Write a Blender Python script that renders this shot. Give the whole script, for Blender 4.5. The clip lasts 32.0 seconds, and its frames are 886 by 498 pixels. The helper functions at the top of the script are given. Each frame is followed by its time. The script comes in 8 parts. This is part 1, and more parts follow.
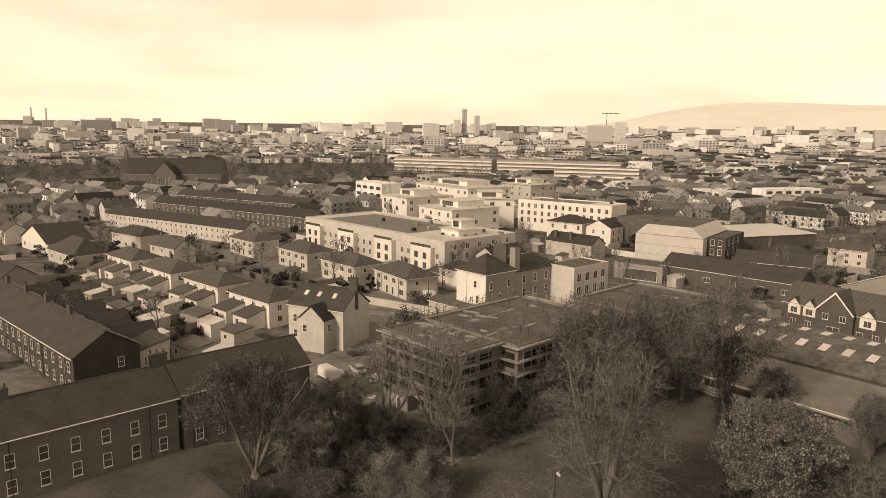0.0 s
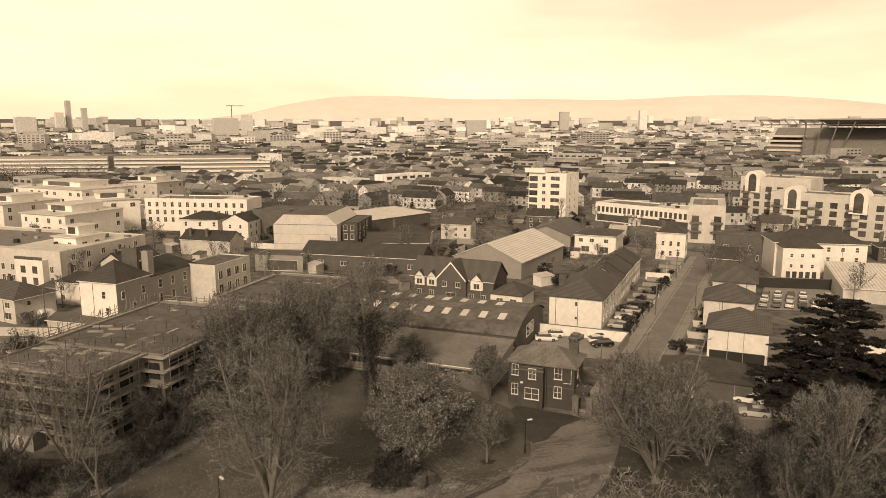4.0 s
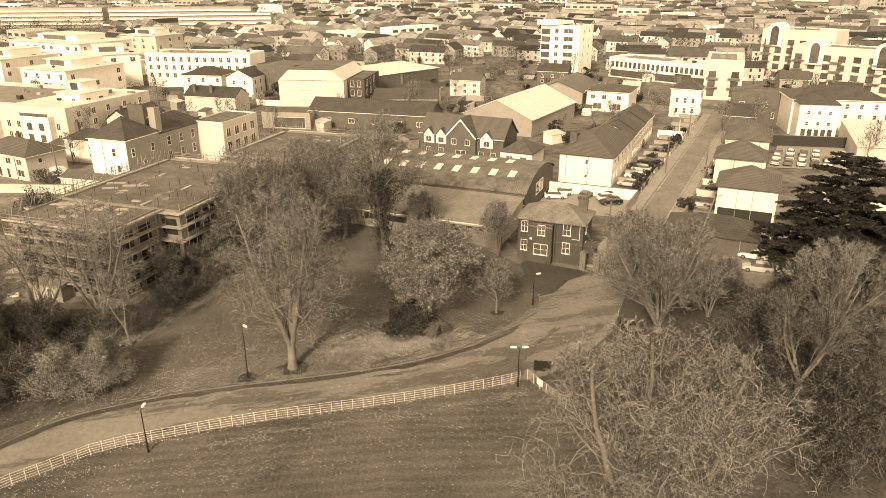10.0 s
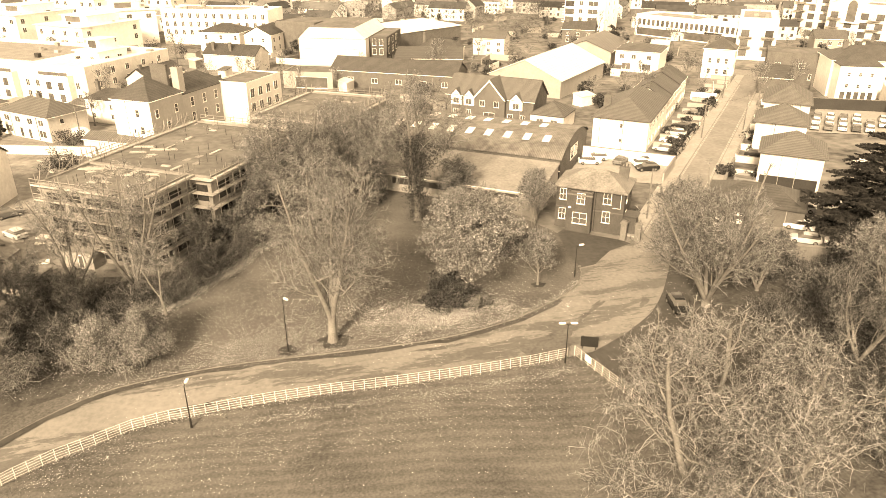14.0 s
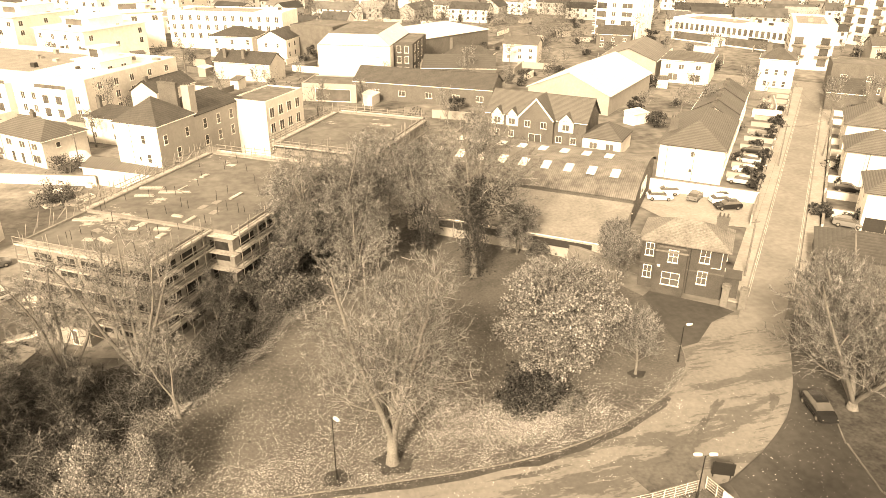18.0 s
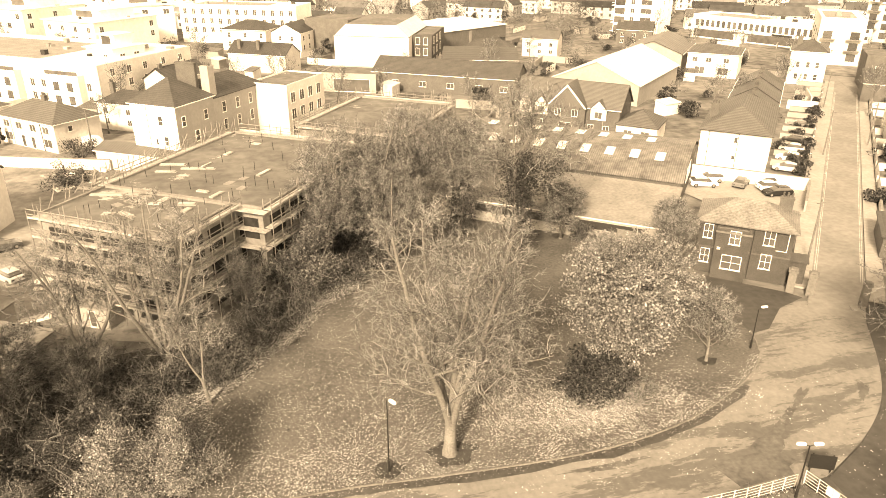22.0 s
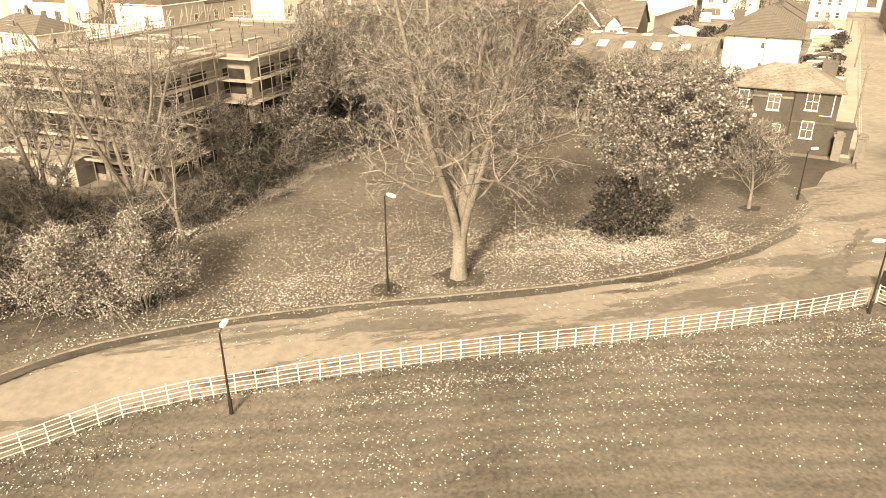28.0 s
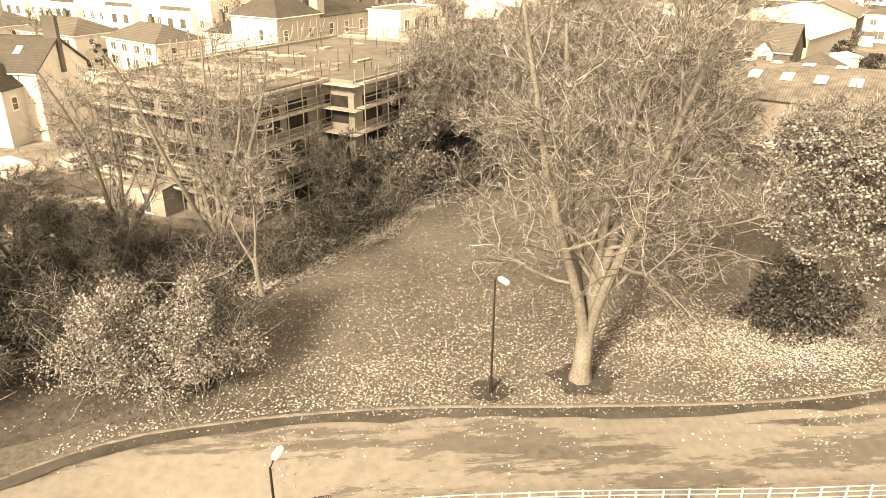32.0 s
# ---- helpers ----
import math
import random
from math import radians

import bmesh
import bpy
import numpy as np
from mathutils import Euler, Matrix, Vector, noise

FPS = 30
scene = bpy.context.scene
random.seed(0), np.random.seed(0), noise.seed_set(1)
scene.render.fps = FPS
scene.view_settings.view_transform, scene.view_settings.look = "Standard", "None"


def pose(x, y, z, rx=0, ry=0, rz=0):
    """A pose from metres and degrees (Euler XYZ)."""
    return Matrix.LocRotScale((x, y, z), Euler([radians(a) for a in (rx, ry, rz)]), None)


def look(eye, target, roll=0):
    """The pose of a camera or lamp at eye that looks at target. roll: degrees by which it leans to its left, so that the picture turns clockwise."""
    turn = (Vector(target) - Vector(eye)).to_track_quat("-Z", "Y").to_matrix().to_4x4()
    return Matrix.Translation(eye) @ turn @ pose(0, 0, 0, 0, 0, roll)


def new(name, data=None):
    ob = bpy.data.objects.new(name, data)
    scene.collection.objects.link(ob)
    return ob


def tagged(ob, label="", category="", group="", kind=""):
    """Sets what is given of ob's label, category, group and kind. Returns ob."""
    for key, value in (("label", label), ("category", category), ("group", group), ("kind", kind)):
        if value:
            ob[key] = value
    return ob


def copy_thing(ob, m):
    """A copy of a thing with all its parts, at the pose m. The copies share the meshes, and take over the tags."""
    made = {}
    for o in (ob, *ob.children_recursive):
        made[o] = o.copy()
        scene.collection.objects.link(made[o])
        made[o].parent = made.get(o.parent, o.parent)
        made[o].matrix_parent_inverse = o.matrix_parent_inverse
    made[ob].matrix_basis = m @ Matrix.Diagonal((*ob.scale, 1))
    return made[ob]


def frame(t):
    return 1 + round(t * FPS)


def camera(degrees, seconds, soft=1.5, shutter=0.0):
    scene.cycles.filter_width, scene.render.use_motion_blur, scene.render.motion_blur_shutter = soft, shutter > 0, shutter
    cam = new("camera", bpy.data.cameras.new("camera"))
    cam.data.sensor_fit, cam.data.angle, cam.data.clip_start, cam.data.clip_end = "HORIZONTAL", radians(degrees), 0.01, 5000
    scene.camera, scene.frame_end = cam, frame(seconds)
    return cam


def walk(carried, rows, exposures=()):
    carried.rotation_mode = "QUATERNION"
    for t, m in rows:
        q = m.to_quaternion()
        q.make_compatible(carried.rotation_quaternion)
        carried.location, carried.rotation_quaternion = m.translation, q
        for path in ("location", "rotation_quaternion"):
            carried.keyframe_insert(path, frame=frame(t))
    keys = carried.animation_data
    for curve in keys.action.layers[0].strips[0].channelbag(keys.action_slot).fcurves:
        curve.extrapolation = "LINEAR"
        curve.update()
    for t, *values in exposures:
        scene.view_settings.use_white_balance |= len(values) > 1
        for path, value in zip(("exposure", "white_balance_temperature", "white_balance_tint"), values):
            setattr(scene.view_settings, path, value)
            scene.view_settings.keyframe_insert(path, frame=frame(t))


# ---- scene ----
cam = camera(64.5, 32.0, soft=0.85)
PATH = [
    (0.0, pose(10.49, -4.40, 40.59, 80.39, -0.61, 12.05)),
    (0.5, pose(10.41, -4.40, 40.61, 80.47, -0.46, 10.03)),
    (1.0, pose(10.34, -4.41, 40.63, 80.45, -0.33, 7.92)),
    (1.5, pose(10.28, -4.42, 40.65, 80.31, -0.22, 4.98)),
    (2.0, pose(10.24, -4.45, 40.67, 80.23, -0.15, 0.53)),
    (2.5, pose(10.22, -4.50, 40.68, 80.06, -0.10, -3.96)),
    (3.0, pose(10.20, -4.57, 40.67, 80.05, -0.05, -8.38)),
    (3.5, pose(10.19, -4.66, 40.64, 80.02, -0.01, -12.91)),
    (4.0, pose(10.16, -4.74, 40.59, 79.94, 0.03, -17.34)),
    (4.5, pose(10.14, -4.78, 40.56, 79.86, 0.05, -18.60)),
    (6.5, pose(10.03, -4.86, 40.48, 80.08, 0.06, -17.87)),
    (7.0, pose(10.00, -4.89, 40.46, 79.50, 0.04, -17.79)),
    (7.5, pose(9.96, -4.93, 40.43, 77.64, 0.03, -17.70)),
    (8.0, pose(9.91, -4.98, 40.40, 75.86, 0.03, -17.48)),
    (9.0, pose(9.72, -5.02, 40.36, 72.14, 0.08, -17.08)),
    (10.0, pose(9.46, -5.00, 40.42, 68.49, 0.11, -16.78)),
    (10.5, pose(9.28, -4.99, 40.44, 66.64, 0.14, -16.48)),
    (11.0, pose(8.98, -4.95, 40.46, 65.31, 0.16, -16.21)),
    (11.5, pose(8.49, -4.83, 40.47, 65.37, 0.16, -16.23)),
    (12.0, pose(7.96, -4.62, 40.48, 65.34, 0.13, -16.23)),
    (13.0, pose(7.24, -3.63, 40.60, 65.25, 0.09, -16.00)),
    (14.0, pose(6.88, -1.16, 40.59, 65.18, 0.07, -15.78)),
    (14.5, pose(7.08, 0.30, 40.46, 65.37, -0.03, -15.18)),
    (16.5, pose(5.52, 9.88, 40.96, 64.92, 0.09, -15.32)),
    (17.0, pose(5.37, 12.91, 41.26, 64.68, 0.02, -15.18)),
    (18.0, pose(4.84, 18.50, 41.49, 64.75, -0.09, -15.38)),
    (19.0, pose(3.88, 21.80, 41.14, 64.90, -0.20, -15.34)),
    (20.0, pose(2.65, 23.20, 40.57, 65.12, -0.30, -15.36)),
    (20.5, pose(2.25, 23.49, 39.93, 65.22, -0.32, -15.35)),
    (21.0, pose(1.96, 23.63, 39.05, 65.31, -0.30, -15.35)),
    (22.0, pose(1.43, 23.56, 36.04, 65.48, -0.28, -15.11)),
    (23.0, pose(0.96, 23.45, 32.88, 65.61, -0.24, -14.99)),
    (24.0, pose(0.84, 23.37, 29.70, 65.65, -0.19, -14.86)),
    (25.0, pose(0.77, 23.29, 26.53, 65.80, -0.12, -14.76)),
    (26.0, pose(0.79, 23.22, 23.35, 65.80, -0.09, -14.80)),
    (26.5, pose(1.03, 23.23, 21.78, 65.83, -0.09, -14.82)),
    (28.5, pose(1.92, 25.88, 20.54, 65.61, -0.01, -14.69)),
    (29.0, pose(2.39, 27.60, 20.58, 65.63, 0.06, -14.54)),
    (29.5, pose(2.82, 29.78, 20.59, 65.67, 0.15, -14.52)),
    (30.0, pose(3.19, 31.86, 20.76, 65.90, 0.16, -14.52)),
    (30.5, pose(3.35, 33.02, 20.87, 65.93, 0.15, -14.45)),
    (31.0, pose(3.24, 33.58, 20.86, 66.13, -0.03, -13.85)),
    (31.5, pose(3.12, 33.73, 20.95, 66.11, -0.22, -10.50)),
    (32.0, pose(2.87, 33.96, 20.84, 66.30, -0.42, -5.45)),
]
EXPOSURES = [(t, e, 7150 if t < 1 else 7500 if t < 4 else 7700 if t < 8 else 7800 if t < 10 else 8350, 17 if t < 8 else 14) for t, e in (
    (0.0, -0.42), (2.0, -0.52), (4.5, -0.3), (7.0, -0.16), (9.0, 0.27), (10.0, 0.68), (10.5, 0.98), (12.0, 1.43), (17.0, 1.62), (20.0, 1.67), (26.0, 1.68), (32.0, 1.76))]
walk(cam, PATH, EXPOSURES)

# ---- light ----
world = bpy.data.worlds.new("sky")
scene.world = world
world.use_nodes = True
wn = world.node_tree
wn.nodes.clear()
w_out = wn.nodes.new("ShaderNodeOutputWorld")
w_bg = wn.nodes.new("ShaderNodeBackground")
w_sky = wn.nodes.new("ShaderNodeTexSky")
w_sky.sky_type = "NISHITA"
w_sky.sun_disc = False
SUN_ELEV, SUN_AZ = radians(32), radians(215)
w_sky.sun_elevation, w_sky.sun_rotation = SUN_ELEV, SUN_AZ
w_sky.air_density, w_sky.dust_density, w_sky.ozone_density = 1.0, 4.0, 1.0
w_tint = wn.nodes.new("ShaderNodeMix")
w_tint.data_type = "RGBA"
w_tint.inputs["Factor"].default_value = 0.82
w_tint.inputs["B"].default_value = (12.0, 10.0, 7.2, 1)
w_cloud = wn.nodes.new("ShaderNodeTexNoise")
w_cloud.inputs["Scale"].default_value = 2.2
w_cloud.inputs["Detail"].default_value = 5
w_map = wn.nodes.new("ShaderNodeMapping")
w_map.inputs["Scale"].default_value = (1, 1, 5)
w_co = wn.nodes.new("ShaderNodeTexCoord")
w_ramp = wn.nodes.new("ShaderNodeMapRange")
w_ramp.inputs["From Min"].default_value, w_ramp.inputs["From Max"].default_value = 0.3, 0.7
w_ramp.inputs["To Min"].default_value, w_ramp.inputs["To Max"].default_value = 0.78, 1.15
w_mul = wn.nodes.new("ShaderNodeVectorMath")
w_mul.operation = "SCALE"
wn.links.new(w_co.outputs["Generated"], w_map.inputs["Vector"])
wn.links.new(w_map.outputs["Vector"], w_cloud.inputs["Vector"])
wn.links.new(w_cloud.outputs["Fac"], w_ramp.inputs["Value"])
wn.links.new(w_sky.outputs["Color"], w_tint.inputs["A"])
wn.links.new(w_tint.outputs["Result"], w_mul.inputs[0])
# haze makes the sky brighter towards the horizon, all round
w_sep = wn.nodes.new("ShaderNodeSeparateXYZ")
w_haze = wn.nodes.new("ShaderNodeMapRange")
w_haze.inputs["From Min"].default_value, w_haze.inputs["From Max"].default_value = 0.06, 0.6
w_haze.inputs["To Min"].default_value, w_haze.inputs["To Max"].default_value = 1.7, 0.45
w_both = wn.nodes.new("ShaderNodeMath")
w_both.operation = "MULTIPLY"
wn.links.new(w_co.outputs["Generated"], w_sep.inputs[0])
wn.links.new(w_sep.outputs["Z"], w_haze.inputs["Value"])
wn.links.new(w_haze.outputs["Result"], w_both.inputs[0])
wn.links.new(w_ramp.outputs["Result"], w_both.inputs[1])
wn.links.new(w_both.outputs[0], w_mul.inputs["Scale"])
wn.links.new(w_mul.outputs["Vector"], w_bg.inputs["Color"])
wn.links.new(w_bg.outputs["Background"], w_out.inputs["Surface"])
w_bg.inputs["Strength"].default_value = 0.1
sun_data = bpy.data.lights.new("sun", "SUN")
sun_data.energy, sun_data.angle, sun_data.color = 3.7, radians(9), (1.0, 0.86, 0.66)
sun = new("sun", sun_data)
sun.matrix_world = look((0, 0, 0), (-math.sin(SUN_AZ) * math.cos(SUN_ELEV), -math.cos(SUN_AZ) * math.cos(SUN_ELEV), -math.sin(SUN_ELEV)))


# ---- materials ----
def GREY(v, w=1.03, c=0.96):
    return (v * w, v, v * c)


def mat(name, color, rough=0.85, spread=0.18, grain=3.0, stain=0.25, bump=0.15, metal=0.0, lines=None, per_object=0.0):
    """A surface with fine grain and broad stains; lines=(axis, spacing, depth) adds courses or corrugation."""
    m = bpy.data.materials.new(name)
    m.use_nodes = True
    n, l = m.node_tree.nodes, m.node_tree.links
    b = n["Principled BSDF"]
    b.inputs["Roughness"].default_value, b.inputs["Metallic"].default_value = rough, metal
    b.inputs["Specular IOR Level"].default_value = 0.3
    co = n.new("ShaderNodeTexCoord")
    fine, broad = n.new("ShaderNodeTexNoise"), n.new("ShaderNodeTexNoise")
    fine.inputs["Scale"].default_value, fine.inputs["Detail"].default_value = grain, 6
    broad.inputs["Scale"].default_value, broad.inputs["Detail"].default_value = stain, 4
    geo = n.new("ShaderNodeNewGeometry")
    l.new(geo.outputs["Position"], fine.inputs["Vector"])
    l.new(geo.outputs["Position"], broad.inputs["Vector"])
    add = n.new("ShaderNodeMath")
    add.operation = "ADD"
    l.new(fine.outputs["Fac"], add.inputs[0])
    l.new(broad.outputs["Fac"], add.inputs[1])
    last = add.outputs[0]
    if per_object:
        info = n.new("ShaderNodeObjectInfo")
        mix = n.new("ShaderNodeMath")
        mix.operation = "MULTIPLY_ADD"
        mix.inputs[1].default_value = per_object
        l.new(info.outputs["Random"], mix.inputs[0])
        l.new(last, mix.inputs[2])
        last = mix.outputs[0]
    rng = n.new("ShaderNodeMapRange")
    rng.inputs["From Min"].default_value, rng.inputs["From Max"].default_value = 0.6, 1.4 + per_object
    rng.inputs["To Min"].default_value, rng.inputs["To Max"].default_value = 1 - spread * 1.6, 1 + spread * 1.6
    l.new(last, rng.inputs["Value"])
    sc = n.new("ShaderNodeVectorMath")
    sc.operation = "SCALE"
    sc.inputs[0].default_value = color
    l.new(rng.outputs["Result"], sc.inputs["Scale"])
    l.new(sc.outputs["Vector"], b.inputs["Base Color"])
    bp = n.new("ShaderNodeBump")
    bp.inputs["Strength"].default_value, bp.inputs["Distance"].default_value = bump, 0.05
    height = fine.outputs["Fac"]
    if lines:
        axis, spacing, depth = lines
        wave = n.new("ShaderNodeTexWave")
        wave.bands_direction, wave.wave_profile = axis, "SAW" if depth > 0 else "SIN"
        wave.inputs["Scale"].default_value = 0.314 / spacing
        wave.inputs["Distortion"].default_value, wave.inputs["Detail"].default_value = 0.4, 1.0
        l.new(co.outputs["Object"], wave.inputs["Vector"])
        hs = n.new("ShaderNodeMath")
        hs.operation = "MULTIPLY_ADD"
        hs.inputs[1].default_value = abs(depth)
        l.new(wave.outputs["Fac"], hs.inputs[0])
        l.new(fine.outputs["Fac"], hs.inputs[2])
        height = hs.outputs[0]
        bp.inputs["Strength"].default_value = 0.6
        course, tint = n.new("ShaderNodeMapRange"), n.new("ShaderNodeVectorMath")
        tint.operation = "SCALE"
        course.inputs["To Min"].default_value, course.inputs["To Max"].default_value = (0.62, 1.3) if abs(depth) > 1.7 else (0.8, 1.15)
        l.new(wave.outputs["Fac"], course.inputs["Value"])
        l.new(sc.outputs["Vector"], tint.inputs[0])
        l.new(course.outputs["Result"], tint.inputs["Scale"])
        l.new(tint.outputs["Vector"], b.inputs["Base Color"])
    l.new(height, bp.inputs["Height"])
    l.new(bp.outputs["Normal"], b.inputs["Normal"])
    return m


def island_material(name, lo, hi, rough=0.85):
    """Pieces joined in one mesh, each in a shade of its own."""
    m = bpy.data.materials.new(name)
    m.use_nodes = True
    n, l = m.node_tree.nodes, m.node_tree.links
    b = n["Principled BSDF"]
    b.inputs["Roughness"].default_value = rough
    b.inputs["Specular IOR Level"].default_value = 0.2
    g = n.new("ShaderNodeNewGeometry")
    r = n.new("ShaderNodeMapRange")
    p = n.new("ShaderNodeMath")
    p.operation = "POWER"
    p.inputs[1].default_value = 1.8
    r.inputs["To Min"].default_value, r.inputs["To Max"].default_value = lo, hi
    c = n.new("ShaderNodeCombineColor")
    nz = n.new("ShaderNodeTexNoise")
    nz.inputs["Scale"].default_value = 0.4
    mu = n.new("ShaderNodeMath")
    mu.operation = "MULTIPLY"
    ad = n.new("ShaderNodeMath")
    ad.operation = "ADD"
    ad.inputs[1].default_value = 0.5
    l.new(g.outputs["Random Per Island"], p.inputs[0])
    l.new(p.outputs[0], r.inputs["Value"])
    l.new(g.outputs["Position"], nz.inputs["Vector"])
    l.new(nz.outputs["Fac"], ad.inputs[0])
    l.new(r.outputs["Result"], mu.inputs[0])
    l.new(ad.outputs[0], mu.inputs[1])
    for ch in ("Red", "Green", "Blue"):
        l.new(mu.outputs[0], c.inputs[ch])
    l.new(c.outputs["Color"], b.inputs["Base Color"])
    return m


BRICK = mat("brick", GREY(0.12), lines=("Z", 0.075, 1.0), grain=9, stain=0.6)
BRICK_DARK = mat("dark_brick", GREY(0.0805), lines=("Z", 0.075, 1.0), grain=9, stain=0.6)
STONE = mat("stone", GREY(0.141), grain=4, stain=0.4, bump=0.4)
WHITE = mat("white_render", GREY(0.74), spread=0.12, grain=1.2, stain=0.22, per_object=0.25)
CREAM = mat("cream_render", GREY(0.53), spread=0.15, grain=2, stain=0.35, per_object=0.3)
GREYWALL = mat("grey_render", GREY(0.29), spread=0.12, grain=2, stain=0.35, per_object=0.3)
CONCRETE = mat("concrete", GREY(0.189), spread=0.2, grain=2.5, stain=0.4, bump=0.3)
WET_ROOF = mat("wet_flat_roof", GREY(0.105), rough=0.45, spread=0.3, grain=0.8, stain=0.18, bump=0.1)
PALE_ROOF = mat("pale_flat_roof", GREY(0.55), rough=0.6, spread=0.15, grain=0.9, stain=0.12, bump=0.1)
SLATE = mat("slate_tiles", GREY(0.056), rough=0.6, spread=0.32, grain=2.5, stain=0.5, lines=("Z", 0.22, 1.6), per_object=0.4)
TILE = mat("concrete_tiles", GREY(0.091), rough=0.75, spread=0.2, grain=6, stain=0.5, lines=("Z", 0.19, 1.8), per_object=0.4)
METAL_ROOF = mat("corrugated_roof", GREY(0.098), rough=0.55, spread=0.25, grain=1.5, stain=0.3, lines=("X", 0.5, -1.2))
PALE_METAL = mat("pale_corrugated_roof", GREY(0.6), rough=0.5, spread=0.1, grain=1.5, stain=0.3, lines=("X", 0.8, -1.2))
TRIM = mat("white_paint", GREY(0.8), rough=0.45, spread=0.05, grain=5, bump=0.05)
# near-black, for shade painted where walls have no real openings
SHADE_SHEET = mat("painted_shade", GREY(0.025), rough=0.95, spread=0.5, grain=1.5, stain=0.4)
FENCE_PAINT = mat("fence_paint", GREY(0.48), rough=0.5, spread=0.15, grain=5, stain=1.0, bump=0.05)
DARKTRIM = mat("dark_paint", GREY(0.035), rough=0.5, spread=0.2, grain=5, bump=0.05)
BLACK = mat("black_metal", GREY(0.018), rough=0.45, spread=0.2, grain=9, bump=0.05)
GLASS = mat("window_glass", GREY(0.09), rough=0.06, spread=0.4, grain=0.8, bump=0.0, per_object=0.6)
GLASS.node_tree.nodes["Principled BSDF"].inputs["Specular IOR Level"].default_value = 0.5
WORKSHOP_ROOF = mat("weathered_corrugated_roof", GREY(0.12), rough=0.7, spread=0.4, grain=1.2, stain=0.35, lines=("X", 0.3, -1.2))
ROAD_PAINT = mat("worn_road_paint", GREY(0.33), rough=0.8, spread=0.35, grain=3, stain=0.6)
SKYLIGHT = mat("skylight_sheet", GREY(0.65), rough=0.35, spread=0.15, grain=3)
ASPHALT = mat("asphalt", GREY(0.175), rough=0.8, spread=0.16, grain=2.2, stain=0.12, bump=0.2)
ASPHALT_DAMP = mat("damp_asphalt", GREY(0.09), rough=0.6, spread=0.3, grain=2.5, stain=0.5, bump=0.2)
SOIL_WET = mat("wet_soil", GREY(0.035), rough=0.8, spread=0.4, grain=3.0, stain=0.5, bump=0.4)
GUTTER = mat("wet_gutter", GREY(0.055), rough=0.45, spread=0.3, grain=2.5, stain=0.5, bump=0.2)
ASPHALT_DARK = mat("dark_asphalt", GREY(0.0525), rough=0.7, spread=0.25, grain=1.4, stain=0.2, bump=0.2)
STREET = mat("street_asphalt", GREY(0.182), rough=0.75, spread=0.18, grain=1.2, stain=0.15, bump=0.2)
PAVING = mat("paving", GREY(0.27), rough=0.85, spread=0.15, grain=2, stain=0.3, bump=0.2)
LODGE_TILE = mat("weathered_pale_tiles", GREY(0.16), rough=0.8, spread=0.3, grain=4, stain=0.5, lines=("Z", 0.11, 0.8))
KERB = mat("kerb_stone", GREY(0.154), rough=0.85, spread=0.25, grain=3, stain=0.7, bump=0.3)
BARK = mat("bark", GREY(0.14), rough=0.95, spread=0.3, grain=7, stain=0.6, bump=0.5)
TWIG = island_material("twigs", 0.035, 0.364, 0.9)
TWIG_DARK = island_material("dark_twigs", 0.0175, 0.252, 0.9)
LEAF_DARK = island_material("evergreen_leaves", 0.0105, 0.091, 0.45)
LEAF_MID = island_material("fading_leaves", 0.035, 0.21, 0.6)
LEAF_PALE = island_material("pale_leaves", 0.07, 0.406, 0.6)
LEAF_CEDAR = mat("cedar_needles", GREY(0.0161), rough=0.7, spread=0.5, grain=4, stain=0.8, bump=0.1)
LITTER = island_material("fallen_leaves", 0.18, 0.7, 0.8)
SOIL = mat("soil", GREY(0.056), rough=0.95, spread=0.4, grain=3, stain=0.6, bump=0.6)
DIRT = mat("building_site_dirt", GREY(0.187), rough=0.95, spread=0.35, grain=0.8, stain=0.15, bump=0.4)
CITY = mat("town_ground", GREY(0.126), rough=0.95, spread=0.62, grain=0.4, stain=0.07, bump=0.2)
TIMBER = mat("timber", GREY(0.322), rough=0.8, spread=0.3, grain=4, stain=0.8)
STEEL = mat("galvanised_steel", GREY(0.21), rough=0.55, spread=0.2, grain=8, metal=0.15)
RUBBER = mat("rubber", GREY(0.02), rough=0.8, spread=0.2, grain=9)
HILL = mat("glowing_haze_hill", GREY(0.35), rough=1.0, spread=0.1, grain=0.01, stain=0.002, bump=0.0)

# the hills glow a little: distance haze painted as emission
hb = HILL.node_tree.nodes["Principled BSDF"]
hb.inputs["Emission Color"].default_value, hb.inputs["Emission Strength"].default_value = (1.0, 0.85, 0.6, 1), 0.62


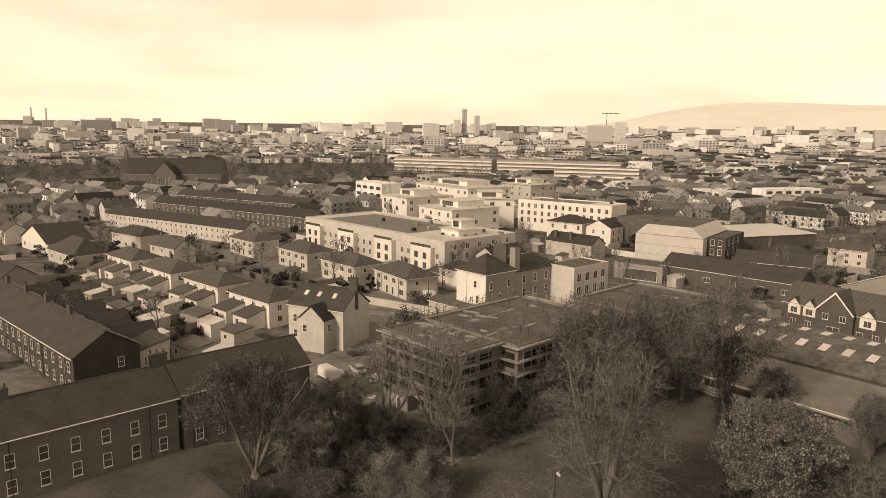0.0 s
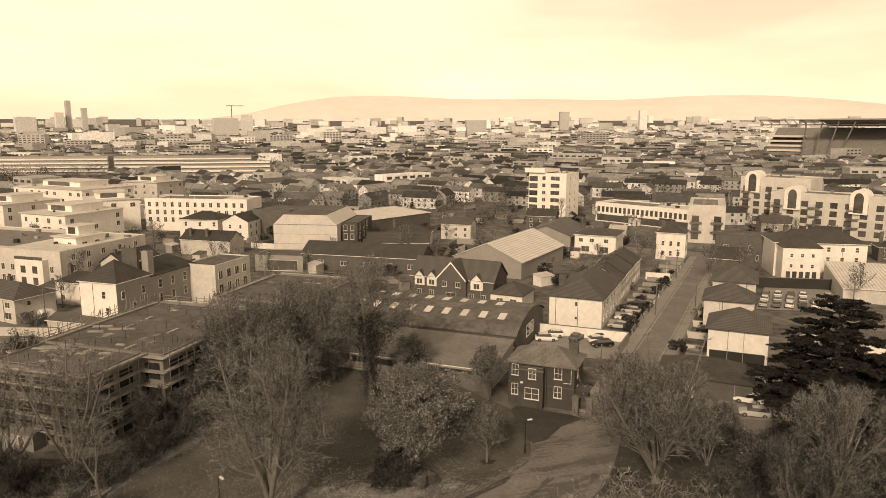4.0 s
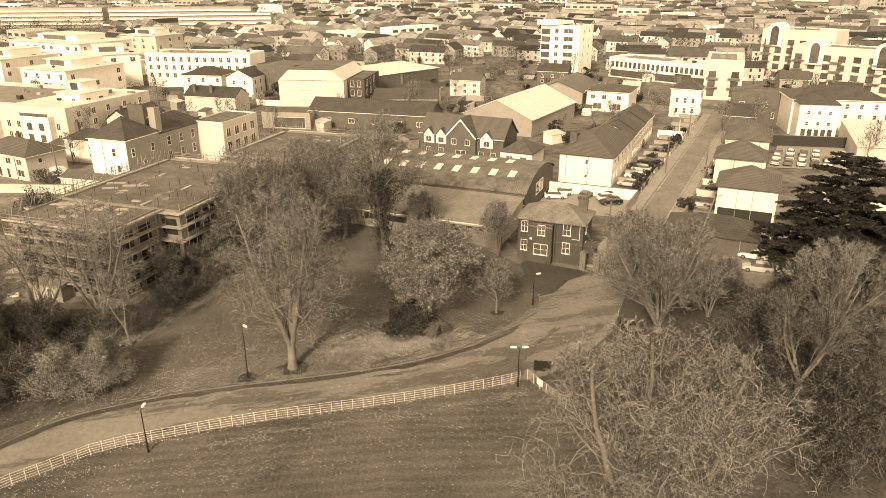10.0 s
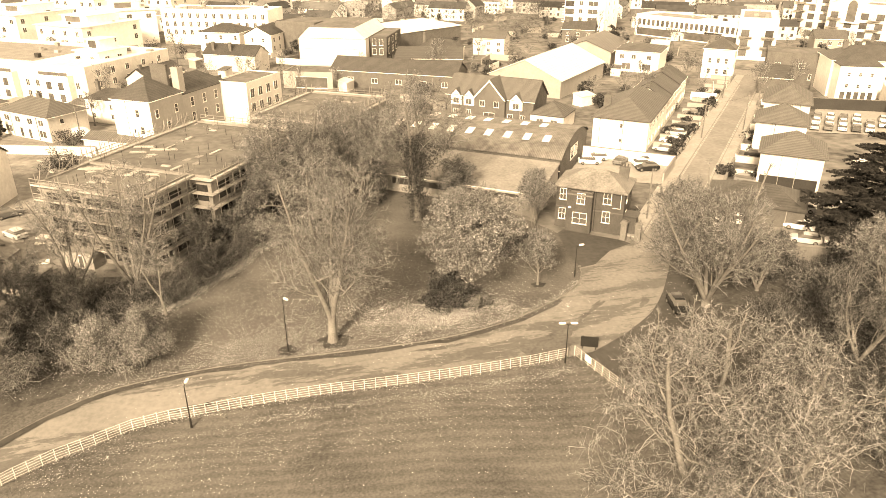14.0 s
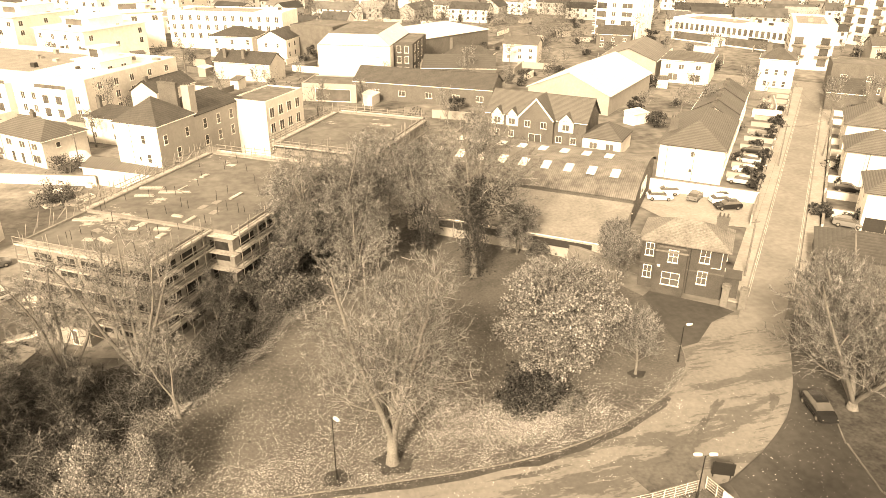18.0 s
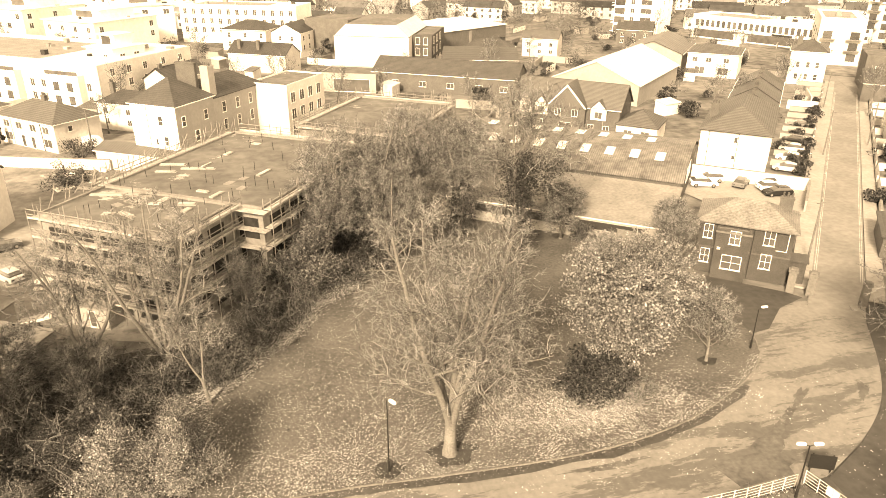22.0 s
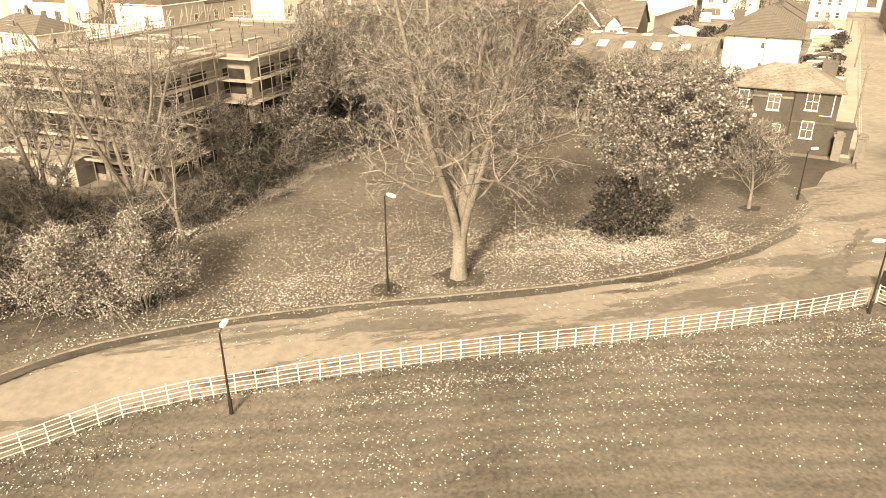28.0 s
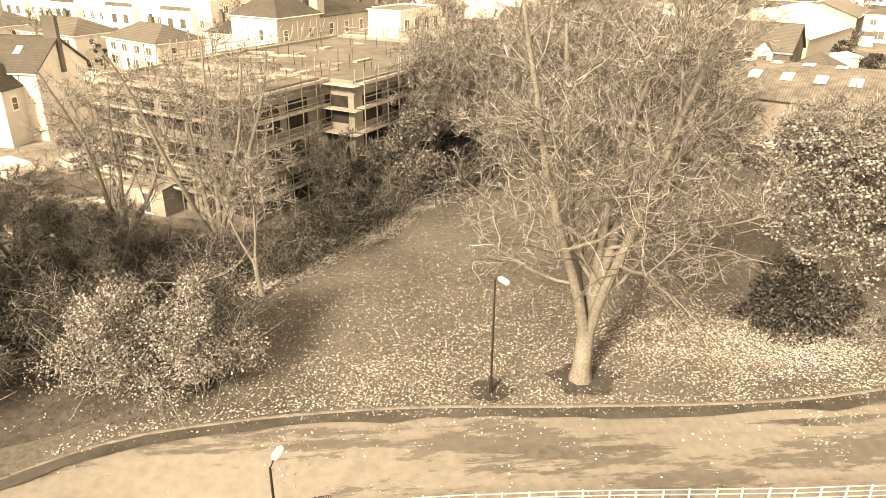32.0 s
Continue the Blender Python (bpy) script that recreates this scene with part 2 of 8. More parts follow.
def damp(m, dark, scale, stretch, edge):
    """Damp patches with a shape of their own over a paving or roof material; dark above 1 paints puddle sheen."""
    n, l = m.node_tree.nodes, m.node_tree.links
    b = n["Principled BSDF"]
    src = b.inputs["Base Color"].links[0].from_socket
    geo, mp, nz = n.new("ShaderNodeNewGeometry"), n.new("ShaderNodeMapping"), n.new("ShaderNodeTexNoise")
    mp.inputs["Scale"].default_value = (1 / stretch, 1, 1)
    nz.inputs["Scale"].default_value, nz.inputs["Detail"].default_value, nz.inputs["Roughness"].default_value = scale, 10, 0.74
    rg, sc = n.new("ShaderNodeMapRange"), n.new("ShaderNodeVectorMath")
    sc.operation = "SCALE"
    rg.inputs["From Min"].default_value, rg.inputs["From Max"].default_value = edge, edge + 0.025
    rg.inputs["To Min"].default_value, rg.inputs["To Max"].default_value = 1.0, dark
    l.new(geo.outputs["Position"], mp.inputs["Vector"])
    l.new(mp.outputs["Vector"], nz.inputs["Vector"])
    l.new(nz.outputs["Fac"], rg.inputs["Value"])
    l.new(src, sc.inputs[0])
    l.new(rg.outputs["Result"], sc.inputs["Scale"])
    l.new(sc.outputs["Vector"], b.inputs["Base Color"])
    gl = n.new("ShaderNodeMapRange")
    gl.inputs["From Min"].default_value, gl.inputs["From Max"].default_value = edge, edge + 0.025
    gl.inputs["To Min"].default_value, gl.inputs["To Max"].default_value = 0.85, 0.6
    l.new(nz.outputs["Fac"], gl.inputs["Value"])
    l.new(gl.outputs["Result"], b.inputs["Roughness"])


damp(ASPHALT, 0.57, 0.34, 4.5, 0.515)
# puddles on flat roofs: their sky sheen is painted as lighter patches
damp(WET_ROOF, 2.6, 0.16, 1.3, 0.60)
damp(DIRT, 0.6, 0.12, 1.5, 0.55)


def grass_material(name, color, stripes):
    m = mat(name, color, rough=0.95, spread=0.36, grain=4.5, stain=0.14, bump=0.6)
    if stripes:
        n, l = m.node_tree.nodes, m.node_tree.links
        b = n["Principled BSDF"]
        src = b.inputs["Base Color"].links[0].from_socket
        geo = n.new("ShaderNodeNewGeometry")
        mp = n.new("ShaderNodeMapping")
        mp.inputs["Rotation"].default_value = (0, 0, radians(12))
        wv = n.new("ShaderNodeTexWave")
        wv.bands_direction = "Y"
        wv.inputs["Scale"].default_value = 0.24
        wv.inputs["Distortion"].default_value, wv.inputs["Detail"].default_value, wv.inputs["Detail Scale"].default_value = 7.0, 3.0, 0.3
        rg = n.new("ShaderNodeMapRange")
        rg.inputs["To Min"].default_value, rg.inputs["To Max"].default_value = 0.87, 1.09
        sc = n.new("ShaderNodeVectorMath")
        sc.operation = "SCALE"
        l.new(geo.outputs["Position"], mp.inputs["Vector"])
        l.new(mp.outputs["Vector"], wv.inputs["Vector"])
        l.new(wv.outputs["Fac"], rg.inputs["Value"])
        l.new(src, sc.inputs[0])
        l.new(rg.outputs["Result"], sc.inputs["Scale"])
        l.new(sc.outputs["Vector"], b.inputs["Base Color"])
    return m


LAWN = grass_material("lawn_grass", GREY(0.0875), False)
FIELD = grass_material("mown_field_grass", GREY(0.0875), True)


# ---- mesh builders ----
class Mesh:
    """Vertices and faces gathered for one part."""

    def __init__(self):
        self.v, self.f = [], []

    def face(self, pts):
        k = len(self.v)
        self.v += [tuple(p) for p in pts]
        self.f.append(tuple(range(k, k + len(pts))))
        return self

    def box(self, x0, y0, z0, x1, y1, z1):
        k = len(self.v)
        self.v += [(x, y, z) for z in (z0, z1) for y in (y0, y1) for x in (x0, x1)]
        self.f += [(k, k + 2, k + 3, k + 1), (k + 4, k + 5, k + 7, k + 6), (k, k + 1, k + 5, k + 4),
                   (k + 2, k + 6, k + 7, k + 3), (k, k + 4, k + 6, k + 2), (k + 1, k + 3, k + 7, k + 5)]
        return self

    def prism(self, poly, z0, z1):
        k, n = len(self.v), len(poly)
        self.v += [(p[0], p[1], z0) for p in poly] + [(p[0], p[1], z1) for p in poly]
        self.f.append(tuple(range(k + n - 1, k - 1, -1)))
        self.f.append(tuple(range(k + n, k + 2 * n)))
        self.f += [(k + i, k + (i + 1) % n, k + n + (i + 1) % n, k + n + i) for i in range(n)]
        return self

    def side_prism(self, poly, x0, x1):
        """A (y, z) outline pushed along x."""
        k, n = len(self.v), len(poly)
        self.v += [(x0, p[0], p[1]) for p in poly] + [(x1, p[0], p[1]) for p in poly]
        self.f.append(tuple(range(k + n - 1, k - 1, -1)))
        self.f.append(tuple(range(k + n, k + 2 * n)))
        self.f += [(k + i, k + (i + 1) % n, k + n + (i + 1) % n, k + n + i) for i in range(n)]
        return self

    def tube(self, p, q, r0, r1, n=6):
        p, q = Vector(p), Vector(q)
        d = (q - p).normalized()
        a = d.orthogonal().normalized()
        b = d.cross(a)
        k = len(self.v)
        for c, r in ((p, r0), (q, r1)):
            for i in range(n):
                t = 2 * math.pi * i / n
                self.v.append(tuple(c + (a * math.cos(t) + b * math.sin(t)) * r))
        self.f += [(k + i, k + (i + 1) % n, k + n + (i + 1) % n, k + n + i) for i in range(n)]
        self.f.append(tuple(range(k + n - 1, k - 1, -1)))
        self.f.append(tuple(range(k + n, k + 2 * n)))
        return self

    def data(self, name, material, smooth=False):
        me = bpy.data.meshes.new(name)
        me.from_pydata(self.v, [], self.f)
        me.materials.append(material)
        if smooth:
            me.polygons.foreach_set("use_smooth", [True] * len(me.polygons))
        me.update()
        return me


def part(name, mesh, material, parent, label="", at=None, smooth=False):
    ob = new(name, mesh.data(name, material, smooth) if isinstance(mesh, Mesh) else mesh)
    ob.parent = parent
    if at is not None:
        ob.matrix_basis = at
    if label:
        tagged(ob, label)
    return ob


def thing(name, label, category, m=None, group="", kind=""):
    ob = tagged(new(name), label, category, group, kind)
    if m is not None:
        ob.matrix_basis = m
    return ob


def ease(t):
    t = min(1.0, max(0.0, t))
    return t * t * (3 - 2 * t)


def ground_z(x, y):
    """The park falls a little towards the field's far side."""
    return 0.2 * ease((y - 57) / 8) * ease((75 - y) / 10) - 0.8 * ease((60 - y) / 7) * ease((14 - x) / 16) * ease((x + 60) / 25) * ease((y - 20) / 20)


def far_z(x, y):
    """Far from the park the land rises gently towards the hills."""
    return 75 * ease((math.hypot(x, y) - 1000) / 4200)


def along(poly, step):
    """Points every step metres on a polyline, with the direction there."""
    out, rest = [], 0.0
    for a, b in zip(poly, poly[1:]):
        a, b = Vector(a), Vector(b)
        n = (b - a).length
        while rest <= n:
            out.append((a + (b - a) * (rest / n), (b - a).normalized()))
            rest += step
        rest -= n
    return out


def smooth_line(poly, step=1.5):
    """A rounded line through the given corners."""
    pts = [Vector(p) for p in poly]
    out = []
    for i in range(len(pts) - 1):
        p0, p1, p2, p3 = pts[max(i - 1, 0)], pts[i], pts[i + 1], pts[min(i + 2, len(pts) - 1)]
        n = max(1, int((p2 - p1).length / step))
        for j in range(n):
            t = j / n
            out.append(0.5 * ((2 * p1) + (p2 - p0) * t + (2 * p0 - 5 * p1 + 4 * p2 - p3) * t * t + (3 * p1 - p0 - 3 * p2 + p3) * t ** 3))
    return out + [pts[-1]]


def inside(x, y, poly):
    hit, j = False, len(poly) - 1
    for i in range(len(poly)):
        (xi, yi), (xj, yj) = poly[i][:2], poly[j][:2]
        if (yi > y) != (yj > y) and x < (xj - xi) * (y - yi) / (yj - yi) + xi:
            hit = not hit
        j = i
    return hit


def sheet(name, poly, lift, material, label, category, cell=2.5):
    """A piece of ground that follows ground_z, cut to an outline."""
    bm = bmesh.new()
    face = bm.faces.new([bm.verts.new((p[0], p[1], 0)) for p in poly])
    xs, ys = [p[0] for p in poly], [p[1] for p in poly]
    for axis, lo, hi in ((0, min(xs), max(xs)), (1, min(ys), max(ys))):
        for k in range(1, int((hi - lo) / cell) + 1):
            co, no = [0, 0, 0], [0, 0, 0]
            co[axis], no[axis] = lo + k * cell, 1
            bmesh.ops.bisect_plane(bm, geom=bm.verts[:] + bm.edges[:] + bm.faces[:], plane_co=co, plane_no=no)
    for v in bm.verts:
        v.co.z = ground_z(v.co.x, v.co.y) + lift
    bm.normal_update()
    if bm.faces and sum(f.normal.z for f in bm.faces) < 0:
        bmesh.ops.reverse_faces(bm, faces=bm.faces[:])
    me = bpy.data.meshes.new(name)
    bm.to_mesh(me)
    bm.free()
    me.materials.append(material)
    return tagged(new(name, me), label, category, kind="structure")


# ---- ground ----
ROAD_N = smooth_line([(-60, 22), (-40, 38), (-26, 50), (-17, 56.5), (-10, 60.4), (-5, 61.5), (0, 61.9), (5, 61.9), (12, 61.4), (20, 61),
                      (26, 61.2), (32, 62.3), (37, 64.2), (41.3, 66.5), (44.6, 69.4), (46.2, 72.6)])
FENCE = smooth_line([(-60, 12), (-38, 33), (-24, 44.6), (-14.5, 51.4), (-10.4, 53.3), (-5.8, 55.0), (-2.6, 55.3), (3.4, 55.3), (9.7, 54.8), (13, 54.45), (19.8, 54.0), (25, 53.8), (31.3, 53.8), (36.3, 54.1)])
FENCE_B = smooth_line([(36.6, 54.2), (38, 48.5), (39.3, 42), (40, 34), (40.2, 24), (39, 10)])
S = Vector((0.683, 0.730))      # the street runs this way
N = Vector((-0.730, 0.683))     # across it, to its left
GATE = Vector((57.2, 77.8))


def on_street(s, n):
    p = GATE + S * s + N * n
    return (p.x, p.y)


ground = Mesh()
R, GX, GY = 1000, [-64 + 3 * i for i in range(27)], [15 + 3 * i for i in range(22)]
ring = [(R * math.cos(a), R * math.sin(a), -0.12) for a in [2 * math.pi * i / 96 for i in range(96)]]
x0, x1, y0, y1 = GX[0], GX[-1], GY[0], GY[-1]
ground.face([(x1, y0, -0.12), *sorted([p for p in ring if p[0] > x1], key=lambda p: math.atan2(p[1], p[0])), (x1, y1, -0.12)])
ground.face([(x0, y1, -0.12), *sorted([p for p in ring if p[0] < x0], key=lambda p: math.atan2(p[1], p[0]) % (2 * math.pi)), (x0, y0, -0.12)])
ground.face([(x1, y1, -0.12), *sorted([p for p in ring if x0 <= p[0] <= x1 and p[1] > 0] + [max((p for p in ring if p[0] > x1), key=lambda p: (p[1])), max((p for p in ring if p[0] < x0), key=lambda p: (p[1]))], key=lambda p: math.atan2(p[1], p[0])), (x0, y1, -0.12)])
ground.face([(x0, y0, -0.12), *sorted([p for p in ring if x0 <= p[0] <= x1 and p[1] < 0] + [min((p for p in ring if p[0] > x1), key=lambda p: (p[1])), min((p for p in ring if p[0] < x0), key=lambda p: (p[1]))], key=lambda p: math.atan2(p[1], p[0])), (x1, y0, -0.12)])
k = len(ground.v)
ground.v += [(x, y, ground_z(x, y) - 0.14) for y in GY for x in GX]
n = len(GX)
ground.f += [(k + j * n + i, k + j * n + i + 1, k + (j + 1) * n + i + 1, k + (j + 1) * n + i) for j in range(len(GY) - 1) for i in range(n - 1)]
radii = [1000, 1500, 2000, 2500, 3000, 3500, 4000, 4700]
k = len(ground.v)
ground.v += [(r * math.cos(2 * math.pi * i / 96), r * math.sin(2 * math.pi * i / 96), far_z(r, 0) - 0.12) for r in radii for i in range(96)]
ground.f += [(k + j * 96 + i, k + (j + 1) * 96 + i, k + (j + 1) * 96 + (i + 1) % 96, k + j * 96 + (i + 1) % 96) for j in range(len(radii) - 1) for i in range(96)]
tagged(new("ground", ground.data("ground", CITY)), "dull mixed ground of the town under the houses", "ground", kind="structure")

lawn_outline = [(p.x, p.y) for p in ROAD_N] + [(46.5, 76), (48, 84), (40, 104), (30, 118), (4, 106), (-4, 84), (-26, 78), (-60, 60)]
sheet("lawn", lawn_outline, 0.10, LAWN, "rough winter lawn strewn with fallen leaves", "lawn")
field_outline = [(p.x, p.y) for p in FENCE] + [(p.x, p.y) for p in FENCE_B] + [(36, -40), (-60, -40)]
sheet("field", field_outline, 0.06, FIELD, "mown grass field with faint mowing stripes", "field")
road_outline = [(p.x, p.y - 0.0) for p in ROAD_N] + [(48.5, 78.5), (57.2, 77.8)] + [(p.x, p.y) for p in smooth_line([(62, 76.2), (58, 70.5), (53, 64), (49, 60), (44, 56.8), (38.8, 54.4)], 1.2)] + [(p.x, p.y + 0.1) for p in reversed(FENCE)]
sheet("park_drive", road_outline, 0.0, ASPHALT, "curving pale asphalt drive with damp patches", "road")
sheet("parking_apron", [(38.9, 54.3), (44, 56.7), (49, 59.9), (53, 63.9), (58, 70.4), (62, 76), (72, 70), (70, 50), (62, 30), (54, 10), (39.2, 8), (40.4, 24), (40.2, 34), (39.5, 42), (38.2, 48.5)],
      -0.01, ASPHALT_DARK, "dark damp tarmac apron beside the drive", "tarmac")
sheet("shrubbery_bed", [(54.3, 60.5), (56.5, 64.5), (62.5, 71), (66, 74), (98, 56), (104, 40), (80, 10), (47, 8), (48, 30), (49.4, 45.8), (50.3, 51), (51.9, 56.2)], 0.05, SOIL, "dark leaf-strewn soil of the shrubbery", "bed", cell=6)
sheet("forecourt", [(46.3, 72.8), (48.6, 73.2), (52.5, 76.5), (56.5, 77.9), (55.5, 79.5), (49.5, 85), (46.5, 83)], 0.012, ASPHALT_DARK, "dark damp tarmac before the lodge", "tarmac")
sheet("worn_patch", [(31.4, 57.6), (32.6, 57.7), (33.5, 58.1), (34.8, 58.2), (36.5, 59.2), (38.2, 59.7), (39.9, 60.8), (39.6, 59.7), (38.6, 59.0), (38.3, 58.0), (37.2, 57.4), (37.9, 56.4), (36.9, 56.0), (36.7, 55.2), (32.1, 55.0)], 0.008, ASPHALT_DAMP, "dark repaired patch in the drive", "tarmac", cell=9)


def kerb(name, line, parent_label, height=0.105, width=0.1, side=1, length=0.95):
    top = thing(name, parent_label, "kerb", kind="structure")
    shared = Mesh().box(0, -width / 2, -0.12, length - 0.02, width / 2, height).data("kerb_piece", KERB)
    for p, d in along(line, length):
        part("kerb_stone", shared, None, top, at=pose(p.x, p.y, ground_z(p.x, p.y), 0, 0, math.degrees(math.atan2(d.y, d.x))))
    return top


# ---- fences and lamps ----
def fence_run(name, line, label):
    top = thing(name, label, "fence")
    post = Mesh().box(-0.03, -0.03, -0.1, 0.03, 0.03, 1.26).data("fence_post", FENCE_PAINT)
    places = along(line, 1.05)
    for p, d in places:
        part("post", post, None, top, at=pose(p.x, p.y, ground_z(p.x, p.y), random.uniform(-2, 2), random.uniform(-2, 2), math.degrees(math.atan2(d.y, d.x))))
    for (a, _), (b, _) in zip(places[::3], places[3::3] + places[-1:]):
        za, zb = ground_z(a.x, a.y), ground_z(b.x, b.y)
        dip, dip2 = random.uniform(-0.02, 0.02), random.uniform(-0.02, 0.02)
        for h in (0.22, 0.47, 0.72, 0.98, 1.23):
            part("rail", Mesh().tube((a.x, a.y, za + h + dip), (b.x, b.y, zb + h + dip2), 0.022, 0.022, 5), FENCE_PAINT, top)
    return top


fence_run("park_fence", FENCE, "white painted four-rail metal estate fence along the drive")
fence_run("park_fence", FENCE_B, "white painted four-rail fence between field and apron")


def lamp(x, y, height, turn, arms, label):
    top = thing("street_lamp", label, "lamp post", pose(x, y, ground_z(x, y) + 0.05, 0, 0, turn), group="park lamps")
    part("base", Mesh().tube((0, 0, -0.1), (0, 0, 0.9), 0.11, 0.1, 8).tube((0, 0, 0.9), (0, 0, 1.0), 0.12, 0.08, 8), BLACK, top)
    part("pole", Mesh().tube((0, 0, 0.95), (0, 0, height - 0.15), 0.065, 0.045, 8), BLACK, top)
    for a in arms:
        c, s = math.cos(radians(a)), math.sin(radians(a))
        arm = part("arm", Mesh().tube((0, 0, height - 0.2), (0.35 * c, 0.35 * s, height - 0.05), 0.03, 0.03, 6), BLACK, top)
        head = Mesh()
        w = 0.12
        ring = [(0.28, -w * 0.7), (0.4, -w * 1.1), (0.85, -w), (0.95, 0), (0.85, w), (0.4, w * 1.1), (0.28, w * 0.7)]
        k = [(u * c - v * s, u * s + v * c) for u, v in ring]
        head.prism(k, height - 0.06, height + 0.06)
        part("lantern", head, TRIM, arm, "pale flat lantern head")
    return top


lamp(8.15, 62.75, 6.5, -60, (0,), "tall black park lamp post with a pale lantern")
lamp(-1.2, 53.9, 4.75, 70, (0,), "black park lamp post with a pale lantern inside the field fence")
lamp(35.1, 53.2, 4.7, -15, (0, 180), "black park lamp post with twin pale lanterns at the fence corner")
lamp(44.3, 70.4, 4.4, 0, (0,), "short black park lamp post with a pale lantern at the kerb")
board = thing("notice_board", "dark blank board standing on posts beside the fence corner", "board", pose(38.6, 54.9, 0, 0, 0, -25))
part("panel", Mesh().box(-0.9, -0.04, 0.35, 0.9, 0.04, 1.55), BLACK, board)
for u in (-0.7, 0.7):
    part("post", Mesh().box(u - 0.05, 0.05, 0, u + 0.05, 0.13, 1.6), BLACK, board)

plate_ = thing("fence_plate", "blank white plate fixed to the estate fence", "sign", pose(37.15, 52.2, 0, 0, 0, -76))
part("panel", Mesh().box(-0.45, -0.06, 0.45, 0.45, -0.035, 1.15), TRIM, plate_)
part("fixing_strap", Mesh().box(-0.4, -0.036, 0.7, 0.4, 0.03, 0.76), STEEL, plate_)
grate = thing("drain_grate", "black iron drain grate in the drive beside the fence", "drain", pose(0.2, 56.7, ground_z(0.2, 56.7) + 0.012, 0, 0, 5))
part("frame", Mesh().box(-0.36, -0.2, 0, 0.36, -0.16, 0.03).box(-0.36, 0.16, 0, 0.36, 0.2, 0.03).box(-0.36, -0.16, 0, -0.32, 0.16, 0.03).box(0.32, -0.16, 0, 0.36, 0.16, 0.03), BLACK, grate)
for k in range(6):
    part("bar", Mesh().box(-0.27 + k * 0.1, -0.16, 0, -0.23 + k * 0.1, 0.16, 0.028), BLACK, grate)

# ---- street ----
sheet("street", [on_street(-3, 0), on_street(-3, -5.4), on_street(135, -5.6), on_street(135, 0)], 0.02, STREET, "narrow residential street of worn asphalt", "road", cell=12)
for side, n0, n1 in (("left", 0.0, 2.2), ("right", -5.5, -7.3)):
    a, b = min(n0, n1), max(n0, n1)
    m = Mesh()
    corners = [on_street(2, a), on_street(135, a), on_street(135, b), on_street(2, b)]
    m.prism(corners, -0.1, 0.13)
    pv = tagged(new("pavement", m.data("pavement", PAVING)), "raised concrete footpath along the street", "pavement", kind="structure")
cross = Mesh().prism([on_street(135, 60), on_street(135, -70), on_street(144, -70), on_street(144, 60)], -0.1, 0.03)
tagged(new("cross_road", cross.data("cross_road", STREET)), "wider road across the far end of the street", "road", kind="structure")
# yellow lines lie on the carriageway edge
for n in (-0.25, -0.45, -5.0, -5.2):
    line = Mesh().prism([on_street(4, n - 0.05), on_street(120, n - 0.05), on_street(120, n + 0.05), on_street(4, n + 0.05)], 0.0, 0.03)
    tagged(new("road_line", line.data("road_line", ROAD_PAINT)), "worn painted line along the street edge", "road marking", kind="structure")


# ---- buildings ----
window_meshes = {}


def plate(xs, zs, solid, y0, y1):
    """A plate of cells with openings, all in one connected mesh."""
    m, idx = Mesh(), {}

    def v(i, j, k):
        if (i, j, k) not in idx:
            idx[i, j, k] = len(m.v)
            m.v.append((xs[i], y1 if k else y0, zs[j]))
        return idx[i, j, k]

    for i, j in solid:
        m.f.append((v(i, j, 0), v(i + 1, j, 0), v(i + 1, j + 1, 0), v(i, j + 1, 0)))
        for di, dj, p, q in ((-1, 0, (i, j), (i, j + 1)), (1, 0, (i + 1, j + 1), (i + 1, j)), (0, -1, (i + 1, j), (i, j)), (0, 1, (i, j + 1), (i + 1, j + 1))):
            if (i + di, j + dj) not in solid:
                m.f.append((v(*q, 0), v(*p, 0), v(*p, 1), v(*q, 1)))
    return m


def window_mesh(w, h, bars):
    key = (round(w, 2), round(h, 2), bars)
    if key not in window_meshes:
        t = 0.06
        xs = [-w / 2 - 0.06, -w / 2, -w / 2 + t] + ([-0.022, 0.022] if bars in ("cross", "mullion") else []) + [w / 2 - t, w / 2, w / 2 + 0.06]
        zs = [-0.09, 0, t] + ([h * 0.48, h * 0.48 + 0.045] if bars in ("cross", "sash") else []) + [h - t, h]
        nx, nz = len(xs) - 1, len(zs) - 1
        bx = {1, nx - 2} | ({3} if bars in ("cross", "mullion") else set())
        bz = {1, nz - 1} | ({3} if bars in ("cross", "sash") else set())
        solid = {(i, j) for i in range(1, nx - 1) for j in range(1, nz) if i in bx or j in bz} | {(i, 0) for i in range(nx)}
        f = plate(xs, zs, solid, -0.07, 0.02)
        g = Mesh().box(-w / 2 + 0.03, -0.028, 0.03, w / 2 - 0.03, 0.01, h - 0.03)
        window_meshes[key] = (f.data("window_frame", TRIM), f.data("window_frame_dark", DARKTRIM), g.data("pane", GLASS))
    return window_meshes[key]


def add_window(top, side, w, d, u, z, ww, wh, bars="sash", dark=False, name="window", out=0.0):
    """A window on side f, b, l or r of a block w x d, u metres from that side's left end."""
    white, black, pane = window_mesh(ww, wh, bars)
    at = {"f": pose(u, -0.004 - out, z), "b": pose(w - u, d + 0.004 + out, z, 0, 0, 180), "l": pose(-0.004 - out, d - u, z, 0, 0, -90), "r": pose(w + 0.004 + out, u, z, 0, 0, 90)}[side]
    fr = part(name, black if dark else white, None, top, at=at)
    part("pane", pane, None, fr)
    return fr


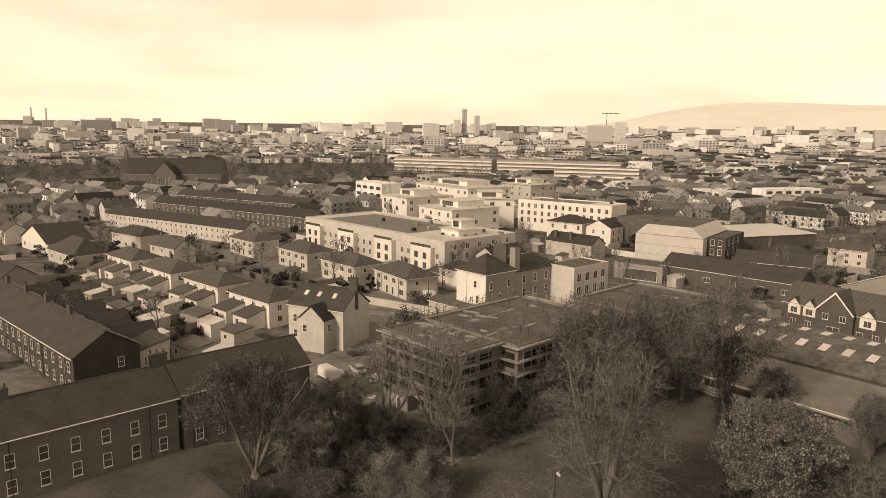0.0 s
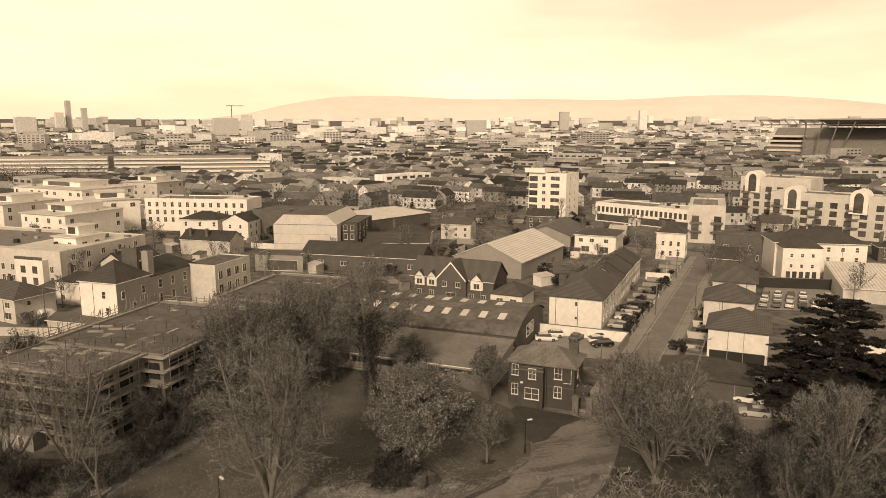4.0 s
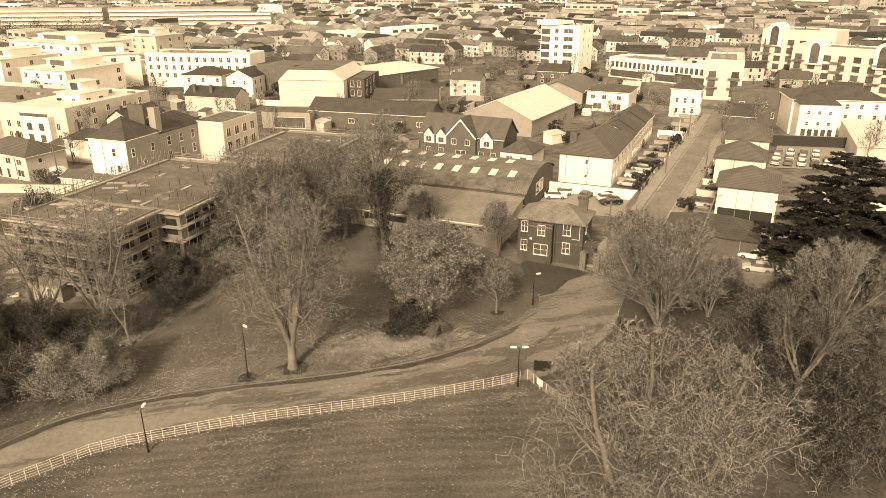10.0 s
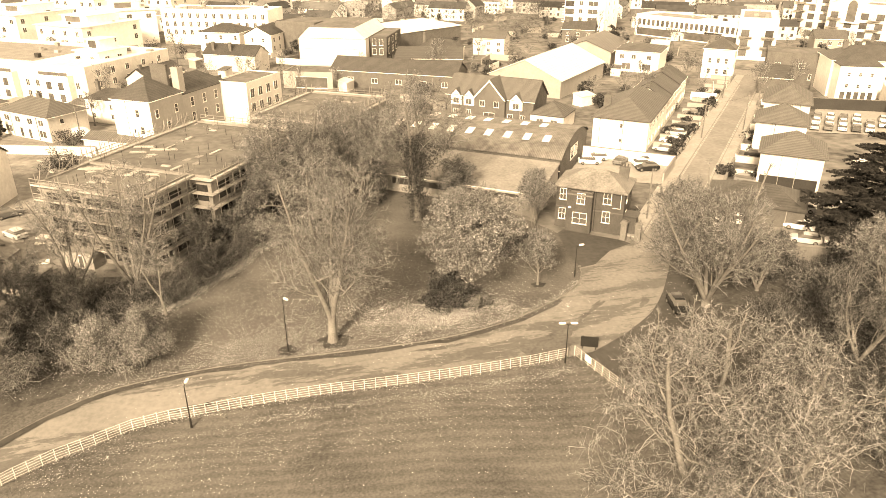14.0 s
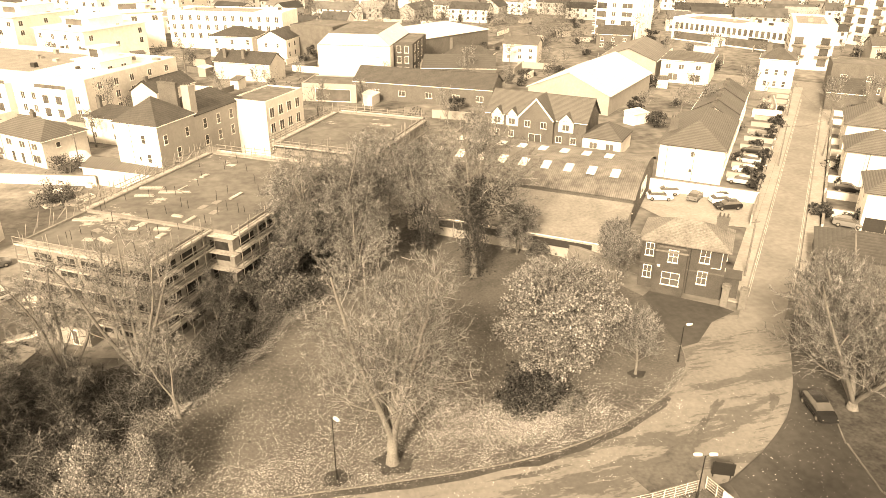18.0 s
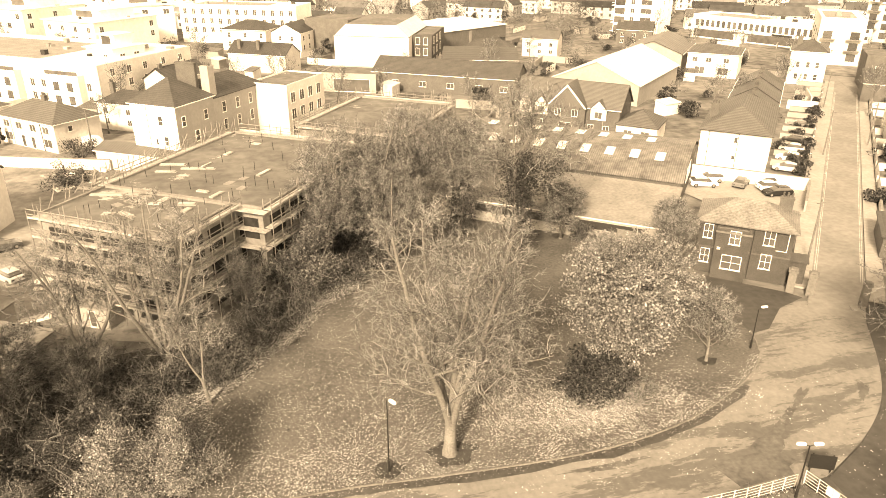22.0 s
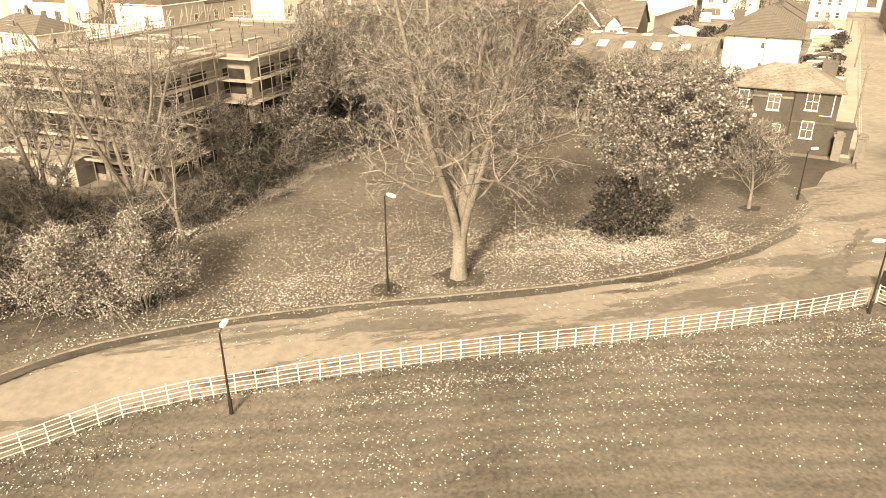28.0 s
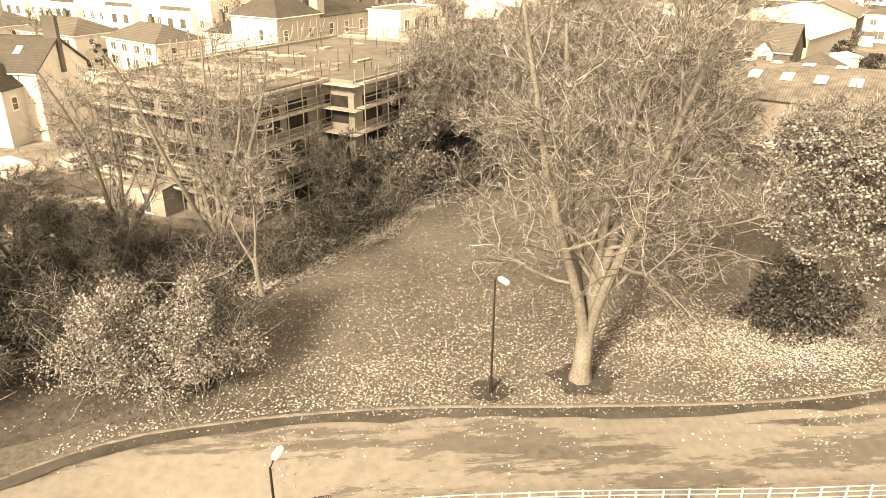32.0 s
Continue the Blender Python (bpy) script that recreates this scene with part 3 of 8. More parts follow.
def roof_mesh(w, d, h, kind, rise, over):
    m = Mesh()
    t = 0.16
    a, b, c, e = -over, w + over, -over, d + over
    drop = rise * over / (min(w, d) / 2) if kind != "flat" else 0
    lo = h - drop * 0.5
    if kind in ("gable_u", "gable_v"):       # ridge along u or along v
        if kind == "gable_u":
            mid = d / 2
            prof = [(c, lo), (mid, h + rise), (e, lo), (e, lo + t), (mid, h + rise + t * 1.3), (c, lo + t)]
            m.side_prism(prof, a, b)
        else:
            mid = w / 2
            k = [(a, lo), (mid, h + rise), (b, lo), (b, lo + t), (mid, h + rise + t * 1.3), (a, lo + t)]
            n = len(k)
            m.v += [(p[0], c, p[1]) for p in k] + [(p[0], e, p[1]) for p in k]
            m.f.append(tuple(range(n)))
            m.f.append(tuple(range(2 * n - 1, n - 1, -1)))
            m.f += [(n + i, n + (i + 1) % n, (i + 1) % n, i) for i in range(n)]
    elif kind == "hip":
        if w >= d:
            r0, r1 = (w / 2 - (w - d) / 2, d / 2), (w / 2 + (w - d) / 2, d / 2)
        else:
            r0, r1 = (w / 2, d / 2 - (d - w) / 2), (w / 2, d / 2 + (d - w) / 2)
        m.v += [(a, c, lo), (b, c, lo), (b, e, lo), (a, e, lo), (a, c, lo + t), (b, c, lo + t), (b, e, lo + t), (a, e, lo + t), (*r0, h + rise), (*r1, h + rise)]
        m.f += [(3, 2, 1, 0), (0, 1, 5, 4), (1, 2, 6, 5), (2, 3, 7, 6), (3, 0, 4, 7)]
        m.f += [(4, 5, 9, 8), (5, 6, 9), (6, 7, 8, 9), (7, 4, 8)] if w >= d else [(4, 5, 8), (5, 6, 9, 8), (6, 7, 9), (7, 4, 8, 9)]
    elif kind == "mono":
        m.side_prism([(c, lo), (e, h + rise), (e, h + rise + t), (c, lo + t)], a, b)
    elif kind == "barrel":
        prof = []
        n = 14
        for i in range(n + 1):
            q = i / n
            prof.append((c + (e - c) * q, h + rise * math.sin(math.pi * q) ** 0.8))
        m.side_prism(prof + [(y, z - 0.14) for y, z in reversed(prof)], a, b)
    else:                                   # flat with a parapet
        m.box(0.2, 0.2, h - 0.35, w - 0.2, d - 0.2, h - 0.25)
    return m


def wall_mesh(w, d, h, kind, rise):
    m = Mesh()
    if kind == "gable_u":
        m.side_prism([(0, -0.3), (d, -0.3), (d, h), (d / 2, h + rise - 0.02), (0, h)], 0, w)
    elif kind == "mono":
        m.side_prism([(0, -0.3), (d, -0.3), (d, h + rise - 0.02), (0, h)], 0, w)
    elif kind == "gable_v":
        k = [(0, -0.3), (w, -0.3), (w, h), (w / 2, h + rise - 0.02), (0, h)]
        n = len(k)
        m.v += [(p[0], 0, p[1]) for p in k] + [(p[0], d, p[1]) for p in k]
        m.f += [tuple(range(n)), tuple(range(2 * n - 1, n - 1, -1))] + [(n + i, n + (i + 1) % n, (i + 1) % n, i) for i in range(n)]
    elif kind == "barrel":
        prof = [(d * i / 10, h - 0.2 + rise * math.sin(math.pi * i / 10) ** 0.8) for i in range(11)]
        m.side_prism([(0, -0.3), (d, -0.3)] + list(reversed(prof)), 0, w)
    elif kind == "flat":
        q = 0.25
        for x0, y0, x1, y1, z in ((0, 0, w, d, -0.3), (0, 0, w, d, h), (q, q, w - q, d - q, h), (q, q, w - q, d - q, h - 0.36)):
            m.v += [(x0, y0, z), (x1, y0, z), (x1, y1, z), (x0, y1, z)]
        m.f += [(3, 2, 1, 0)] + [(4 * k + i, 4 * k + (i + 1) % 4, 4 * k + 4 + (i + 1) % 4, 4 * k + 4 + i) for k in range(3) for i in range(4)]
        m.f.append((12, 13, 14, 15))
    else:
        m.box(0, 0, -0.3, w, d, h)
    return m


def chimney(top, u, v, z0, z1, w=1.3, d=0.6, pots=3, material=BRICK):
    c = part("chimney", Mesh().box(u - w / 2, v - d / 2, z0, u + w / 2, v + d / 2, z1).box(u - w / 2 - 0.06, v - d / 2 - 0.06, z1 - 0.25, u + w / 2 + 0.06, v + d / 2 + 0.06, z1 - 0.08), material, top)
    for i in range(pots):
        x = u - w / 2 + w * (i + 0.5) / pots
        part("chimney_pot", Mesh().tube((x, v, z1), (x, v, z1 + 0.5), 0.13, 0.1, 7), TILE, c)


def rows_of(side, us, zs, ww, wh, bars="sash"):
    return [(side, u, z, ww, wh, bars) for z in zs for u in us]


def spread(length, count, margin=1.4):
    if count == 1:
        return [length / 2]
    return [margin + (length - 2 * margin) * i / (count - 1) for i in range(count)]


FOOT = []


def building(name, label, at, turn, w, d, h, roof="hip", rise=2.2, over=0.35, wall=CREAM, cover=TILE, windows=(), doors=(), chimneys=(), dark=False, category="house", group="", z=0.0, trim=True):
    top = thing(name, label, category, pose(at[0], at[1], z, 0, 0, turn), group)
    part("wall", wall_mesh(w, d, h, roof, rise), wall, top)
    c, s = math.cos(radians(turn)), math.sin(radians(turn))
    for i in range(max(1, round(w / 12))):
        for j in range(max(1, round(d / 12))):
            u, v = w * (i + 0.5) / max(1, round(w / 12)), d * (j + 0.5) / max(1, round(d / 12))
            FOOT.append((at[0] + c * u - s * v, at[1] + s * u + c * v, 0.5 * math.hypot(w / max(1, round(w / 12)), d / max(1, round(d / 12)))))
    rf = part("roof", roof_mesh(w, d, h, roof, rise, over), cover, top)
    if trim and roof in ("hip", "gable_u", "gable_v", "mono"):
        drop = rise * over / (min(w, d) / 2) * 0.5
        zz = h - drop
        runs = []
        if roof != "gable_v":
            runs += [(-over, -over - 0.1, w + over, -over), (-over, d + over, w + over, d + over + 0.1)]
        if roof in ("hip", "gable_v"):
            runs += [(-over - 0.1, -over, -over, d + over), (w + over, -over, w + over + 0.1, d + over)]
        for q in runs:
            part("gutter", Mesh().box(q[0], q[1], zz, q[2], q[3], zz + 0.12), DARKTRIM if dark else TRIM, top)
        if roof in ("gable_u",):
            part("ridge", Mesh().box(-over, d / 2 - 0.12, h + rise + 0.12, w + over, d / 2 + 0.12, h + rise + 0.26), cover, rf)
    if roof == "flat" and w * d > 180 and cover is PALE_ROOF:
        g = random.Random(int(w * 31 + d * 17 + h))
        for _ in range(3 + int(w * d / 260)):
            u, v, q = g.uniform(2, w - 3), g.uniform(2, d - 3), g.uniform(0.5, 1.6)
            part("roof_vent", Mesh().box(u, v, h - 0.26, u + q, v + q * 0.8, h + g.uniform(0.2, 0.9)).box(u - 0.05, v - 0.05, h - 0.26, u + q + 0.05, v + q * 0.8 + 0.05, h - 0.1), g.choice((STEEL, GREYWALL, DARKTRIM)), top)
        part("roof_membrane", Mesh().box(w * 0.1, d * 0.12, h - 0.26, w * g.uniform(0.45, 0.8), d * 0.85, h - 0.235), CONCRETE, top)
    if roof in ("hip", "gable_u") and cover in (TILE, SLATE) and at[1] < 170:
        g = random.Random(int(w * 13 + at[0] * 7))
        for u, v in [(g.uniform(1, w - 1), -over - 0.06) for _ in range(1 + int(w / 9))]:
            part("downpipe", Mesh().tube((u, -0.07, 0), (u, -0.07, h - 0.1), 0.05, 0.05, 5), g.choice((DARKTRIM, GREYWALL)), top)
    for side, u, zz, ww, wh, bars in windows:
        add_window(top, side, w, d, u, zz, ww, wh, bars, dark)
    for side, u, ww, wh in doors:
        fr = add_window(top, side, w, d, u, 0.1, ww, wh, "plain", dark, name="door")
    for u, v, z1, cw in chimneys:
        chimney(top, u, v, h - 0.5, z1, cw, pots=3 if at[1] < 190 else 0)
    return top


def wing(top, name, u, v, w, d, h, roof, rise, wall, cover, windows=(), over=0.25, dark=False):
    """An extension that belongs to a house: its own wall and roof under the same thing."""
    m = pose(u, v, 0)
    wl = part(name, wall_mesh(w, d, h, roof, rise), wall, top, at=m)
    part("wing_roof", roof_mesh(w, d, h, roof, rise, over), cover, wl)
    for side, uu, z, ww, wh, bars in windows:
        white, black, pane = window_mesh(ww, wh, bars)
        at = {"f": pose(uu, -0.004, z), "b": pose(w - uu, d + 0.004, z, 0, 0, 180), "l": pose(-0.004, d - uu, z, 0, 0, -90), "r": pose(w + 0.004, uu, z, 0, 0, 90)}[side]
        part("window", black if dark else white, None, wl, at=at)
        part("pane", pane, None, wl, at=at)
    return wl


# the gate lodge
lodge = building("gate_lodge", "two-storey dark brick gate lodge with a shallow pale hipped roof", (49.0, 87.1), -39, 9.8, 6.6, 6.3, "hip", 2.0, 0.45, BRICK_DARK, LODGE_TILE,
                 trim=False, windows=[("f", 1.0, 4.2, 1.0, 1.7, "cross"), ("f", 1.0, 1.2, 1.0, 1.7, "cross"), ("f", 7.4, 4.35, 1.15, 1.75, "cross"), ("f", 7.4, 1.5, 1.15, 1.75, "cross"),
                          ("r", 2.2, 4.3, 0.9, 1.5, "cross"), ("r", 2.2, 1.5, 0.9, 1.5, "cross")], chimneys=[(8.6, 5.0, 8.6, 1.4)])
wing(lodge, "bay", 1.9, -1.3, 3.6, 1.5, 6.0, "flat", 0, BRICK_DARK, CONCRETE, [("f", 2.0, 4.35, 1.15, 1.6, "cross"), ("f", 2.0, 1.3, 2.1, 1.7, "cross")])
part("drainpipe", Mesh().tube((5.75, -0.08, 0), (5.75, -0.08, 6.1), 0.05, 0.05, 6), DARKTRIM, lodge)
part("alarm_box", Mesh().box(2.2, -1.42, 3.55, 2.55, -1.3, 3.8), TRIM, lodge, "small white alarm box")
part("waste_pipe", Mesh().tube((8.2, -0.06, 3.9), (9.3, -0.06, 3.9), 0.035, 0.035, 6).tube((9.3, -0.06, 3.88), (9.3, -0.06, 6.0), 0.035, 0.035, 6), TRIM, lodge, "white waste pipe")
part("string_course", Mesh().box(0, -0.07, 3.05, 1.88, 0.02, 3.2), BRICK, lodge)
part("string_course", Mesh().box(5.52, -0.07, 3.05, 9.8, 0.02, 3.2), BRICK, lodge)
part("cornice", Mesh().box(1.8, -1.42, 5.55, 5.6, -1.28, 5.75), STONE, lodge)
part("porch", Mesh().box(9.8, 0.6, 0, 11.6, 2.6, 2.7).box(9.7, 0.4, 2.7, 11.8, 2.8, 2.9), BRICK_DARK, lodge)
for p in ((56.2, 79.6), (57.7, 78.3), (61.4, 74.8)):
    g = thing("gate_pier", "square stone gate pier with a capping stone", "gate pier", pose(p[0], p[1], 0, 0, 0, 47), group="park gate")
    part("shaft", Mesh().box(-0.4, -0.4, -0.1, 0.4, 0.4, 2.4), STONE, g)
    part("cap", Mesh().box(-0.5, -0.5, 2.4, 0.5, 0.5, 2.6).box(-0.3, -0.3, 2.6, 0.3, 0.3, 2.8), STONE, g)

# the white corner house and its terrace
building("corner_house", "white rendered two-storey end house with a tall tiled hip roof", (73.0, 123.0), -41, 10.8, 22, 6.0, "hip", 3.4, 0.4, WHITE, TILE, trim=False,
         windows=[("f", 5.6, 4.2, 0.6, 1.0, "plain"), ("f", 5.6, 1.4, 0.6, 0.7, "plain")] + rows_of("r", (2.5, 6, 10, 14, 18), (1.0, 3.8), 1.3, 1.3), chimneys=[(1.2, 6, 9.2, 1.4)], group="street terrace")
for i in range(5):
    v = 22.3 + i * 6.0
    o = Vector((73.0, 123.0)) + Vector((0.656, 0.755)) * v + Vector((0.755, -0.656)) * 1.6
    building("terraced_house", "small rendered terraced house with a slate roof and chimney", (o.x, o.y), -41, 9.2, 5.9, 5.4 + 0.2 * (i % 2), "gable_v", 2.6, 0.15, CREAM, SLATE,
             windows=rows_of("r", (1.6, 4.3), (1.0, 3.6), 1.0, 1.3), chimneys=[(4.6, 0.3, 8.7, 0.8)], group="street terrace")
building("end_house", "tall pale house with a dark slate roof beside the street", (135.5, 178.0), -41, 8.5, 8, 8.2, "hip", 2.6, 0.3, WHITE, SLATE,
         windows=rows_of("f", (2, 4.3, 6.5), (1.2, 4.2), 0.9, 1.5) + rows_of("r", (2, 5), (1.2, 4.2), 0.9, 1.5), chimneys=[(1.5, 4, 11.4, 1.2)])
building("square_house", "square white two-storey house with a low grey roof", (116.5, 194.5), -41, 13, 14, 6.0, "hip", 1.6, 0.4, WHITE, TILE,
         windows=rows_of("f", (2, 5.5, 10), (3.7,), 1.4, 1.3, "mullion") + [("f", 3.5, 0.6, 2.6, 1.9, "mullion"), ("f", 9.5, 0.6, 2.6, 1.9, "mullion")])

# houses on the other side of the street
for p, w, d, lab in (((89.0, 93.6), 9.6, 9.5, "white house with a pyramid tiled roof and an open carport below"), ((101.5, 111.0), 9.0, 9.0, "brick house with a hipped dark tile roof"),
                     ((114.5, 125.0), 9.0, 13.0, "brick house with a long hipped dark tile roof")):
    hs = building("detached_house", lab, p, -41, w, d, 6.0, "hip", 3.0, 0.5, WHITE if p[0] < 100 else CREAM, TILE, trim=False, windows=rows_of("l", (2, 6), (1.2, 3.8), 1.2, 1.3))
    if p[0] < 100:
        # the wall is solid here; a dark sheet paints the carport's shade
        part("carport_shade", Mesh().box(0.4, -0.05, 0, w - 0.4, 0.02, 2.1), DARKTRIM, hs, "dark sheet painted for the shade of the open carport")
building("outhouse", "low brick outbuilding with a hipped slate roof near the gate", (72.5, 84.0), -41, 13.5, 9, 2.8, "hip", 2.2, 0.3, BRICK, SLATE, trim=False)
building("brick_block", "plain stepped brick building at the street end", (147.5, 166.0), -38, 15, 12, 8.5, "flat", 0, 0, BRICK, WET_ROOF, windows=[("f", 3.0, 4.6, 1.5, 1.3, "mullion"), ("f", 9.0, 4.6, 1.5, 1.3, "mullion"), ("f", 11.5, 1.6, 0.7, 1.6, "plain")], category="building")
building("brick_annex", "lower brick annex with a slate roof", (137.0, 155.0), -41, 8, 10, 4.2, "mono", 1.8, 0.2, BRICK, SLATE, category="building")
villa = building("villa", "large white three-storey villa with a grey hipped roof", (152.0, 147.5), -28, 23, 12, 9.2, "hip", 3.0, 0.5, WHITE, SLATE,
                 windows=rows_of("f", (10.5, 13.5, 17, 20.5), (1.4, 4.2, 6.9), 0.95, 1.3), chimneys=[(4, 6, 13, 1.2)])
wing(villa, "front_wing", 0.5, -6, 9.5, 6.3, 8.8, "hip", 2.6, WHITE, SLATE, rows_of("f", (2.2, 4.8, 7.4), (3.4, 6.2), 0.8, 1.0) + rows_of("f", (1.6, 3.2, 4.8, 6.4, 8.0), (0.5,), 1.2, 2.0, "plain"))
building("pale_sheet_hall", "wide low hall with a pale metal sheet roof", (146.0, 119.0), -35, 34, 22, 3.2, "mono", 2.2, 0.3, CREAM, PALE_METAL, category="building")

# the barrel-roofed works
shed = building("workshop", "long brick workshop with a shallow curved sheet roof and rooflights", (29.6, 125.0), -38.8, 35, 20.5, 4.6, "barrel", 2.6, 0.3, BRICK, WORKSHOP_ROOF, category="workshop",
                windows=[("r", 10.0, 2.2, 5.0, 2.2, "mullion")])
for i in range(9):
    for v, k in ((4.6, 0.0), (10.5, 1.4)):
        zz = 4.6 + 2.6 * math.sin(math.pi * (v + 0.3) / 21.1) ** 0.8
        sl = 2.6 * 0.8 * math.pi / 21.1 * math.cos(math.pi * (v + 0.3) / 21.1)
        u = 2.5 + i * 3.6 + k
        if u < 32:
            part("rooflight", Mesh().box(-0.65, -1.2, 0.02, 0.65, 1.2, 0.08), SKYLIGHT if (i + int(k)) % 3 else CREAM, shed, "pale translucent rooflight", at=pose(u, v, zz + 0.03, math.degrees(math.atan(sl)), 0, 0))
lean = building("lean_to", "pale lean-to shed against the workshop wall", (25.0, 111.0), -38.8, 30, 12.0, 2.9, "mono", 1.4, 0.2, GREYWALL, CONCRETE, category="shed")
# dark band on the solid wall, painting the shade inside the open shed
part("front_shade", Mesh().box(5, -0.05, 1.5, 27, 0.02, 2.5), DARKTRIM, lean, "dark band painted for the shade of the open shed front")

# the brick terrace with white gables
def gablet(u, w, y0, y1, z0, z1, rise):
    m = Mesh()
    k = [(u, z0), (u + w, z0), (u + w, z1), (u + w / 2, z1 + rise), (u, z1)]
    m.v = [(p[0], y0, p[1]) for p in k] + [(p[0], y1, p[1]) for p in k]
    m.f = [(0, 1, 2, 3, 4), (9, 8, 7, 6, 5)] + [(5 + i, 5 + (i + 1) % 5, (i + 1) % 5, i) for i in range(5)]
    return m


def gable_cap(u, w, y0, y1, z1, rise, o=0.25, t=0.12):
    m = Mesh()
    s = rise / (w / 2) * o
    k = [(u - o, z1 - s), (u + w / 2, z1 + rise), (u + w + o, z1 - s), (u + w + o, z1 - s + t), (u + w / 2, z1 + rise + t * 1.3), (u - o, z1 - s + t)]
    m.v = [(p[0], y0, p[1]) for p in k] + [(p[0], y1, p[1]) for p in k]
    m.f = [tuple(range(6)), tuple(range(11, 5, -1))] + [(6 + i, 6 + (i + 1) % 6, (i + 1) % 6, i) for i in range(6)]
    return m


red = building("gabled_terrace", "modern brick terrace with white gables and a tiled roof", (51.9, 154.6), -42.0, 21, 9, 5.2, "gable_u", 3.8, 0.35, BRICK, TILE, group="",
               windows=rows_of("f", (2.2, 5.4, 8.6, 12.0, 15.6, 18.6), (0.7,), 1.2, 1.3, "mullion"))
for u, w, r in ((2.4, 2.6, 1.9), (5.6, 2.6, 1.9), (17.0, 3.0, 2.1)):
    gb = part("dormer_gable", gablet(u - w / 2, w, -0.3, 2.2, 3.0, 5.1, r * 0.75), WHITE, red)
    part("dormer_roof", gable_cap(u - w / 2, w, -0.55, 2.4, 5.1, r * 0.75), TILE, gb)
    add_window(red, "f", 21, 9, u, 3.3, 1.5, 1.3, "mullion", out=0.32)
wing(red, "front_gable", 7.2, -1.0, 7.4, 5.5, 5.3, "gable_v", 4.0, BRICK, TILE, [("f", 2.0, 3.4, 1.2, 1.3, "mullion"), ("f", 5.4, 3.4, 1.2, 1.3, "mullion"), ("f", 3.7, 0.4, 2.6, 1.7, "mullion")])
part("bargeboard", Mesh().face([(6.9, -1.28, 5.05), (10.9, -1.28, 9.4), (14.9, -1.28, 5.05), (14.5, -1.28, 5.05), (10.9, -1.28, 8.95), (7.3, -1.28, 5.05)]), TRIM, red, "white painted bargeboard")
wing(red, "side_house", 20.9, -1.5, 7.5, 8.5, 3.0, "hip", 2.4, WHITE, TILE, [("f", 2.2, 0.9, 1.6, 1.3, "mullion"), ("f", 5.4, 0.9, 1.6, 1.3, "mullion")])
building("hall", "wide hall with a pale corrugated pitched roof", (70.5, 178.5), -47, 20.5, 32, 4.4, "gable_v", 4.4, 0.3, GREYWALL, PALE_METAL, category="hall")
building("back_hall", "grey sheet-roofed hall behind", (104, 207), -41, 16, 24, 5, "gable_v", 3, 0.3, GREYWALL, METAL_ROOF, category="hall")

# the scaffolded concrete block
site = building("unfinished_block", "unfinished concrete apartment block, its roof slab ringed with scaffolding", (-20.4, 96.4), -35, 16.5, 9, 10.3, "flat", 0, 0, CONCRETE, WET_ROOF, category="building",
                dark=True)
wing(site, "rear_block", 0, 9.01, 20, 24, 10.3, "flat", 0, CONCRETE, WET_ROOF, (), dark=True)
site2 = building("unfinished_wing", "lower unfinished concrete wing with puddled roof and scaffold", (8.0, 133.0), -35, 17, 22, 8.2, "flat", 0, 0, CONCRETE, WET_ROOF, category="building",
                 windows=rows_of("f", (3, 7, 11, 14), (1, 4.4), 1.8, 1.9, "plain"), dark=True)


def scaffold(top, w, d, u0, v0, height, lifts, sides):
    runs = {"f": ((u0, v0 - 1.1), (u0 + w, v0 - 1.1), (0, -1)), "r": ((u0 + w + 1.1, v0), (u0 + w + 1.1, v0 + d), (1, 0)), "l": ((u0 - 1.1, v0), (u0 - 1.1, v0 + d), (-1, 0)), "b": ((u0, v0 + d + 1.1), (u0 + w, v0 + d + 1.1), (0, 1))}
    for s in sides:
        (x0, y0), (x1, y1), (ox, oy) = runs[s]
        n = max(1, round(math.hypot(x1 - x0, y1 - y0) / 1.7))
        for i in range(n + 1):
            x, y = x0 + (x1 - x0) * i / n, y0 + (y1 - y0) * i / n
            part("standard", Mesh().tube((x, y, -0.1), (x, y, height + random.uniform(0.6, 2.0)), 0.055, 0.055, 5), STEEL, top)
            if i % 2 == 0:
                part("standard", Mesh().tube((x - ox * 0.9, y - oy * 0.9, height - 0.4), (x - ox * 0.9, y - oy * 0.9, height + random.uniform(0.9, 2.2)), 0.055, 0.055, 5), STEEL, top)
        for k in range(lifts + 1):
            z = height - 0.2 - k * 2.0
            if z < 0.5:
                break
            a, b = (x0 - ox * 0.95, y0 - oy * 0.95), (x1, y1)
            lo = (min(x0, x1, a[0]), min(y0, y1, a[1]))
            hi = (max(x0, x1, x1 - ox * 0.95), max(y0, y1, y1 - oy * 0.95))
            part("deck", Mesh().box(lo[0], lo[1], z, hi[0], hi[1], z + 0.05), TIMBER, top, "scaffold boards")
            part("toe_board", Mesh().box(x0 - 0.03, y0 - 0.03, z + 0.05, x1 + 0.03, y1 + 0.03, z + 0.24), TIMBER, top)
            for dz in (0.5, 1.0):
                part("ledger", Mesh().tube((x0, y0, z + dz), (x1, y1, z + dz), 0.045, 0.045, 5), STEEL, top)


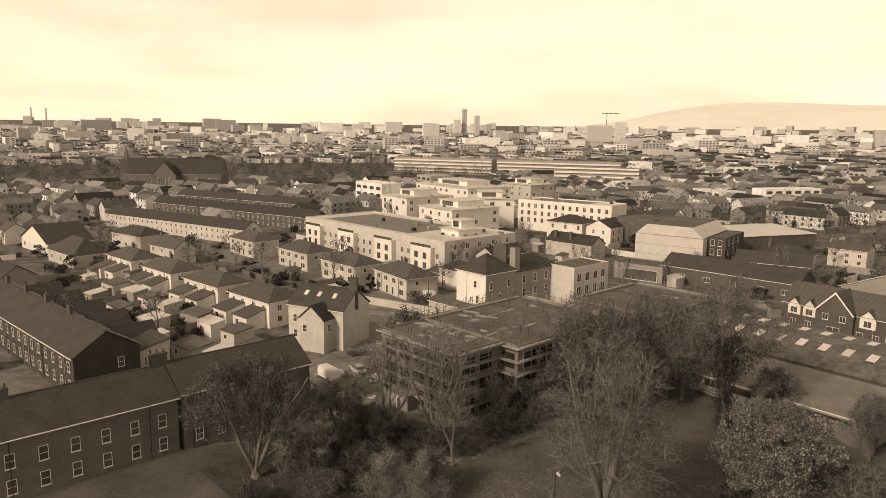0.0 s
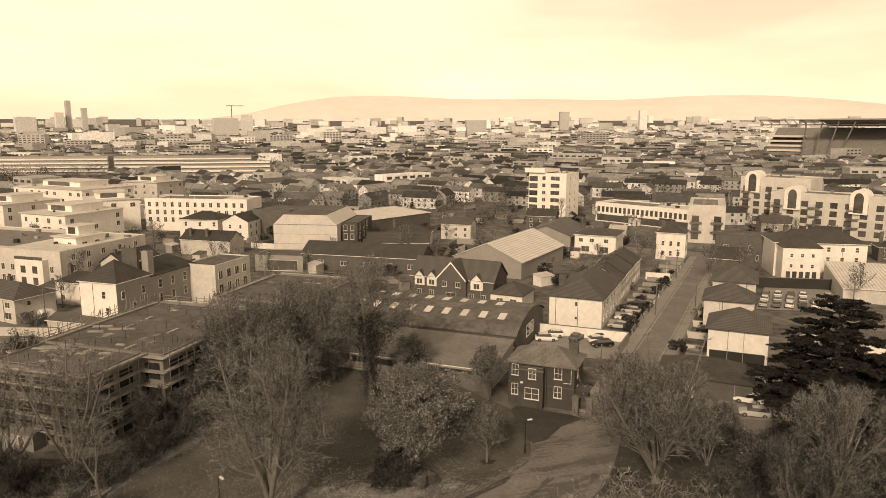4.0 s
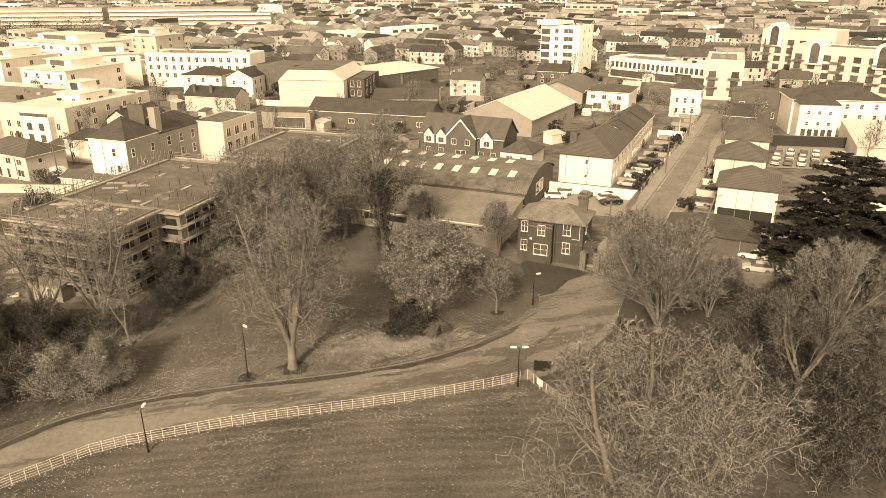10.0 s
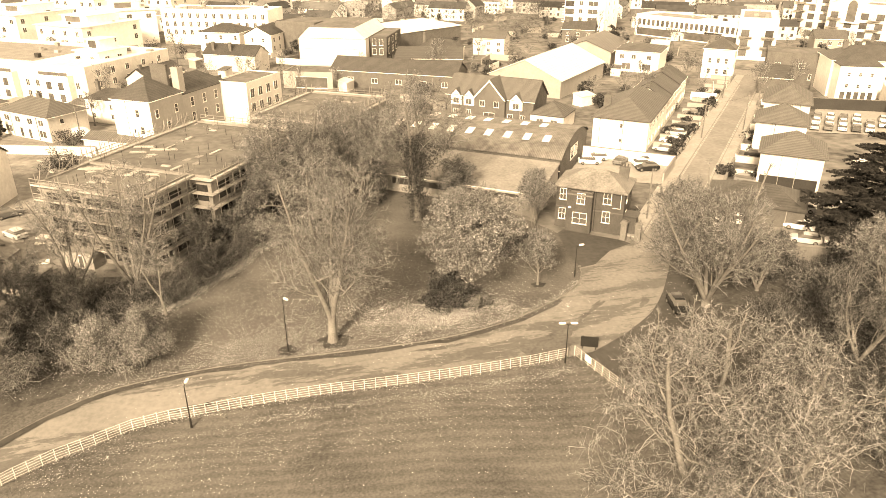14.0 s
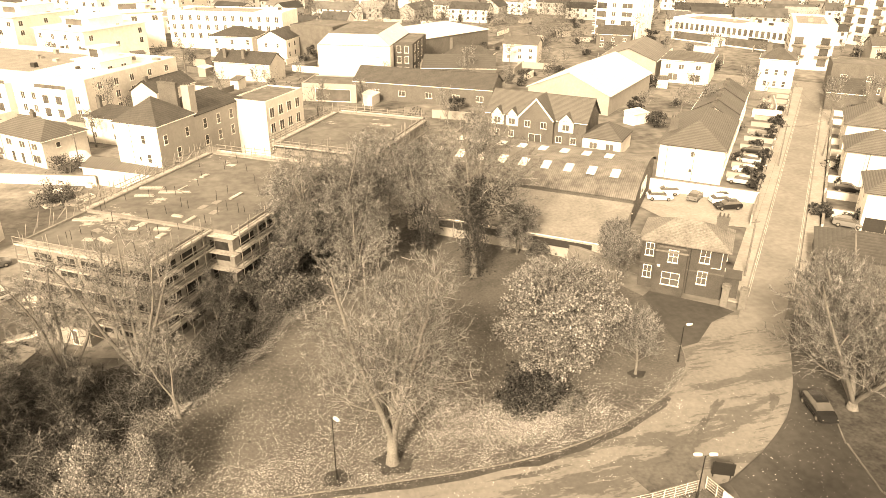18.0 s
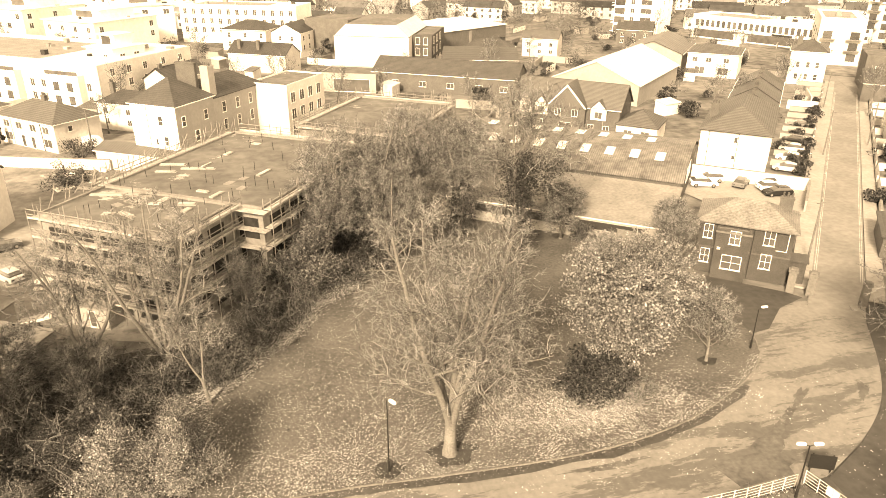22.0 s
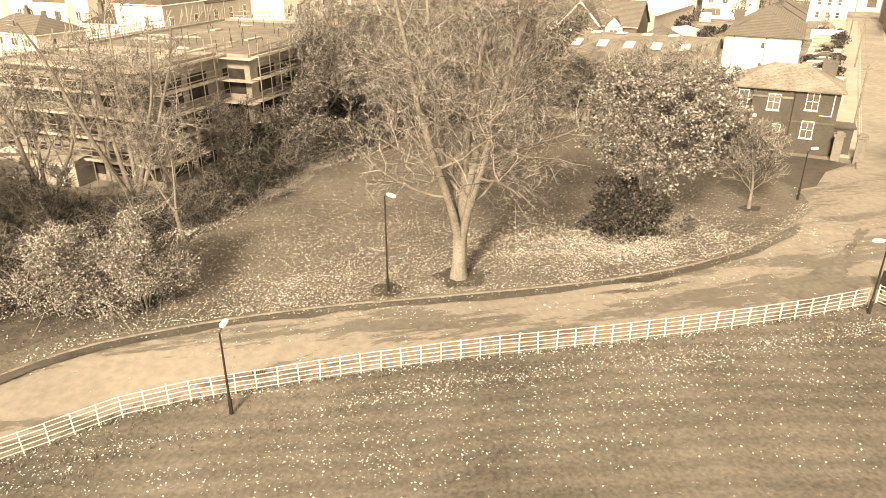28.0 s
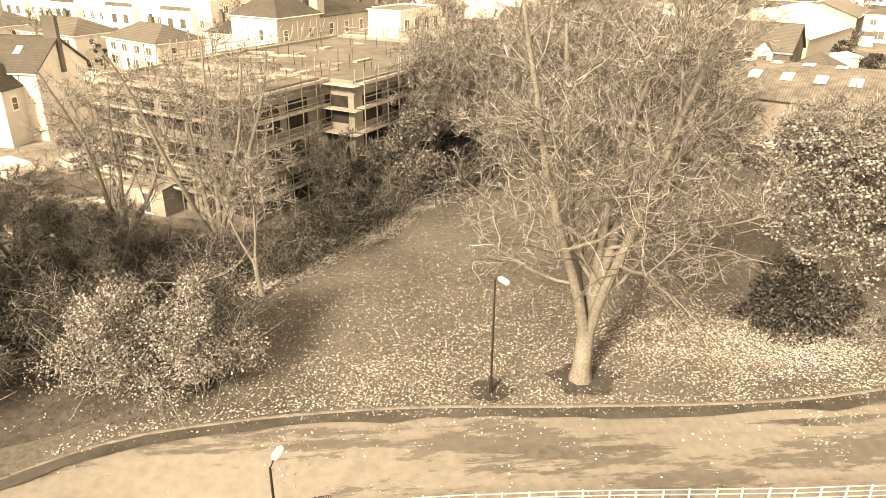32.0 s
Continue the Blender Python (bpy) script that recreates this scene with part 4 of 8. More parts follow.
scaffold(site, 16.5, 9, 0, 0, 10.3, 4, "fr")
scaffold(site, 20, 24, 0, 9, 10.3, 4, "rlb")
scaffold(site2, 17, 22, 0, 0, 8.2, 3, "frlb")
part("jog_deck", Mesh().box(16.6, 7.9, 8.0, 20.9, 8.9, 8.06).box(16.6, 7.9, 6.0, 20.9, 8.9, 6.06).box(16.6, 7.9, 10.0, 20.9, 8.9, 10.06), TIMBER, site)
for i in range(44):
    u, v = random.uniform(1, 19), random.uniform(2, 31)
    part("starter_bar", Mesh().tube((u, v, 9.9), (u + random.uniform(-0.1, 0.1), v, 10.8 + random.random() * 0.7), 0.03, 0.03, 4), BLACK, site)
# near-black sheets on the uncut walls paint the shade of unglazed openings between the floor slabs
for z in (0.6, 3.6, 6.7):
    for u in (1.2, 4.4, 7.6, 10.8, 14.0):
        part("opening_shade", Mesh().box(u, -0.02, z, u + 2.3, 0.02, z + 2.3), SHADE_SHEET, site, "thin near-black sheet for the shade inside an unglazed gap")
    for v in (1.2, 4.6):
        part("opening_shade", Mesh().box(16.48, v, z, 16.52, v + 2.6, z + 2.3), SHADE_SHEET, site, "thin near-black sheet for the shade inside an unglazed gap")
    part("opening_shade", Mesh().box(17.0, 8.99, z, 19.4, 9.03, z + 2.3), SHADE_SHEET, site, "thin near-black sheet for the shade inside an unglazed gap")
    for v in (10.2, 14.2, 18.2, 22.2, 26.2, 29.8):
        part("opening_shade", Mesh().box(19.98, v, z, 20.02, v + 2.8, z + 2.3), SHADE_SHEET, site, "thin near-black sheet for the shade inside an unglazed gap")
    part("floor_slab", Mesh().box(-0.12, -0.12, z + 2.5, 16.62, 8.9, z + 2.75), CONCRETE, site)
    part("floor_slab", Mesh().box(-0.12, 9.1, z + 2.5, 20.12, 33.1, z + 2.75), CONCRETE, site)
roof_rng = random.Random(4)
for i in range(26):
    u, v = roof_rng.uniform(1.5, 18), roof_rng.uniform(2, 31)
    if v < 9.5 and u > 14.5:
        u = 12
    z0 = 10.05
    p = pose(-20.4, 96.4, 0, 0, 0, -35) @ Vector((u, v, z0))
    o = thing("plank_stack" if i % 3 else "board_sheet", "stack of weathered planks on the roof slab" if i % 3 else "pale board lying on the roof slab", "building material", pose(p.x, p.y, p.z, 0, 0, -35 + roof_rng.choice((0, 90, 20, -15))), group="roof clutter")
    ln, wd = roof_rng.uniform(1.2, 3.6), roof_rng.uniform(0.3, 0.7)
    if i % 3:
        for k in range(3):
            part("plank", Mesh().box(-ln / 2, -wd / 2 + k * 0.03, 0.06 * k, ln / 2 - 0.1 * k, wd / 2, 0.06 * k + 0.055), (TIMBER, GREYWALL, CONCRETE)[(i + k) % 3], o)
    else:
        part("board", Mesh().prism([(-0.6, -0.4), (0.6, -0.42), (0.62, 0.4), (-0.58, 0.43)], 0, 0.05), (CONCRETE, TIMBER)[i % 2], o)
for i in range(34):
    v = 1 + i * 0.95
    part("raking_tube", Mesh().tube((-1.1, v, 8.4 + (i % 3) * 0.9), (-1.1 + (i % 2) * 0.9, v + 0.7, 11.2 + (i % 4) * 0.35), 0.045, 0.045, 5), STEEL, site)
sheet("building_site", [(-52, 98), (-22, 90), (-4, 84), (6, 108), (34, 122), (26, 150), (4, 160), (-30, 168), (-46, 150), (-34, 128)], -0.02, DIRT, "bare muddy yard of a building site", "yard", cell=14)

# the tall white villa beside the site
apt = building("white_villa", "tall white rendered villa with a steep slate roof", (-17.6, 143.4), -36, 8.9, 9.2, 10.8, "hip", 3.6, 0.3, GREYWALL, SLATE, chimneys=[(4.6, 8.8, 16.0, 3.8)],
               windows=[("r", 1.6, 7.4, 0.9, 1.6, "sash"), ("r", 4.4, 4.4, 1.0, 1.8, "sash"), ("r", 7, 7.4, 0.9, 1.6, "sash")])
part("front_render", Mesh().box(0.02, -0.06, -0.2, 8.88, 0.02, 10.5), WHITE, apt, "bright white rendered front")
for u, z, ww, wh, k in ((5.8, 7.6, 0.9, 1.5, "sash"), (6.5, 4.4, 0.9, 1.5, "sash"), (4.6, 4.5, 0.5, 0.9, "plain")):
    add_window(apt, "f", 8.9, 9.2, u, z, ww, wh, k, out=0.06)
wing(apt, "rear_wing", 0.6, 9.22, 8.0, 14.5, 10.2, "hip", 2.8, GREYWALL, SLATE, rows_of("r", (3, 6.8, 10.6), (4.4, 7.4), 1.0, 1.8) + rows_of("f", (1.2,), (7.2,), 0.9, 1.6))
wing(apt, "flat_wing", 7.2, 21.6, 8.0, 13, 10.6, "flat", 0, CREAM, WET_ROOF, rows_of("r", (1.8, 4.8, 7.8, 10.8), (1.2, 4.2, 7.2), 1.5, 1.9, "mullion"))
chimney(apt, 7.6, 10.2, 9.5, 15.4, 1.6, 1.6, 4, GREYWALL)
bal = part("balcony", Mesh().box(9.0, 3.0, 4.0, 12.0, 12.0, 4.18), CONCRETE, apt)
for z in (4.6, 5.1):
    part("railing", Mesh().tube((12.0, 3.0, z), (12.0, 12.0, z), 0.04, 0.04, 5), STEEL, bal)
building("yard_shed", "long low rendered shed with a sheet roof by the muddy yard", (-24.2, 145.0), -33, 21, 2.4, 3.0, "mono", 0.9, 0.25, CREAM, METAL_ROOF, category="shed")
building("yard_shed", "low rendered shed with a sheet roof by the scaffold", (-9.5, 135.6), -10, 7, 4.5, 2.8, "mono", 0.6, 0.25, CREAM, PALE_ROOF, category="shed")

# low roofs and works beyond
building("long_low_house", "long low house with a plain slate roof", (30.4, 196.5), -33, 36, 11, 4.2, "gable_u", 2.8, 0.25, BRICK, SLATE, windows=rows_of("f", (6, 13, 20, 27, 33), (1.3,), 1.8, 1.3, "mullion"))
gw = building("gable_block", "tall white blank-gabled apartment block with chamfered top", (24.6, 223.5), -25, 21, 26, 9.2, "mono", 0.01, 0.0, CREAM, WET_ROOF, category="building", trim=False)
chamfer = Mesh()
chamfer.v = [(0, 0, 9.2), (21, 0, 9.2), (17.5, 0, 12.4), (3.5, 0, 12.4), (0, 26, 9.2), (21, 26, 9.2), (17.5, 26, 12.4), (3.5, 26, 12.4)]
chamfer.f = [(0, 1, 2, 3), (7, 6, 5, 4), (3, 2, 6, 7), (1, 5, 6, 2), (0, 3, 7, 4)]
part("roof_deck", Mesh().box(3.6, 0.3, 12.4, 17.4, 25.7, 12.5), WET_ROOF, gw, "dark flat roof deck")
for z in (3.1, 6.2, 9.2):
    part("panel_joint", Mesh().box(0.05, -0.03, z - 0.05, 20.95, 0.01, z + 0.05), GREYWALL, gw)
part("chamfered_top", chamfer, CREAM, gw)
wing(gw, "brick_side", 21.0, 4, 5.5, 20, 9.5, "flat", 0, BRICK_DARK, WET_ROOF, rows_of("f", (1.6, 3.8), (1.2, 4.2, 7), 1.2, 1.9, "plain") + rows_of("r", (3, 8, 13), (1.2, 4.2, 7), 1.6, 1.9, "plain"))
building("pale_warehouse", "pale flat-roofed brick warehouse beyond the works", (56.5, 238.0), 30, 34, 20, 7.0, "mono", 0.8, 0.3, BRICK, PALE_METAL, category="warehouse")
building("dark_works", "brick works with a low grey roof", (50.5, 206), -18, 20, 12, 4.6, "mono", 1.6, 0.2, BRICK, SLATE, category="works")
building("awning_shed", "open-fronted shed with a flat roof", (17.5, 197), -25, 14, 10, 4.4, "flat", 0, 0, GREYWALL, WET_ROOF, category="shed", doors=[("f", 8, 9, 3)])
building("hipped_house", "white house with a hipped slate roof", (-6, 268), -27, 15, 12, 6.4, "hip", 2.6, 0.4, WHITE, SLATE, windows=rows_of("f", (2.5, 8, 13.5), (1.2, 4.0), 1.1, 1.6))
building("gable_house", "white gabled house with a slate roof", (9, 257), -30, 10, 12, 6.4, "gable_v", 2.6, 0.3, WHITE, SLATE, windows=rows_of("f", (3, 7), (1.2, 4.0), 0.9, 1.4) + rows_of("r", (2, 6, 10), (1.2, 4.0), 1.0, 1.5))
building("dormer_house", "brick house with rooflights and twin chimneys", (-4, 231), -34, 18, 8, 4.6, "gable_u", 2.6, 0.25, CREAM, SLATE, chimneys=[(3, 1.5, 8.2, 0.9), (9, 1.5, 8.2, 0.9)])
building("low_house", "long low white house with a slate roof", (46.5, 196.0), -15, 19, 7, 3.0, "hip", 2.2, 0.4, WHITE, SLATE)

# modern flats
fl = building("flats", "long pale three-storey apartment block with flat roofs and white bays", (-90, 231), -35.5, 74, 30, 9.4, "flat", 0, 0, CREAM, PALE_ROOF, category="apartment block",
              windows=rows_of("f", spread(74, 22, 3), (0.9, 3.8), 1.2, 1.7, "mullion") + rows_of("r", (4, 9, 14, 20, 26), (0.9, 3.8, 6.6), 1.3, 1.6, "mullion") + rows_of("l", (4, 9, 14), (0.9, 3.8, 6.6), 1.3, 1.6, "mullion"))
for u in (3, 23, 43, 61):
    wing(fl, "bay", u, -1.8, 9, 1.9, 7.2, "flat", 0, WHITE, PALE_ROOF, rows_of("f", (2.6, 6.4), (1.0, 3.9), 1.5, 1.7, "mullion"), dark=True)
    part("glass_screen", Mesh().box(u, -1.8, 7.2, u + 9, -1.75, 8.0), GLASS, fl, "balcony glass screen")
for k_block, (nm, p, t, w, d, h, wl) in enumerate((("stair_block", (-34.5, 205.5), -41, 8.6, 9, 10.9, WHITE), ("penthouse_block", (-83.5, 304), -41, 20, 24, 11.2, WHITE), ("court_block", (-58.2, 272.5), -41, 22, 24, 10.2, WHITE),
                              ("rear_block", (-83.8, 369), -44, 48, 27, 12.2, WHITE), ("rear_block", (-38, 380), -40, 22, 18, 12.4, CREAM), ("court_wing", (-39.7, 288), 12, 18.5, 20, 12, WHITE))):
    blk = building(nm, "pale flat-roofed block of the apartment group with dark windows", p, t, w, d, h, "flat", 0, 0, wl, PALE_ROOF, category="apartment block",
             windows=[q for k, q in enumerate(rows_of("f", spread(w, max(2, int(w / 5)), 2.5), (h - 2.9, h - 5.9), 1.4 + 0.5 * (k_block % 2), 1.7, "mullion") + rows_of("r", spread(d, 3, 2.5), (h - 2.9, h - 5.9), 1.5, 1.7, "mullion")) if (k * 7 + k_block) % 5])
    part("roof_slab", Mesh().box(-0.6, -0.6, h, w + 0.6, d + 0.6, h + 0.22), PALE_ROOF, blk, "projecting pale roof slab")
    part("penthouse", Mesh().box(w * 0.2, d * 0.3, h + 0.22, w * 0.75, d * 0.85, h + 2.6), WHITE, blk)
    part("penthouse_roof", Mesh().box(w * 0.2 - 0.5, d * 0.3 - 0.5, h + 2.6, w * 0.75 + 0.5, d * 0.85 + 0.5, h + 2.8), PALE_ROOF, blk)
    part("penthouse_window", Mesh().box(w * 0.28, d * 0.3 - 0.05, h + 0.5, w * 0.6, d * 0.3, h + 2.3), GLASS, blk)
building("window_block", "white four-storey block with a grid of dark windows", (-19.6, 290), -26, 42, 14, 12.5, "flat", 0, 0, WHITE, PALE_ROOF, category="apartment block", windows=rows_of("f", spread(42, 13, 2), (3.3, 6.2, 9.2), 1.3, 1.9, "mullion"))
building("brick_flats", "dark brick block behind", (20, 262), -38, 16, 14, 10, "flat", 0, 0, BRICK, WET_ROOF, category="apartment block", dark=True)

# the tower and the shopping street
tower = building("tower_block", "white six-storey tower block with dark balconies", (137.6, 277.5), -50, 17.5, 14, 20.0, "flat", 0, 0, WHITE, PALE_ROOF, category="tower",
                 windows=rows_of("f", (7.2,), [1.4 + 3.1 * k for k in range(6)], 1.6, 1.7, "mullion") + rows_of("f", (12.4,), [1.4 + 3.1 * k for k in range(6)], 4.2, 1.8, "mullion") + rows_of("r", (4, 9.5), [1.4 + 3.1 * k for k in range(6)], 0.8, 1.5, "plain"))
for k in range(6):
    part("balcony", Mesh().box(-1.6, 1.0, 0.4 + 3.1 * k, 4.5, 5, 0.6 + 3.1 * k).box(-1.6, 1.0, 1.4 + 3.1 * k, 4.5, 1.06, 1.5 + 3.1 * k), TRIM, tower)
    # a dark sheet on the flat front paints each balcony's shade
    part("balcony_shade", Mesh().box(0.3, -0.04, 0.8 + 3.1 * k, 4.2, 0.02, 3.0 + 3.1 * k), GLASS, tower)
part("roof_curve", Mesh().side_prism([(-1.2, 20.1), (15, 20.1), (15, 21.2), (8, 21.6), (-1.2, 22.0)], -1.5, 8), TRIM, tower)
mall = building("shopping_block", "long white two-storey shop block with dark bays", (162, 262), -63, 45, 14, 8.0, "flat", 0, 0, WHITE, PALE_ROOF, category="shop", dark=True)
for i in range(22):
    part("bay_window", Mesh().box(1.2 + i * 2.06, -0.05, 4.0, 2.4 + i * 2.06, 0.02, 6.3), GLASS, mall)
part("shop_front", Mesh().box(1, -0.06, 0.3, 46, 0.02, 3.0), GLASS, mall, "dark glazed shop front")
for u, w in ((14, 6), (30, 7)):
    part("sign_panel", Mesh().box(u, -0.12, 3.05, u + w, -0.03, 3.75), DARKTRIM, mall, "dark shop sign")
for i in range(8):
    part("sign_letter", Mesh().box(14.4 + i * 0.68, -0.15, 3.2, 14.8 + i * 0.68, -0.125, 3.6), TRIM, mall)
for nm, p, t, w, d, h in (("apartment_block", (164, 201.5), -38, 12, 26, 13.2), ("apartment_block", (216, 238), -60, 27, 16, 19.5), ("apartment_block", (210, 214), -60, 44, 12, 15.5)):
    b = building(nm, "pale apartment block with balconies and curved roof edge", p, t, w, d, h, "flat", 0, 0, CREAM, PALE_ROOF, category="apartment block", dark=True,
                 windows=rows_of("f", spread(w, max(2, int(w / 4.5)), 2.4), [1.2 + 3.1 * k for k in range(int((h - 1) / 3.1))], 2.4, 2.0, "mullion") + rows_of("l", spread(d, 4, 2.5), [1.2 + 3.1 * k for k in range(int((h - 1) / 3.1))], 1.2, 1.8, "mullion"))
    for k in range(1, int((h - 1) / 3.1)):
        for u in spread(w, max(2, int(w / 9)), 2.6):
            bal = part("balcony", Mesh().box(u - 2, -1.5, 0.9 + 3.1 * k, u + 2, 0.0, 1.05 + 3.1 * k), CONCRETE, b)
            part("railing", Mesh().box(u - 2, -1.5, 1.95 + 3.1 * k, u + 2, -1.45, 2.0 + 3.1 * k).box(u - 2, -1.5, 1.5 + 3.1 * k, u + 2, -1.46, 1.54 + 3.1 * k), BLACK, bal)

    if w > 20:
        for u in ((5.0,) if w < 30 else (8.0, 30.0)):
            arc = [(2.9 * math.cos(math.pi * i / 12), 2.9 * math.sin(math.pi * i / 12)) for i in range(13)]
            bay = Mesh()
            outline = [(u - 2.9, h - 6.5)] + [(u - c, h - 0.6 + q) for c, q in arc] + [(u + 2.9, h - 6.5)]
            n = len(outline)
            bay.v = [(p[0], -0.9, p[1]) for p in outline] + [(p[0], 7.0, p[1]) for p in outline]
            bay.f = [tuple(range(n)), tuple(range(2 * n - 1, n - 1, -1))] + [(n + i, n + (i + 1) % n, (i + 1) % n, i) for i in range(n)]
            bay = part("arched_bay", bay, WHITE, b, "white bay with an arched top")
            glass = Mesh()
            outline = [(u - 1.5, h - 6.0)] + [(u - 0.52 * c, h - 0.9 + 0.7 * q) for c, q in arc] + [(u + 1.5, h - 6.0)]
            glass.v = [(p[0], -0.96, p[1]) for p in outline] + [(p[0], -0.88, p[1]) for p in outline]
            n = len(outline)
            glass.f = [tuple(range(n)), tuple(range(2 * n - 1, n - 1, -1))] + [(n + i, n + (i + 1) % n, (i + 1) % n, i) for i in range(n)]
            part("arched_window", glass, GLASS, bay)

# left-hand streets
nt = building("long_terrace", "old three-storey stone and brick terrace with slate roof", (-54.8, 48.4), 54.5, 27, 9.5, 7.2, "gable_u", 3.0, 0.3, STONE, SLATE, chimneys=[(26.5, 4.7, 12.0, 2.4), (9, 4.7, 11.6, 1.6)],
              windows=rows_of("f", spread(27, 8, 2.0), (0.9, 3.9), 1.0, 1.7, "sash"))
nt2 = building("end_terrace", "taller end house of the old terrace, gable to the yard", (-38.8, 71.0), 54.5, 18.5, 9.5, 7.4, "gable_u", 3.0, 0.3, STONE, SLATE,
               windows=rows_of("f", (2, 5, 8, 11, 14), (0.9, 3.9), 1.0, 1.6, "cross") + [("r", 3.5, 4.0, 0.9, 1.5, "cross"), ("r", 6, 1.2, 0.9, 1.5, "cross")])
lt = building("brick_terrace", "long brick terrace with slate roof and many chimneys", (-121, 116.5), -31, 66.5, 10, 6.4, "gable_u", 3.2, 0.3, BRICK_DARK, SLATE, chimneys=[(u, 5, 11.2, 1.2) for u in (8, 19, 30, 41, 52)],
              windows=rows_of("f", spread(66.5, 20, 2), (1.0, 3.9), 1.0, 1.6, "sash") + [("r", 3, 1.2, 1.0, 1.6, "sash"), ("r", 7, 3.6, 1.0, 1.6, "sash")])
for u in (10, 21, 32, 43, 54):
    wing(lt, "rear_return", u, 10.02, 5, 6.5, 5.0, "gable_v", 2.2, CREAM, SLATE, [("b", 2.5, 2.8, 1.0, 1.2, "sash")])
wing(lt, "side_return", 58, 10.02, 7, 5.5, 4.8, "mono", 1.2, CREAM, SLATE, [("r", 1.8, 2.2, 1.0, 1.6, "sash"), ("r", 4, 2.2, 1.0, 1.6, "sash")])
vic = building("old_house", "old rendered house with slate roof, rooflights and stone chimneys", (-45.5, 117.5), -14, 12.5, 9, 7.4, "gable_u", 3.2, 0.25, CREAM, SLATE, chimneys=[(12, 4.5, 13, 1.6)],
               windows=rows_of("f", (1.6, 4.0), (1.2, 4.2), 0.9, 1.5, "sash"))
wing(vic, "front_wing", 5.0, -3.2, 5.5, 3.3, 6.2, "gable_v", 2.4, CREAM, SLATE, [("f", 1.2, 3.6, 0.9, 1.4, "sash"), ("r", 1.6, 3.8, 0.9, 1.4, "sash")])
for u in (2.5, 5.5, 9):
    part("rooflight", Mesh().box(-0.4, -0.6, 0.0, 0.4, 0.6, 0.08), SKYLIGHT, vic, at=pose(u, 2.6, 7.4 + 3.2 * 2.6 / 4.5 + 0.2, math.degrees(math.atan(3.2 / 4.5)), 0, 0))
for i, p in enumerate(((-122, 166), (-102.5, 154), (-84, 143.5), (-66.5, 133.0))):
    h = building("semi_detached_pair", "pair of semi-detached houses with hipped tile roof and rear sheds", p, -31, 15.5, 8.5, 5.3, "hip", 2.4, 0.45, WHITE, TILE, group="semi-detached row",
                 windows=rows_of("f", (2, 5.5, 9.8, 13.5), (3.3,), 1.1, 1.2, "mullion") + rows_of("r", (2.5, 6), (1, 3.3), 1.1, 1.2, "mullion"), chimneys=[(7.7, 4.2, 8.6, 1.0)])
    for u in (1.0, 9.0):
        wing(h, "rear_extension", u, -4.5, 5.2, 4.4, 2.7, "mono", 1.1, WHITE, TILE, [("f", 1.6, 0.9, 1.2, 1.1, "mullion")])
for i, p in enumerate(((-106, 205.5), (-81.5, 190), (-62, 175.5), (-43.6, 166.0))):
    h = building("semi_detached_pair", "pair of cream semi-detached houses with a hipped tile roof", p, -35 if i < 3 else -44, 16, 9, 5.2, "hip", 2.5, 0.45, CREAM, TILE, group="semi-detached row",
                 windows=rows_of("f", (2.4, 6.0, 10, 13.6), (3.2,), 1.7, 1.3, "mullion") + rows_of("f", (2.4, 13.6), (0.8,), 2.2, 1.5, "mullion") + rows_of("r", (3,), (3.4,), 0.9, 1.0, "plain"),
                 doors=[("f", 6.6, 1.0, 2.1), ("f", 9.4, 1.0, 2.1)], chimneys=[(8, 4.5, 8.6, 1.0)])
for p, t, w, d, h, r, wl in (((-178, 196), -30, 24, 14, 3.6, 5.0, WHITE), ((-152, 178), -30, 20, 11, 3.6, 4.2, CREAM), ((-150, 205), -25, 18, 10, 5, 2.6, CREAM), ((-190, 172), -30, 16, 10, 4, 3, CREAM)):
    building("bungalow", "house with a broad dark slate roof and rooflights", p, t, w, d, h, "gable_v" if r > 4.5 else "hip", r, 0.4, wl, SLATE, windows=rows_of("f", spread(w, 3, 3), (1.0,), 1.4, 1.3, "mullion"))
for p, t, w, z in (((-187, 250), -21, 84, 5.0), ((-194, 293), -21, 104, 5.2), ((-205, 330), -18, 90, 5.2)):
    n = int(w / 6)
    building("old_row", "long row of small brick terraced houses with slate roofs", p, t, w, 8.5, z, "gable_u", 2.8, 0.2, CREAM if z == 5.0 else BRICK, SLATE, windows=rows_of("f", spread(w, n * 2, 2), (0.9, 3.2), 0.9, 1.2, "sash"), chimneys=[(w * (k + 0.5) / (n / 2), 4.2, z + 3.9, 1.0) for k in range(n // 2)])
road2 = Mesh().prism([(-150, 224), (-28, 152.5), (-24, 158.5), (-146, 231)], -0.1, 0.03)
tagged(new("side_road", road2.data("side_road", STREET)), "residential road between the semi-detached houses", "road", kind="structure")

# church, far flats and stadium
ch = building("church", "dark stone church with steep slate roofs and lancet windows", (-290, 405), 14, 62, 17, 10, "gable_u", 10, 0.3, STONE, SLATE, category="church", windows=rows_of("f", spread(62, 14, 3), (3.0,), 1.4, 4.5, "mullion"))
wing(ch, "transept", 20, -7, 15, 9, 10, "gable_v", 8.5, STONE, SLATE, rows_of("f", (4, 7.5, 11), (3,), 1.6, 5.5, "mullion"))
wing(ch, "west_front", -4, 1, 5, 15, 11, "gable_u", 9, STONE, SLATE)
part("bellcote", Mesh().box(-3, 7.5, 19, -1, 9.5, 24).tube((-2, 8.5, 24), (-2, 8.5, 29), 1.2, 0.05, 6), STONE, ch)
